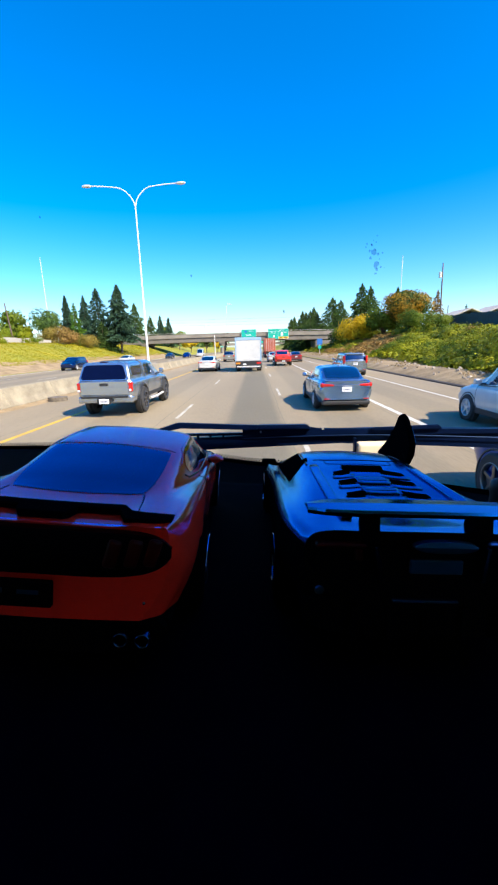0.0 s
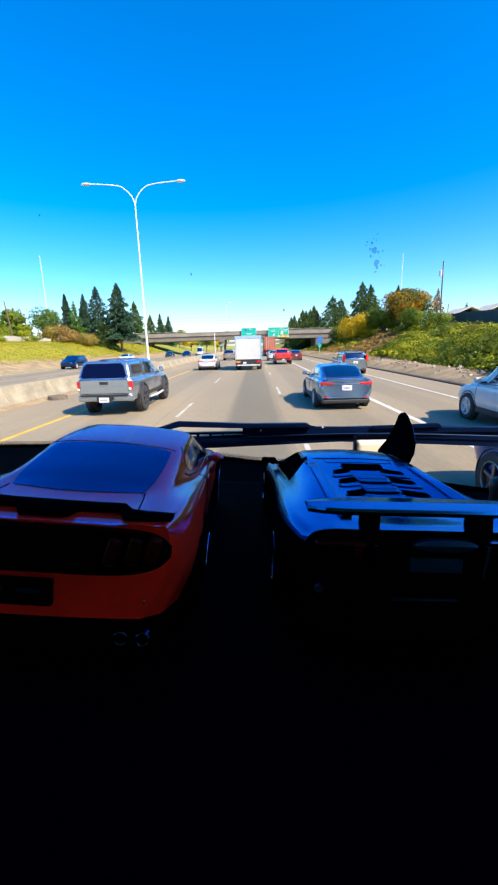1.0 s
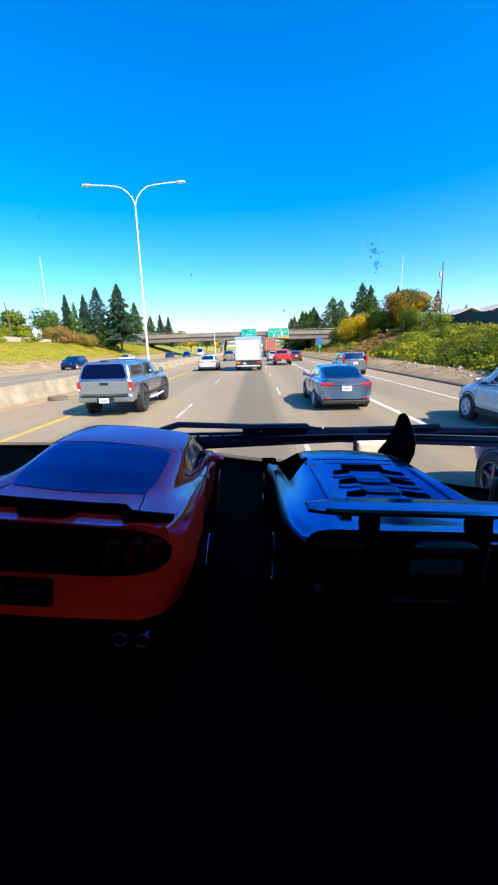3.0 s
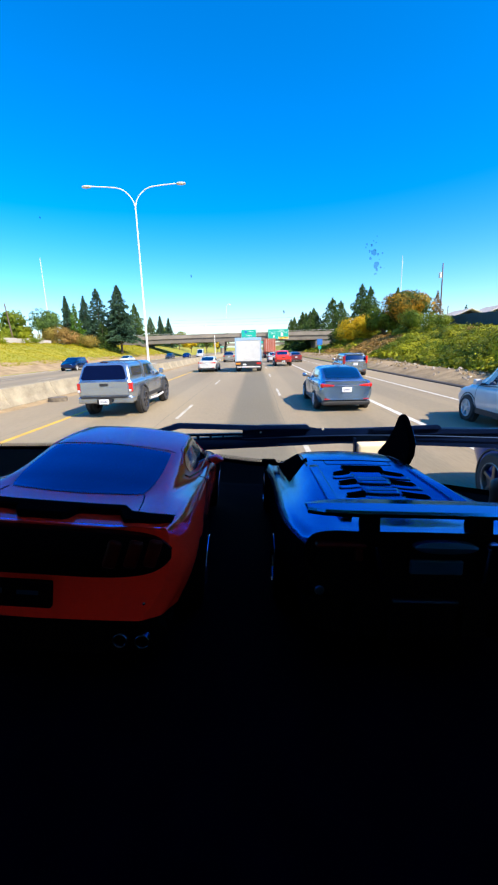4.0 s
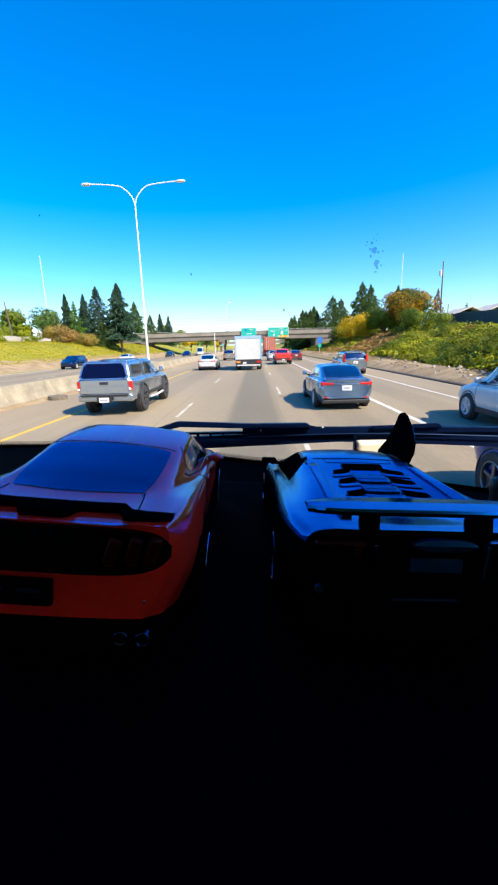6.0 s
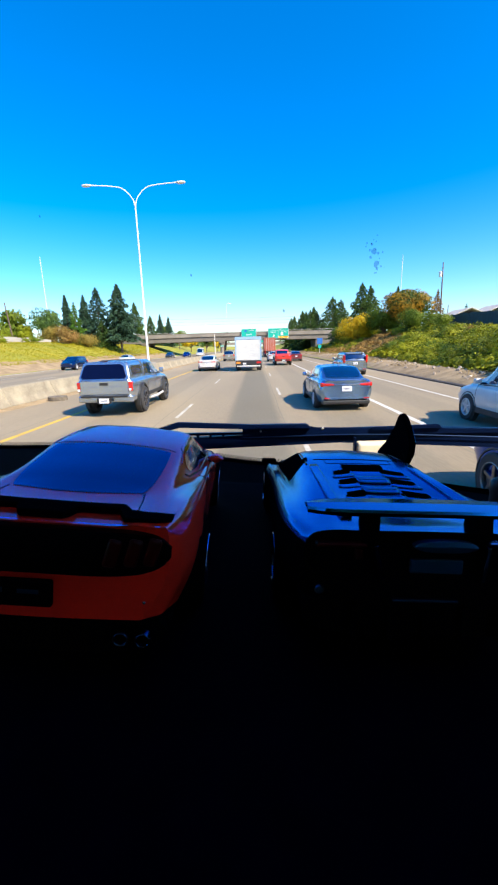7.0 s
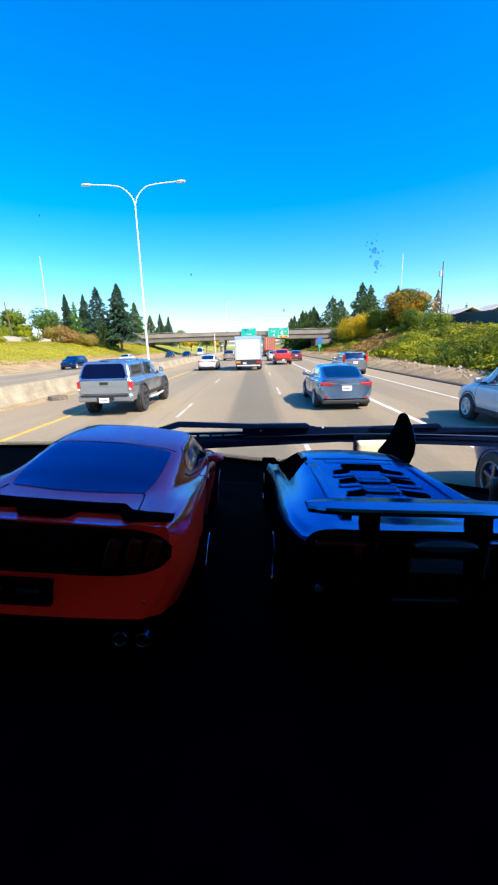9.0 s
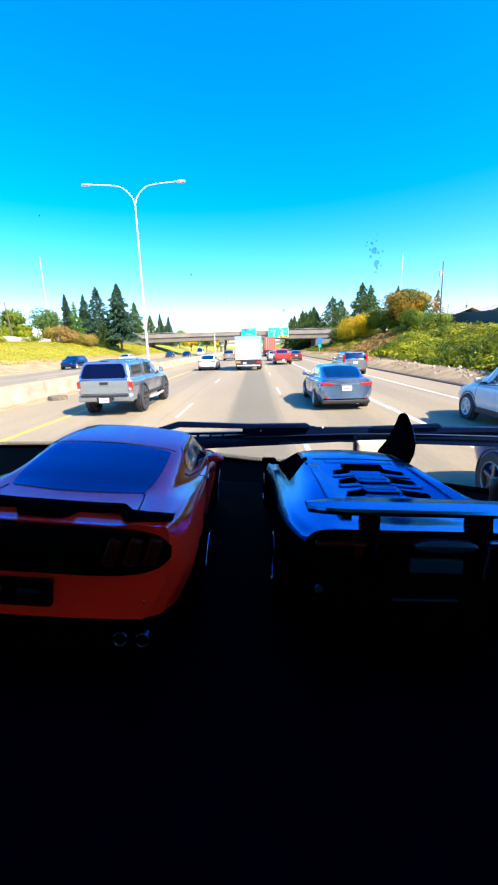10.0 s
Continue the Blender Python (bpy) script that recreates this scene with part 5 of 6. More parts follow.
# ---- roadside things ----
def fences():
    dark = thing("wooden_fence", pose(0, 0, 0), "dark close-boarded fence along the top of the bank", "fence")
    b = mesh_of("board", *_box_lists(0.02, 0.235, 2.0), FENCE_DARK)
    for k in range(280):
        y = 38 + k * 0.225
        if y > 76:
            break
        x = bank_crest(y) + 0.4
        o = new("board", b)
        o.parent = dark
        o.matrix_basis = pose(x, y, bank(x, y) - 0.1 + random.uniform(-0.03, 0.03), 0, 0, random.uniform(-2, 2) - 12)
    white = thing("wooden_fence", pose(0, 0, 0), "pale low fence of white panels on the low bank", "fence")
    w = mesh_of("panel", *_box_lists(0.05, 3.86, 1.15), FENCE_WHITE)
    for k in range(13):
        y = 34 + k * 3.9
        o = new("panel", w)
        o.parent = white
        o.matrix_basis = pose(-42.5, y, bank(-42.5, y) - 0.05 + random.uniform(-0.15, 0.1), random.uniform(-2, 2), 0, 0)
        if k % 3:
            broadleaf(-41.4 + random.uniform(-0.3, 0.3), y + random.uniform(-1, 1), random.uniform(1.1, 1.9), random.uniform(1.0, 1.5), "low green bush in front of the pale fence", LEAF_GREEN if k % 2 else HEDGE, 900, lumps=7, stem=0.05, name="bush", category="bush", leaf=0.7)


def _box_lists(dx, dy, h):
    v = [(sx * dx / 2, sy * dy / 2, z) for z in (0, h) for sx, sy in ((-1, -1), (1, -1), (1, 1), (-1, 1))]
    return v, [(0, 3, 2, 1), (4, 5, 6, 7), (0, 1, 5, 4), (1, 2, 6, 5), (2, 3, 7, 6), (3, 0, 4, 7)]


def house(x, y, z, w, d, h, label, rz=0):
    ob = thing("house", pose(x, y, z, 0, 0, rz), label, "house")
    part("wall", box(-w / 2, w / 2, -d / 2, d / 2, 0, h), SIDING, ob)
    part("roof", prism([(-w / 2 - 0.4, h - 0.05), (0, h + w * 0.22), (w / 2 + 0.4, h - 0.05), (w / 2 + 0.4, h + 0.12), (0, h + w * 0.22 + 0.2), (-w / 2 - 0.4, h + 0.12)], -d / 2 - 0.4, d / 2 + 0.4), ROOF, ob)
    for sx in (-1, 1):
        wn_ = part("window", box(sx * w * 0.25 - 0.5, sx * w * 0.25 + 0.5, -d / 2 - 0.04, -d / 2 + 0.05, h * 0.4, h * 0.8, 0.02, 1), SIGN_WHITE, ob)
        part("pane", box(sx * w * 0.25 - 0.42, sx * w * 0.25 + 0.42, -d / 2 - 0.05, -d / 2 - 0.042, h * 0.43, h * 0.77), CAR_GLASS, wn_)


def utility_pole(x, y, h, label, lean=0.0, box_on=True):
    ob = thing("utility_pole", pose(x, y, bank(x, y) - 0.2, 0, lean, 0), label, "utility pole")
    part("pole", tube([(0, 0, 0), (0, 0, h)], 0.14, 8, [0.17, 0.11]), WOOD_POLE, ob)
    if box_on:
        part("transformer", lathe([(h * 0.78, 0.05), (h * 0.78, 0.28), (h * 0.86, 0.28), (h * 0.87, 0.08)], "Z", 14, (-0.45, 0, 0)), GALV, ob)


def roadside():
    for y in (-26.0, 37.3):
        street_lamp(y)
    fences()
    house(48.0, 96, 5.2, 6.6, 8, 2.7, "pale single-storey house with a light roof behind the fence")
    house(55.0, 95, 5.2, 8.6, 8, 2.9, "white house with a low gable roof behind the fence")
    house(-60, 66, 3.6, 9, 8, 3.0, "white house with a pale roof behind the low bank")
    utility_pole(38.2, 85, 12.4, "leaning wooden utility pole with a white transformer", -1.5)
    utility_pole(-52.2, 86, 9.0, "wooden utility pole beside the hedge", -5, False)
    for x, y, h, z in ((52.5, 150, 28.0, 4.6), (-76.8, 150, 31.8, 3.8)):
        ob = thing("radio_mast", pose(x, y, z), "thin pale radio mast far behind the trees", "mast")
        part("shaft", tube([(0, 0, 0), (0, 0, h)], 0.1, 8, [0.16, 0.10]), GALV, ob)
    tw = thing("transmission_tower", pose(-52, 420, 0), "grey lattice power pylon on the horizon", "pylon")
    for sx in (-1, 1):
        for sy in (-1, 1):
            part("leg", tube([(sx * 3.2, sy * 3.2, 0), (sx * 0.9, sy * 0.9, 17), (sx * 0.3, sy * 0.3, 27)], 0.16, 5), GALV, tw)
    for z, w in ((16.5, 6.0), (20.5, 5.0), (24.5, 4.0)):
        part("crossarm", box(-w, w, -0.2, 0.2, z, z + 0.4), GALV, tw)
    for k in range(7):
        w, z = 3.2 - 0.36 * k, 2.3 * k
        part("brace", merge(tube([(-w, -w, z), (w - 0.3, -w, z + 2.2)], 0.08, 4), tube([(w, -w, z), (-w + 0.3, -w, z + 2.2)], 0.08, 4)), GALV, tw)
    # route marker beside the exit lane
    ob = thing("route_sign", pose(14.4, 91, bank(14.4, 91) - 0.1), "blue route sign on a thin steel post", "road sign")
    part("post", box(-0.04, 0.04, 0.03, 0.1, 0, 3.4), GALV, ob)
    part("panel", box(-0.6, 0.6, -0.02, 0.03, 2.1, 3.4, 0.02, 1), SIGN_BLUE, ob)
    part("small_panel", box(-0.35, 0.35, -0.02, 0.03, 1.2, 1.9, 0.02, 1), SIGN_GREEN, ob)
    # a gantry across the other carriageway and a blank board on the bank, both already passed
    g = thing("sign_gantry", pose(-27.5, -30, 0.2), "white cantilever gantry over the opposite carriageway with four sensor boxes", "gantry")
    part("column", tube(spline([(0, 0, 0), (0, 0, 4.5), (0.4, 0, 5.9), (1.8, 0, 6.4)], 5), 0.25, 12), WHITE_STEEL, g)
    part("beam", tube([(1.8, 0, 6.4), (17.5, 0, 6.9)], 0.22, 10), WHITE_STEEL, g)
    for k in range(4):
        bx = part("sensor_box", box(4.6 + 3.4 * k, 6.2 + 3.4 * k, -0.3, 0.3, 5.5, 6.2, 0.05), GALV, g)
        part("catwalk", box(4.4 + 3.4 * k, 6.4 + 3.4 * k, -0.5, 0.5, 7.0, 7.1), GALV, g)
    bb = thing("billboard", pose(15.5, -32, 1.6), "blank white roadside board on two posts", "board")
    for x in (-1.4, 1.4):
        part("post", box(x - 0.08, x + 0.08, -0.08, 0.08, 0, 3.2), WOOD_POLE, bb)
    part("panel", box(-2.2, 2.2, -0.16, -0.08, 2.0, 4.6, 0.02, 1), SIGN_WHITE, bb)
    conifer(24, -18, 16, 4.0, "tall dark conifer at the top of the bank", CONIFER)
    # wires across the bridge, strung between two poles
    for x in (-72.0, 62.0):
        ob = thing("utility_pole", pose(x, BRIDGE_Y - 2, 3.4), "tall wooden pole carrying the wires over the motorway", "utility pole")
        part("pole", tube([(0, 0, 0), (0, 0, 10.4)], 0.14, 8, [0.17, 0.12]), WOOD_POLE, ob)
        for k in range(3):
            part("insulator", lathe([(-0.25, 0.03), (-0.05, 0.05), (0.02, 0.02)], "Y", 8, (0, 0.05 + 0.2 * k * 0.3, 7.2 + 0.9 * k)), GALV, ob)
    for k in range(3):
        za = 10.6 + 0.9 * k
        pts = [(x, BRIDGE_Y - 2 + 0.06 * k, za - 0.9 * (1 - ((x + 5) / 67) ** 2)) for x in np.linspace(-72, 62, 15)]
        tagged(part("overhead_wire", tube(pts, 0.02, 5), TRIM, None), "thin black overhead wire strung across the motorway", "wire")
    # a worn tyre scrap at the foot of the barrier
    sc = lathe([(-0.09, 0.33), (-0.09, 0.42), (0.09, 0.42), (0.09, 0.33)], "Z", 20, (-9.2, 17.8, 0.09))
    tagged(part("tyre_scrap", sc, mat("dusty_rubber", (0.20, 0.165, 0.12), 0.9, second=(0.10, 0.085, 0.065)), None), "old tyre lying flat on the shoulder by the barrier", "tyre")
    far = tagged(new("far_overpass"), "far concrete overpass across the motorway", "bridge", kind="structure")
    part("deck", box(-60, 50, 420, 432, 5.2, 7.6), BRIDGE, far)
    for x in (-38, -11, 16):
        part("column", box(x - 0.8, x + 0.8, 421, 431, 0, 5.2), BRIDGE, far)
    fs = thing("highway_sign", pose(6.5, 255, 0), "green direction sign far down the road on a steel frame", "road sign")
    part("frame", merge(box(-3.6, -3.3, 0.05, 0.3, 0, 7.5), box(3.3, 3.6, 0.05, 0.3, 0, 7.5)), GALV, fs)
    part("panel", box(-3.5, 3.5, -0.05, 0.04, 5.0, 8.0), SIGN_GREEN, fs)


# ---- the cab and its dashboard ----
def dash_z(x, y):
    """Height of the dashboard's top, which slopes down ahead and to the passenger's side, more steeply before the driver."""
    z_right = -0.1363 - 0.0472 * (x - 0.0604) - 0.105 * (y - 0.2531)
    z_left = -0.1263 - 0.1175 * (max(x, -0.2) + 0.0902) - 0.0937 * (y - 0.2491)
    return EYE_Z + max(z_right, z_left)


def dash_edge():
    """The far edge of the dashboard, bowed as the windscreen's foot is."""
    return spline([(-1.38, 0.54), (-0.8, 0.60), (-0.409, 0.585), (-0.2, 0.555), (-0.05, 0.534), (0.01, 0.520), (0.12, 0.475), (0.214, 0.412), (0.30, 0.355), (0.45, 0.25), (0.7, 0.05)], 5)


HEADER_Z = EYE_Z + 0.58


def cab():
    ob = tagged(new("truck_cab"), "cab of a forward-control truck around the camera, its unseen tan lining bouncing light", "truck cab", kind="structure")
    x0, x1, y0 = -1.45, 0.75, -1.3
    zf, zr = 0.75, HEADER_Z
    # unseen shell; windows and tan lining chosen to bounce light onto the models
    part("floor", box(x0, x1, y0, 0.6, zf - 0.08, zf), BOUNCE_LINING, ob)
    part("roof", box(x0, x1, y0, 0.10, zr, zr + 0.06), BOUNCE_LINING, ob)
    part("back_wall", box(x0, x1, y0 - 0.06, y0, zf - 0.08, zr + 0.06), BOUNCE_LINING, ob)
    # the passenger's side, with an unseen window set back to admit sun for bounce
    part("side_wall", merge(box(x1, x1 + 0.06, y0, 0.10, zf - 0.08, 1.95), box(x1, x1 + 0.06, y0, -0.95, 1.95, zr + 0.06), box(x1, x1 + 0.06, -0.40, 0.10, 1.95, zr + 0.06), box(x1, x1 + 0.06, -0.95, -0.40, zr - 0.06, zr + 0.06)), BOUNCE_LINING, ob)
    # the driver's door, its unseen window left open to admit daylight
    part("door_panel", box(x0 - 0.06, x0, y0, 0.55, zf - 0.08, 1.95), BOUNCE_LINING, ob)
    part("door_frame", merge(box(x0 - 0.06, x0, y0, -0.85, 1.95, zr + 0.06), box(x0 - 0.06, x0, -0.85, 0.36, zr - 0.06, zr + 0.06)), BOUNCE_LINING, ob)
    # painted outer skin
    skin = [box(x0, x1, y0, 0.10, zr + 0.062, zr + 0.075), box(x0 - 0.06, x1 + 0.06, y0 - 0.075, y0 - 0.062, zf - 0.08, zr + 0.06), box(x0 - 0.075, x0 - 0.062, y0, 0.55, zf - 0.08, 1.95), box(x0 - 0.075, x0 - 0.062, y0, -0.85, 1.95, zr + 0.06), box(x0 - 0.075, x0 - 0.062, -0.85, 0.36, zr - 0.06, zr + 0.06), box(x1 + 0.062, x1 + 0.075, y0, 0.10, zf - 0.08, 1.95), box(x1 + 0.062, x1 + 0.075, y0, -0.95, 1.95, zr + 0.06), box(x1 + 0.062, x1 + 0.075, -0.40, 0.10, 1.95, zr + 0.06), box(x1 + 0.062, x1 + 0.075, -0.95, -0.40, zr - 0.06, zr + 0.06)]
    part("outer_skin", merge(*skin), CAB_PAINT, ob)
    part("nose_panel", box(x0, x1, 0.62, 0.66, zf - 0.08, EYE_Z - 0.40), CAB_PAINT, ob)
    part("chassis", box(-0.95, 0.25, -3.0, 0.5, 0.5, 0.67), TRIM, ob)
    for sx in (-1.25, 0.55):
        for yy in (-0.35, -2.5):
            wheel(ob, sx, yy, 0.42, 0.24, 1.0, GALV, 6, 1 if sx > 0 else -1)


def windscreen():
    m = bpy.data.materials.new("windscreen_glass")
    m.use_nodes = True
    n, l = m.node_tree.nodes, m.node_tree.links
    n.remove(n["Principled BSDF"])
    clear = n.new("ShaderNodeBsdfTransparent")
    clear.inputs["Color"].default_value = (0.985, 0.99, 0.985, 1)
    l.new(clear.outputs[0], n["Material Output"].inputs["Surface"])
    rows = []
    for x, y in dash_edge()[:, :2]:
        zb = dash_z(x, y) - 0.03
        rows.append([(x, y + 0.02 - 0.19 * k, zb + (HEADER_Z - zb) * k) for k in np.linspace(0, 1, 6)])
    ob = part("windscreen", grid_mesh(rows), m, None, smooth=True)
    ob.visible_shadow = False
    tagged(ob, "clear windscreen, slightly dirty", "windscreen", kind="structure")
    # insect splashes on the glass
    grime = mat("dried_splash", (0.002, 0.03, 0.10), 0.9, spec=0.0)
    grime.node_tree.nodes["Principled BSDF"].inputs["Alpha"].default_value = 0.42
    for place, count, spread, size, label in (((0.1185, 0.421, 0.0845), 20, 0.0125, 0.0034, "bluish dried insect splash on the windscreen"), ((-0.2571, 0.52, 0.1601), 2, 0.001, 0.0012, "tiny dried speck on the windscreen"),
                                              ((-0.0748, 0.497, 0.0849), 2, 0.001, 0.0012, "tiny dried speck on the windscreen"), ((0.0325, 0.471, 0.0397), 2, 0.0012, 0.0014, "tiny dark speck low on the windscreen")):
        bm = bmesh.new()
        for k in range(count):
            # the two largest drops lie near the middle, the rest are spatter
            d, r = (spread * 0.25 * (k + 1), size) if k < 2 else (spread * random.uniform(0.3, 1.2), size * random.uniform(0.12, 0.45))
            ang = 2.0 - 3.2 * k if k < 2 else random.random() * 6.28
            cx, cz = math.cos(ang) * d * 0.7, math.sin(ang) * d * 1.3
            ring = [bm.verts.new((cx + math.cos(q * 0.4488) * w, -0.0003 * k, cz + math.sin(q * 0.4488) * w * 1.3)) for q, w in enumerate([r * random.uniform(0.55, 1.0) for _ in range(14)])]
            bm.faces.new(ring)
        o = part("insect_splash", bm, grime, None)
        o.location = (place[0], place[1] - 0.004, EYE_Z + place[2])
        tagged(o, label, "splash", kind="stuff")


def dashboard():
    ob = tagged(new("dashboard"), "black vinyl dashboard top, deep shade put into its colour", "dashboard", kind="structure")
    e = dash_edge()
    bm = bmesh.new()
    rows = []
    for x, y in e[:, :2]:
        z = dash_z(x, y)
        near = dash_z(x, -0.02)
        rows.append([bm.verts.new(p) for p in ((x, y + 0.012, z - 0.10), (x, y + 0.012, z - 0.006), (x, y + 0.004, z), (x, y * 0.6, dash_z(x, y * 0.6)), (x, -0.02, near), (x, -0.06, near - 0.012), (x, -0.09, near - 0.06), (x, -0.10, near - 0.45), (x, y + 0.012, z - 0.45))])
    n = len(rows[0])
    for r0, r1 in zip(rows, rows[1:]):
        for k in range(n):
            bm.faces.new((r0[k], r1[k], r1[(k + 1) % n], r0[(k + 1) % n]))
    bm.faces.new(rows[0])
    bm.faces.new(rows[-1][::-1])
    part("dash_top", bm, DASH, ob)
    # black printed band at the foot of the windscreen, its upper edge broken into dots
    band = bmesh.new()
    prev = None
    for x, y in e[:, :2]:
        z = dash_z(x, y)
        a, b = band.verts.new((x, y + 0.016, z - 0.04)), band.verts.new((x, y + 0.0145, z + 0.003))
        if prev:
            band.faces.new((prev[0], a, b, prev[1]))
        prev = (a, b)
    fr = part("printed_band", band, GLOSS_BLACK, ob)
    fine = spline(e, 8)
    seg = np.linalg.norm(np.diff(fine[:, :2], axis=0), axis=1)
    s = np.concatenate([[0], np.cumsum(seg)])
    dots = bmesh.new()
    for row, (dz, rad) in enumerate(((0.0045, 0.0014), (0.0068, 0.0011))):
        for d in np.arange(0.0022 * (row % 2), s[-1], 0.0044):
            x, y = np.interp(d, s, fine[:, 0]), np.interp(d, s, fine[:, 1])
            if not (-0.45 < x < 0.14):
                continue
            bmesh.ops.create_circle(dots, cap_ends=True, radius=rad, segments=8, matrix=Matrix.Translation((x, y + 0.0143, dash_z(x, y) + dz)) @ Matrix.Rotation(radians(90), 4, "X"))
    tagged(part("dots", dots, GLOSS_BLACK, fr), kind="stuff")
    # the floor mat between and under the model cars
    mat_rows = []
    for x in np.linspace(-0.28, 0.2, 49):
        row = [(x, 0.02, dash_z(x, 0.02))]
        for y in np.linspace(0.02, 0.418, 41):
            fold = 0.0022 * abs(noise.noise(Vector((x * 16 + y * 7, y * 9 - x * 5, 3)))) ** 1.5 * 4
            row.append((x, y, dash_z(x, y) + 0.0012 + fold * min(1, (y - 0.02) * 20, (0.418 - y) * 20)))
        mat_rows.append(row + [(x, 0.418, dash_z(x, 0.418))])
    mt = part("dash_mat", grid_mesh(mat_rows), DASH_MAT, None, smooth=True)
    tagged(mt, "thin dark anti-slip mat on the dashboard under the model cars", "mat")
    # added as a plain brown knob of no known kind
    kn = lathe([(-0.03, 0.007), (-0.008, 0.0065), (0.0, 0.008), (0.007, 0.007), (0.010, 0.002)], "Z", 20, (0.2315, 0.36, EYE_Z - 0.138))
    tagged(part("brown_knob", kn, mat("dark_brown_plastic", (0.05, 0.025, 0.022), 0.5), None, smooth=True), "small dark brown round knob on the dashboard", "air freshener")


def wiper():
    """The windscreen wiper lying across, outside the glass, with its arm."""
    ob = thing("windscreen_wiper", pose(0, 0.66, EYE_Z), "black windscreen wiper with its arm, parked along the glass's foot", "wiper")

    def strip(name, outline, y0, y1, m, bev=0.0015):
        bm = prism(outline, y0, y1)
        bmesh.ops.bevel(bm, geom=list(bm.edges), offset=bev, segments=2, affect="EDGES")
        return part(name, bm, m, ob)
    strip("blade", [(-0.117, -0.150), (-0.026, -0.147), (0.101, -0.140), (0.236, -0.139), (0.41, -0.145), (0.75, -0.165), (0.75, -0.200), (0.414, -0.178), (0.296, -0.171), (0.14, -0.163), (0.013, -0.167), (-0.11, -0.171)], -0.006, 0.010, RUBBER)
    strip("spine", [(-0.026, -0.127), (0.081, -0.130), (0.101, -0.137), (0.41, -0.143), (0.75, -0.163), (0.75, -0.170), (0.41, -0.150), (-0.026, -0.148)], -0.012, -0.005, RUBBER)
    strip("arm", [(-0.185, -0.131), (-0.168, -0.131), (-0.135, -0.119), (-0.026, -0.125), (0.081, -0.129), (0.081, -0.136), (-0.026, -0.133), (-0.131, -0.127), (-0.161, -0.137)], -0.020, -0.012, RUBBER)
    strip("hump", [(-0.006, -0.1335), (0.0016, -0.1258), (0.083, -0.1268), (0.091, -0.1350)], -0.022, -0.010, RUBBER)
    strip("clip", [(0.192, -0.135), (0.302, -0.132), (0.309, -0.140), (0.193, -0.141)], -0.018, -0.012, RUBBER)
    part("ridge", tube(spline([(-0.026, -0.013, -0.150), (0.178, -0.013, -0.148), (0.412, -0.013, -0.158), (0.75, -0.013, -0.178)], 5), 0.0012, 6), RUBBER, ob)
    part("rubber_strip", box(-0.156, -0.02, -0.004, 0.004, -0.1460, -0.1420), RUBBER, ob)
    for k in range(5):
        part("tooth", box(-0.150 + 0.022 * k, -0.146 + 0.022 * k, -0.004, 0.004, -0.1505, -0.1455), RUBBER, ob)
    # added as a bright cream patch with a dark upright beside it
    part("dark_upright", box(0.160, 0.163, -0.03, -0.02, -0.20, -0.150), RUBBER, ob)
    part("cream_panel", box(0.165, 0.226, -0.036, -0.014, -0.205, -0.158, 0.004), mat("cream_plastic", (0.80, 0.72, 0.56), 0.6), ob, "small cream panel below the wiper")
    for x, z in ((0.005, -0.139), (0.11, -0.136)):
        part("rivet", lathe([(-0.0135, 0.0014), (-0.012, 0.0018)], "Y", 10, (x, 0, z)), GALV, ob)


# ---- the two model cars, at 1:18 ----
def sky_gloss(m, tint, rough, ior):
    """Adds a tinted gloss over a matt base, the tint painting in reflected sky, its strength following Fresnel."""
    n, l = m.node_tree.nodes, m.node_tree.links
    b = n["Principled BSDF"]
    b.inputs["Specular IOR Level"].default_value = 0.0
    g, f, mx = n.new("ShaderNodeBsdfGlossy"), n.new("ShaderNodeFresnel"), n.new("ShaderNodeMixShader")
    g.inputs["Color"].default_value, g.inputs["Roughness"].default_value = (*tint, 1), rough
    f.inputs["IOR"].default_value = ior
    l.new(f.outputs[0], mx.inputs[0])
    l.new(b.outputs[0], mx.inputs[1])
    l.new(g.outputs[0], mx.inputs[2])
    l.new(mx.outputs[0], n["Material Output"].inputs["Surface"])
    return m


TOY = 1 / 18
# the blue gloss tints below stand in for sky reflected in the models
TOY_RED = sky_gloss(mat("toy_orange_red_enamel", (0.70, 0.032, 0.014), 0.6, second=(0.66, 0.029, 0.013), scale=200, fine=4000), (0.10, 0.44, 1.0), 0.07, 2.6)
TOY_BLUE = mat("toy_metallic_blue", (0.002, 0.13, 0.34), 0.17, 0.92, second=(0.002, 0.115, 0.31), scale=300, fine=6000, tint=(0.15, 0.6, 1.0), coat=0.05)
TOY_GLASS = sky_gloss(mat("toy_smoked_glass", (0.0, 0.003, 0.02), 0.5), (0.03, 0.38, 1.0), 0.06, 2.4)
TOY_BLACK = mat("toy_satin_black", (0.002, 0.002, 0.003), 0.6, spec=0.0)
TOY_GLOSS_BLACK = mat("toy_gloss_black", (0.001, 0.001, 0.002), 0.25, spec=0.05, tint=(0.2, 0.5, 1.0))
TOY_SIDE_GLASS = mat("toy_side_glass", (0.006, 0.012, 0.02), 0.06, spec=0.8, tint=(0.5, 0.75, 1.0))
TOY_RIM = mat("toy_chrome_rim", (0.12, 0.32, 0.75), 0.25, 1.0)
TOY_DARK_METAL = mat("toy_dark_chrome", (0.02, 0.08, 0.22), 0.18, 1.0)
TOY_GREY = mat("toy_grey_metal", (0.008, 0.06, 0.16), 0.4, 1.0)


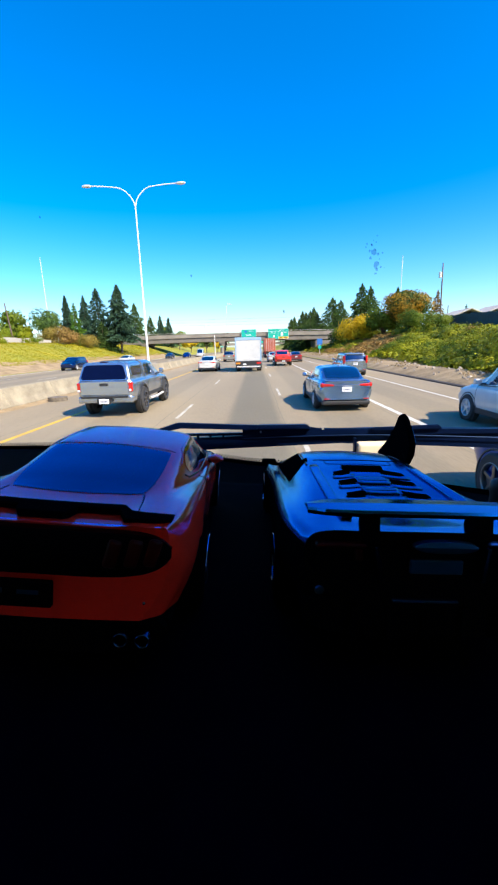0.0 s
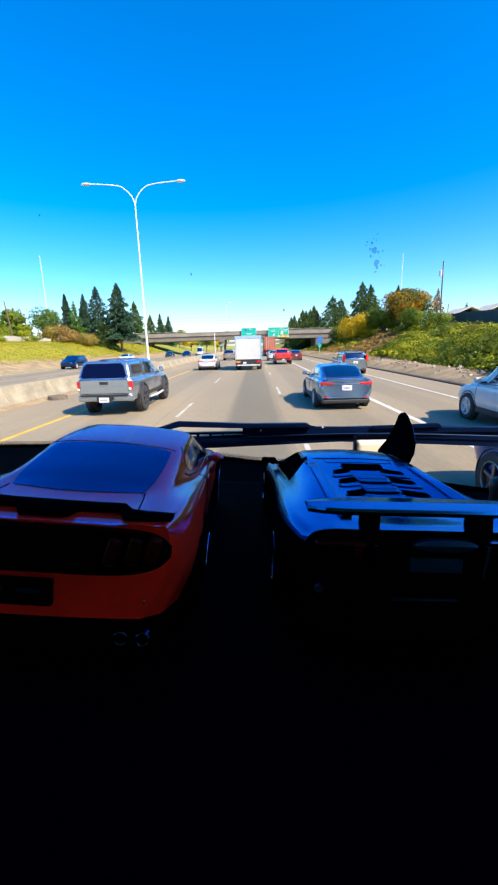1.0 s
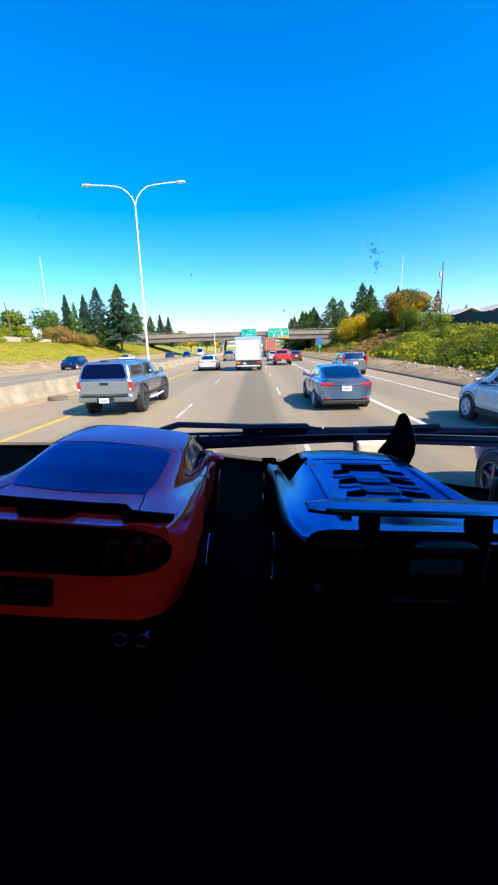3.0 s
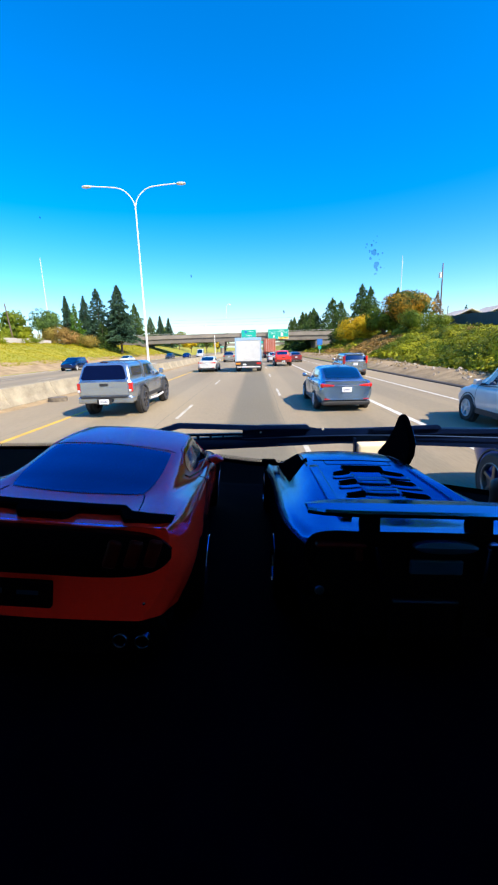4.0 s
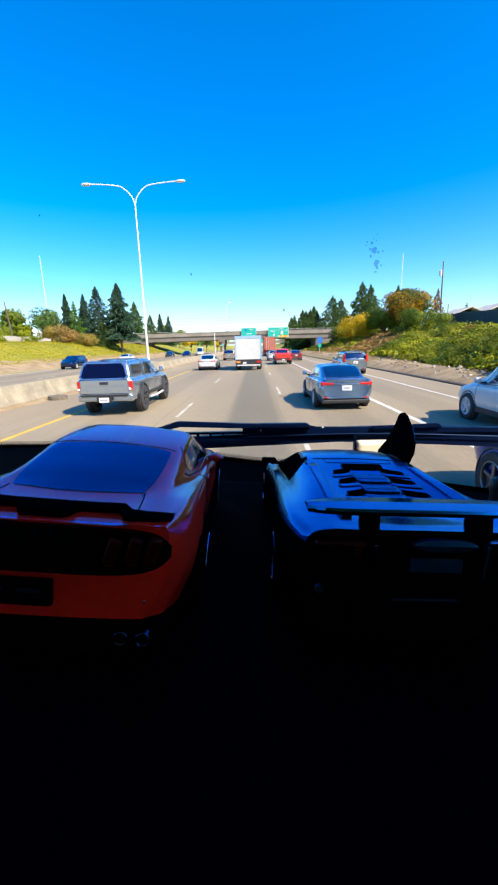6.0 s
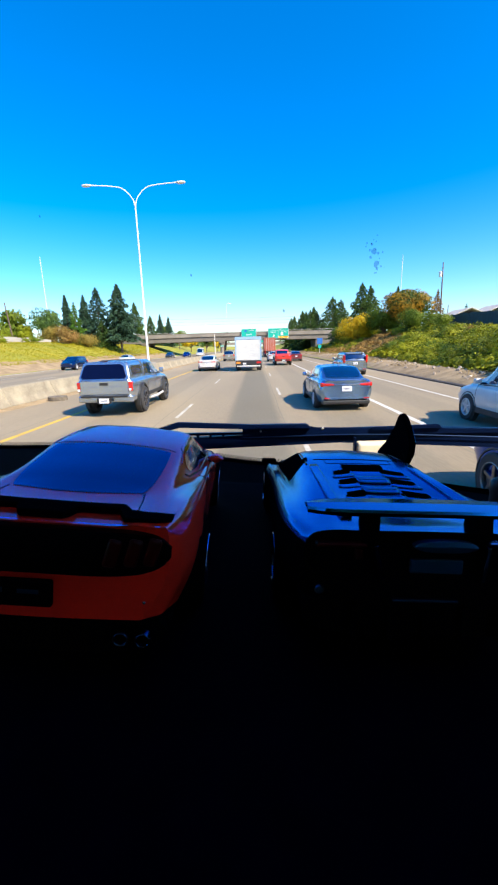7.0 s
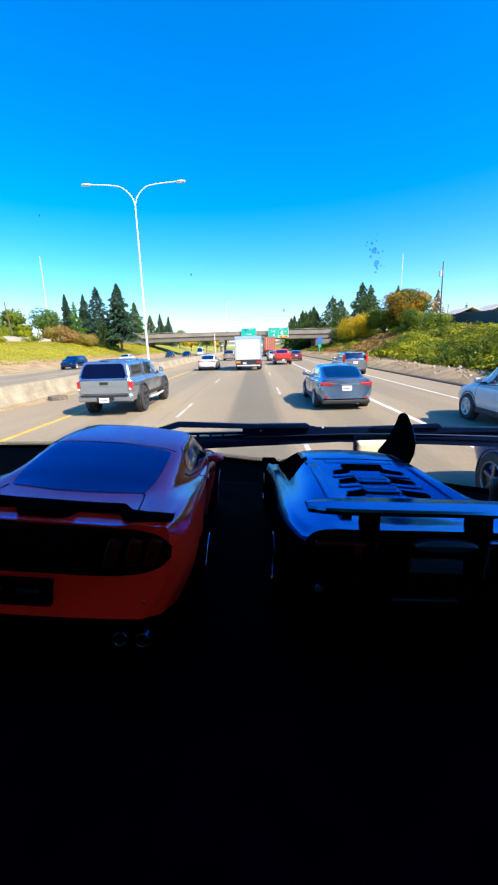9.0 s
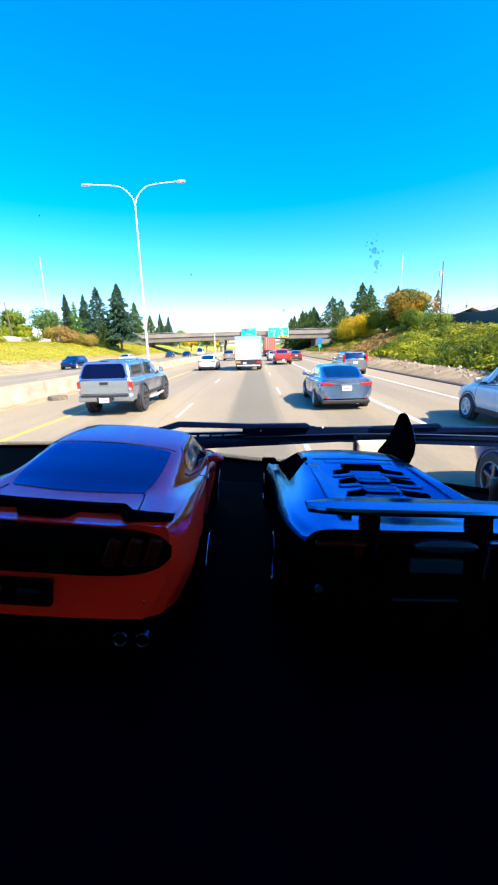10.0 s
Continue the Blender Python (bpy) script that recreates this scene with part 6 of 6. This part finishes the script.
def curved_strip(x0, x1, z_mid, z_half, y_back, bow, thick, n=28, square=5.0, slope=0.0, xr=0.95):
    """A rounded panel that follows the bowed tail: half-height fades at both ends."""
    bm = bmesh.new()
    cols = []
    xc, xh = (x0 + x1) / 2, (x1 - x0) / 2
    for k in range(n + 1):
        t = -1 + 2 * k / n
        t = math.copysign(abs(t) ** 0.8, t)
        x = xc + xh * t * 0.999
        h = z_half * max(0.05, (1 - abs(t) ** square)) ** 0.5
        y = y_back + bow * (abs(x) / xr) ** 3
        zc = z_mid + slope * abs(x)
        cols.append([bm.verts.new(p) for p in ((x, y, zc - h), (x, y - 0.004, zc), (x, y, zc + h), (x, y + thick, zc + h), (x, y + thick, zc - h))])
    for c0, c1 in zip(cols, cols[1:]):
        for k in range(5):
            bm.faces.new((c0[k], c1[k], c1[(k + 1) % 5], c0[(k + 1) % 5]))
    bm.faces.new(cols[0])
    bm.faces.new(cols[-1][::-1])
    return bm


def toy_coupe():
    ob = thing("toy_coupe", pose(-0.0902, 0.2491, EYE_Z - 0.1263, -5.35, 6.7, 2.78), "orange-red die-cast model coupe with a black spoiler on the dashboard", "model car", "model cars on the dashboard")

    def add(name, bm, m, label="", smooth=False, parent=None):
        return part(name, scaled(bm, TOY), m, parent or ob, label, smooth)
    hull = Hull((-2.425, -2.39, -2.33, -2.2, -1.95, -1.72, -1.5, -1.25, -0.8, -0.35, 0.0, 0.14, 0.26, 0.45, 0.9, 1.35, 1.8, 2.15, 2.33, 2.40),
                [(-2.425, 0.64, 0.41), (-2.33, 0.76, 0.39), (-2.0, 0.84, 0.33), (-1.2, 0.90, 0.26), (0.0, 0.91, 0.23), (1.5, 0.91, 0.22), (2.15, 0.80, 0.28), (2.40, 0.55, 0.40)],
                [(-2.425, 0.80, 0.78), (-2.39, 0.85, 0.79), (-2.33, 0.895, 0.80), (-2.2, 0.928, 0.80), (-1.95, 0.952, 0.80), (-1.5, 0.965, 0.78), (-0.8, 0.955, 0.74), (0.1, 0.945, 0.72), (1.4, 0.965, 0.70), (2.0, 0.93, 0.62), (2.40, 0.62, 0.52)],
                [(-2.425, 0.78, 1.025), (-2.3, 0.81, 1.042), (-2.09, 0.84, 1.04), (-1.8, 0.868, 1.028), (-1.33, 0.892, 0.995), (-0.8, 0.905, 0.955), (0.1, 0.90, 0.925), (0.9, 0.90, 0.905), (1.5, 0.89, 0.885), (2.0, 0.84, 0.80), (2.40, 0.55, 0.64)],
                [(-2.425, 0.70, 1.046), (-2.33, 0.73, 1.060), (-1.95, 0.72, 1.064), (-1.7, 0.715, 1.064), (-1.25, 0.75, 1.035), (-0.8, 0.80, 1.0), (-0.35, 0.835, 0.975), (0.5, 0.85, 0.96), (1.35, 0.81, 0.925), (2.0, 0.70, 0.84), (2.40, 0.45, 0.66)],
                [(-2.425, 0.44, 1.056), (-2.33, 0.46, 1.070), (-1.95, 0.49, 1.080), (-1.72, 0.525, 1.100), (-1.5, 0.545, 1.142), (-1.25, 0.565, 1.188), (-0.8, 0.598, 1.265), (-0.35, 0.612, 1.302), (0.14, 0.606, 1.324), (0.26, 0.604, 1.312), (0.45, 0.60, 1.262), (0.9, 0.63, 1.12), (1.35, 0.62, 0.985), (2.0, 0.46, 0.86), (2.40, 0.30, 0.67)],
                [(-2.425, 0, 1.060), (-2.33, 0, 1.074), (-1.95, 0, 1.090), (-1.72, 0, 1.132), (-1.5, 0, 1.180), (-1.25, 0, 1.226), (-0.8, 0, 1.302), (-0.35, 0, 1.341), (0.0, 0, 1.366), (0.14, 0, 1.371), (0.26, 0, 1.358), (0.45, 0, 1.312), (0.9, 0, 1.17), (1.35, 0, 1.005), (2.0, 0, 0.875), (2.40, 0, 0.68)], 0.17)
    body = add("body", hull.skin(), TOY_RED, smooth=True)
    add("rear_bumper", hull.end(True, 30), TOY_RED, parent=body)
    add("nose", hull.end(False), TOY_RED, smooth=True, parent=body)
    add("floor_pan", box(-0.82, 0.82, -2.2, 2.1, 0.24, 0.34, 0.02), TOY_BLACK)
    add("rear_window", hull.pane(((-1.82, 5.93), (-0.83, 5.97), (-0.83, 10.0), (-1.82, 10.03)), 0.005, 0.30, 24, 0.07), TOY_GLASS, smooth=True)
    add("roof_seam", hull.seam([(-0.82, 5.98), (-0.80, 7.0), (-0.80, 9.0), (-0.82, 10.02)], 0.007, -0.002), TOY_BLACK)
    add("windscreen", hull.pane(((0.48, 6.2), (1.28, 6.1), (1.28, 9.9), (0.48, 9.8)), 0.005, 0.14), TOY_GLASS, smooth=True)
    for o in (0, 1):
        def col(j):
            return 16 - j if o else j
        win = add("side_window", hull.pane(((-0.98, col(4.42)), (0.85, col(4.18)), (0.42, col(5.80)), (-0.62, col(5.85))), 0.005, 0.42, 18), TOY_SIDE_GLASS, smooth=True)
        add("window_trim", hull.seam([(-1.00, col(4.55)), (-0.90, col(4.30)), (-0.4, col(4.14)), (0.88, col(4.12))], 0.011), TOY_GLOSS_BLACK, parent=win)
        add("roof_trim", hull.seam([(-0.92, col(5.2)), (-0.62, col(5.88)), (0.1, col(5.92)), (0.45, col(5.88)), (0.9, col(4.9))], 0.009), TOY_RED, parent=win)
        add("boot_seam", hull.seam([(-1.80, col(6.0)), (-1.95, col(5.72)), (-2.2, col(5.45)), (-2.38, col(5.4))], 0.006, -0.002), TOY_BLACK)
        add("door_seam", hull.seam([(-0.55, col(4.0)), (-0.55, col(3.0)), (-0.60, col(2.0)), (-0.52, col(0.6))], 0.006), TOY_BLACK)
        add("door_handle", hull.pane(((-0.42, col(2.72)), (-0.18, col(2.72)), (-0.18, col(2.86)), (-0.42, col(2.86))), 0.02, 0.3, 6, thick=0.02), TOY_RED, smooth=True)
    # tail panel with three upright lamps on each side
    panel = add("tail_panel", curved_strip(-0.815, 0.815, 0.882, 0.146, -2.448, 0.17, 0.10, 40, 7.0, -0.012), TOY_GLOSS_BLACK)
    for sx in (-1, 1):
        for k, x in enumerate((0.46, 0.585, 0.70)):
            y = -2.446 + 0.17 * (x / 0.95) ** 3
            b = box(-0.044, 0.044, -0.022, 0.02, -0.095, 0.095, 0.026, 3, Matrix.Translation((sx * x, y, 0.885)) @ Matrix.Rotation(radians(sx * 14), 4, "Y") @ Matrix.Rotation(radians(sx * 14), 4, "Z"))
            add("tail_lamp", b, DARK_RED_LENS, "smoked red tail lamp", True, panel)
    add("badge", lathe([(-2.458, 0.05), (-2.440, 0.055)], "Y", 18, (0, 0, 0.88)), TOY_BLACK, parent=panel)
    # spoiler: a blade raised clear of the boot lid on three feet, stepping down to thin tips
    bl = []
    for t in np.linspace(-1, 1, 61):
        x = 0.80 * t
        q = abs(x)
        step = min(1, max(0, (q - 0.45) / 0.06))
        reach = max(min(1, max(0, (0.19 - q) / 0.04)), step)
        z = 1.120 - 0.026 * step - 0.020 * max(0, (q - 0.5) / 0.3) ** 1.5
        y = -2.27 - 0.12 * reach + 0.17 * (q / 0.95) ** 3
        ch = 0.14 + 0.12 * reach - 0.05 * step - 0.04 * max(0, (q - 0.5) / 0.3)
        low = (0.044 + 0.004 * reach - 0.008 * step) * (1 - 0.8 * (q / 0.8) ** 5)
        bl.append([(x, y + 0.01, z - low), (x, y - 0.004, z - 0.006), (x, y, z + 0.006), (x, y + ch * 0.5, z + 0.004), (x, y + ch, z - 0.012), (x, y + ch, z - 0.020), (x, y + ch * 0.5, z - low), (x, y + 0.01, z - low)])
    sp = add("spoiler", grid_mesh(bl), TOY_BLACK, "gloss black rear spoiler", False)
    for x in (-0.66, 0.66):
        add("foot", box(x - 0.13, x + 0.13, -2.27, -2.19, 1.03, 1.075, 0.01), TOY_GLOSS_BLACK, parent=sp)
    # lower tail
    add("diffuser", curved_strip(-0.80, 0.80, 0.27, 0.12, -2.36, 0.17, 0.3, 24, 8.0), TOY_BLACK)
    for sx in (-1, 1):
        for x in (0.52, 0.665):
            e = lathe([(-2.20, 0.030), (-2.38, 0.038), (-2.395, 0.046), (-2.385, 0.052), (-2.15, 0.052)], "Y", 18, (sx * x, 0, 0.27))
            add("exhaust_tip", e, TOY_DARK_METAL, "dark chrome exhaust tip", True)
        add("reflector", lathe([(-2.392, 0.012), (-2.40, 0.005)], "Y", 10, (sx * 0.665, 0, 0.545)), TOY_RIM)
    pl = add("number_plate", box(-0.225, 0.105, -2.462, -2.42, 0.515, 0.69, 0.008, 1), TOY_BLACK, "black number plate")
    add("plate_bar", box(-0.10, 0.03, -2.465, -2.461, 0.605, 0.632), TOY_GREY, parent=pl)
    add("plate_bar", box(-0.215, -0.19, -2.465, -2.461, 0.605, 0.64), TOY_GREY, parent=pl)
    for sx in (-1, 1):
        mb = loft([[(0.0, -0.07, -0.05), (0.09, -0.07, 0.0), (0.0, -0.07, 0.055)], [(0.0, 0.02, -0.06), (0.115, 0.02, 0.0), (0.0, 0.02, 0.065)], [(0.0, 0.10, -0.03), (0.06, 0.10, 0.0), (0.0, 0.10, 0.04)]], 4, 4)
        bm = grid_mesh(mb, True)
        bmesh.ops.translate(bm, vec=(sx * 0.965, 0.52, 0.975), verts=bm.verts)
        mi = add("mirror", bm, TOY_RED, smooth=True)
        add("mirror_stalk", box(sx * 0.875 - 0.05, sx * 0.875 + 0.05, 0.47, 0.55, 0.925, 0.95, 0.01, 1), TOY_BLACK, parent=mi)
        for yy in (-1.34, 1.42):
            arch(ob, sx * 0.955, yy, 0.37, TOY, sx, TOY_BLACK)
            wheel(ob, sx * 0.88, yy, 0.37, 0.27, TOY, TOY_RIM, 7, sx, TOY_BLACK)


def toy_supercar():
    ob = thing("toy_supercar", pose(0.0604, 0.2531, EYE_Z - 0.1363, -6.0, 2.7, 0.5), "metallic blue die-cast model supercar, one door raised, on the dashboard", "model car", "model cars on the dashboard")

    def add(name, bm, m, label="", smooth=False, parent=None):
        return part(name, scaled(bm, TOY), m, parent or ob, label, smooth)
    hull = Hull((-2.24, -2.2, -2.1, -1.85, -1.5, -1.15, -0.8, -0.45, 0.0, 0.4, 0.85, 1.35, 1.85, 2.15, 2.30),
                [(-2.24, 0.74, 0.52), (-2.1, 0.80, 0.42), (-1.5, 0.88, 0.27), (-0.8, 0.90, 0.21), (0.5, 0.91, 0.18), (1.6, 0.90, 0.18), (2.30, 0.60, 0.26)],
                [(-2.24, 0.845, 0.76), (-2.1, 0.925, 0.75), (-1.85, 0.985, 0.74), (-1.4, 1.01, 0.72), (-0.8, 0.98, 0.68), (0.2, 0.955, 0.64), (1.35, 0.99, 0.62), (1.9, 0.93, 0.52), (2.30, 0.66, 0.38)],
                [(-2.24, 0.845, 0.885), (-2.1, 0.885, 0.905), (-1.85, 0.925, 0.915), (-1.4, 0.95, 0.905), (-0.8, 0.94, 0.872), (-0.2, 0.93, 0.83), (0.5, 0.93, 0.785), (1.35, 0.95, 0.745), (1.9, 0.86, 0.635), (2.30, 0.58, 0.43)],
                [(-2.24, 0.785, 0.955), (-2.1, 0.79, 0.955), (-1.85, 0.80, 0.95), (-1.4, 0.82, 0.94), (-0.8, 0.835, 0.905), (-0.2, 0.85, 0.86), (0.5, 0.85, 0.82), (1.35, 0.83, 0.755), (1.9, 0.74, 0.65), (2.30, 0.48, 0.435)],
                [(-2.24, 0.50, 0.980), (-2.1, 0.53, 0.980), (-1.85, 0.565, 0.990), (-1.5, 0.575, 1.020), (-1.15, 0.575, 1.045), (-0.8, 0.572, 1.062), (-0.45, 0.570, 1.083), (0.0, 0.570, 1.102), (0.4, 0.562, 1.086), (0.85, 0.57, 0.985), (1.35, 0.58, 0.82), (1.85, 0.48, 0.68), (2.30, 0.32, 0.44)],
                [(-2.24, 0, 0.985), (-2.1, 0, 0.980), (-1.85, 0, 0.955), (-1.5, 0, 0.955), (-1.15, 0, 0.995), (-0.8, 0, 1.040), (-0.45, 0, 1.085), (0.0, 0, 1.128), (0.4, 0, 1.122), (0.85, 0, 1.03), (1.35, 0, 0.85), (1.85, 0, 0.69), (2.30, 0, 0.445)], 0.04)
    body = add("body", hull.skin(), TOY_BLUE, smooth=True)
    add("nose", hull.end(False), TOY_BLUE, smooth=True, parent=body)
    add("floor_pan", box(-0.82, 0.82, -2.1, 2.0, 0.20, 0.30, 0.02), TOY_BLACK)
    add("windscreen", hull.pane(((0.42, 6.2), (1.30, 6.1), (1.30, 9.9), (0.42, 9.8)), 0.005, 0.14), TOY_GLASS, smooth=True)
    for o in (0, 1):
        def col(j):
            return 16 - j if o else j
        add("side_window", hull.pane(((-0.40, col(4.3)), (0.85, col(4.2)), (0.42, col(5.75)), (-0.12, col(5.8))), 0.006, 0.08, 14), TOY_BLACK, smooth=True)
        add("window_trim", hull.pane(((-0.54, col(4.3)), (-0.42, col(4.3)), (-0.11, col(6.05)), (-0.21, col(6.05))), 0.014, 0.04, 10, thick=0.012), TOY_BLACK)
        add("window_trim", hull.seam([(-0.40, col(5.86)), (0.0, col(5.88)), (0.42, col(5.84)), (0.85, col(4.4))], 0.012), TOY_GLOSS_BLACK)
        add("sill_trim", hull.seam([(-0.30, col(4.12)), (0.3, col(4.10)), (0.9, col(4.1))], 0.010), TOY_GLOSS_BLACK)
        # black sheet puts the lower flank's shade into the colour
        add("flank_shade", hull.pane(((-2.238, col(0.05)), (1.9, col(0.1)), (1.7, col(2.2)), (-2.238, col(2.9))), 0.006, 0.0, 30), TOY_BLACK, "black sheet standing in for the shaded lower flank")
        # side members beside the engine cover
        add("buttress", hull.pane(((-1.98, col(5.95)), (-0.50, col(5.95)), (-0.50, col(6.30)), (-1.98, col(6.30))), 0.022, 0.02, 16, thick=0.03), TOY_BLUE, smooth=True)
        # three dark slots a side, swept back outwards, each with a raised lip behind it
        for k, y in enumerate((-0.66, -0.95, -1.28)):
            add("slot", hull.pane(((y - 0.17, col(6.76)), (y - 0.05, col(6.76)), (y + 0.08, col(7.44)), (y - 0.06, col(7.44))), 0.014, 0.35, 10), TOY_BLACK)
            add("slat", hull.pane(((y - 0.25, col(6.68)), (y - 0.18, col(6.68)), (y - 0.07, col(7.50)), (y - 0.14, col(7.50))), 0.010, 0.2, 8, thick=0.012), TOY_BLUE, smooth=True)
        add("cover_seam", hull.seam([(-0.36, col(8.0)), (-0.38, col(6.75)), (-0.22, col(6.72))], 0.004), TOY_BLACK)
    add("engine_window", hull.pane(((-0.61, 7.30), (-0.44, 7.22), (-0.44, 8.78), (-0.61, 8.70)), 0.012, 0.15, 10), TOY_BLACK)
    for y, d in ((-0.92, 0.09), (-1.19, 0.075), (-1.42, 0.075)):
        pane = add("engine_pane", hull.pane(((y - d, 7.48), (y + d, 7.42), (y + d, 8.58), (y - d, 8.52)), 0.016, 0.1, 8, thick=0.012), TOY_BLUE, smooth=True)
        add("pane_line", hull.pane(((y - 0.012, 7.5), (y + 0.012, 7.5), (y + 0.012, 8.5), (y - 0.012, 8.5)), 0.020, 0.0, 6), TOY_DARK_METAL, parent=pane)
    add("roof_seam", hull.seam([(-0.22, 6.3), (-0.20, 8.0), (-0.22, 9.7)], 0.006), TOY_BLACK)
    # wing on two supports, its ends swept forwards and thinned
    wl_ = []
    for t in np.linspace(-1, 1, 33):
        x = 0.02 + 0.845 * t
        z = 1.120 - 0.030 * abs(t) ** 6
        y0, y1 = -2.27 + 0.16 * abs(t) ** 7, -1.93 - 0.03 * abs(t) ** 3
        wl_.append([(x, y0, z - 0.026), (x, y0 - 0.006, z - 0.004), (x, y0, z + 0.016), (x, (y0 + y1) / 2, z + 0.020), (x, y1, z + 0.002), (x, y1, z - 0.010), (x, (y0 + y1) / 2, z - 0.012), (x, y0, z - 0.026)])
    wing = add("rear_wing", grid_mesh(wl_), TOY_BLUE, smooth=False)
    # black strip paints the unlit rear edge of the wing
    lip = [[(x, y - 0.012, z), (x, y - 0.012, z + 0.022), (x, y + 0.006, z + 0.022), (x, y + 0.006, z), (x, y - 0.012, z)] for (x, y, z) in [r[0] for r in wl_]]
    add("wing_shade_strip", grid_mesh(lip), TOY_BLACK, "black strip standing in for the wing's unlit rear edge", parent=wing)
    for sx in (-0.395, 0.37):
        add("wing_support", prism([(-2.22, 1.10), (-2.06, 1.10), (-2.02, 0.95), (-2.24, 0.93)], sx - 0.045, sx + 0.045, "X"), TOY_BLACK, parent=wing)
    # tail: black face with a grille, a silver plate under its hood, upright fins, lamps and exhaust
    tail = add("tail_face", hull.end(True), TOY_BLACK, "black tail panel under the deck")
    add("tail_grille", curved_strip(-0.80, 0.80, 0.70, 0.20, -2.290, 0.10, 0.06, 30, 9.0), TOY_BLACK, parent=tail)
    add("diffuser", curved_strip(-0.84, 0.84, 0.36, 0.14, -2.24, 0.10, 0.3, 24, 9.0), TOY_BLACK)
    for k in range(5):
        x = -0.5 + 0.25 * k
        add("diffuser_fin", prism([(-2.30, 0.22), (-2.0, 0.22), (-2.0, 0.46), (-2.27, 0.46)], x - 0.012, x + 0.012, "X"), TOY_BLACK)
    add("diffuser_bar", box(-0.26, 0.18, -2.32, -2.28, 0.518, 0.534, 0.004, 1), TOY_GREY)
    add("number_plate", box(-0.165, 0.185, -2.325, -2.295, 0.723, 0.822, 0.008, 1), TOY_GREY, "blank silver number plate")
    add("plate_hood", curved_strip(-0.15, 0.265, 0.914, 0.040, -2.335, 0.0, 0.05, 20, 2.6), TOY_GREY)
    # small metal block added for a blue highlight
    add("highlight_block", box(0.335, 0.46, -2.33, -2.28, 0.915, 0.955, 0.015), TOY_DARK_METAL)
    for sx, lean in ((-0.382, 14), (0.318, -6)):
        add("tail_fin", box(-0.012, 0.012, -2.36, -2.26, -0.12, 0.12, 0.004, 1, Matrix.Translation((sx, 0, 0.805)) @ Matrix.Rotation(radians(-lean), 4, "Y")), TOY_DARK_METAL)
    for sx in (-1, 1):
        b = merge(box(sx * 0.62 - 0.17, sx * 0.62 + 0.17, -2.31, -2.24, 0.885, 0.915, 0.01, 1), box(sx * 0.50 - 0.03, sx * 0.50 + 0.03, -2.31, -2.24, 0.80, 0.885, 0.01, 1))
        add("tail_lamp", b, DARK_RED_LENS)
        add("reflector", lathe([(-2.30, 0.028), (-2.285, 0.034)], "Y", 12, (sx * 0.752, 0, 0.58)), TOY_GREY)
        for yy in (-1.30, 1.38):
            arch(ob, sx * 0.965, yy, 0.355, TOY, sx, TOY_BLACK)
            wheel(ob, sx * 0.865, yy, 0.355, 0.28, TOY, TOY_DARK_METAL, 5, sx, TOY_BLACK)
    add("exhaust", lathe([(-2.33, 0.06), (-2.34, 0.075), (-2.2, 0.08)], "Y", 16, (0.03, 0, 0.43)), TOY_BLACK, smooth=True)
    # mirror on the closed side
    mi = add("mirror", box(-1.07, -0.86, 0.76, 0.88, 0.855, 0.925, 0.028), TOY_BLACK)
    add("mirror_stalk", box(-0.94, -0.76, 0.80, 0.86, 0.83, 0.87, 0.01, 1), TOY_BLACK, parent=mi)
    # the raised door, seen from its dark inner side
    dr = prism([(0.56, 0.92), (0.44, 1.06), (0.41, 1.24), (0.56, 1.44), (0.74, 1.60), (0.84, 1.625), (0.92, 1.58), (1.02, 1.38), (1.30, 1.15), (1.72, 0.95), (1.70, 0.86), (1.2, 0.82)], 0.90, 0.985, "X")
    bmesh.ops.bevel(dr, geom=list(dr.edges), offset=0.02, segments=2, affect="EDGES")
    door = add("raised_door", dr, TOY_BLACK, "raised scissor door, black inside")
    add("door_skin", prism([(0.60, 0.96), (0.48, 1.08), (0.46, 1.24), (0.60, 1.42), (0.80, 1.58), (0.98, 1.36), (1.28, 1.12), (1.60, 0.94)], 0.982, 1.0, "X"), TOY_BLUE, parent=door)


# ---- building it all ----
ground()
road()
median()
bridge()
traffic()
slope_shrubs()
bank_bushes()
rubble()
trees()
roadside()
cab()
windscreen()
dashboard()
wiper()
toy_coupe()
toy_supercar()
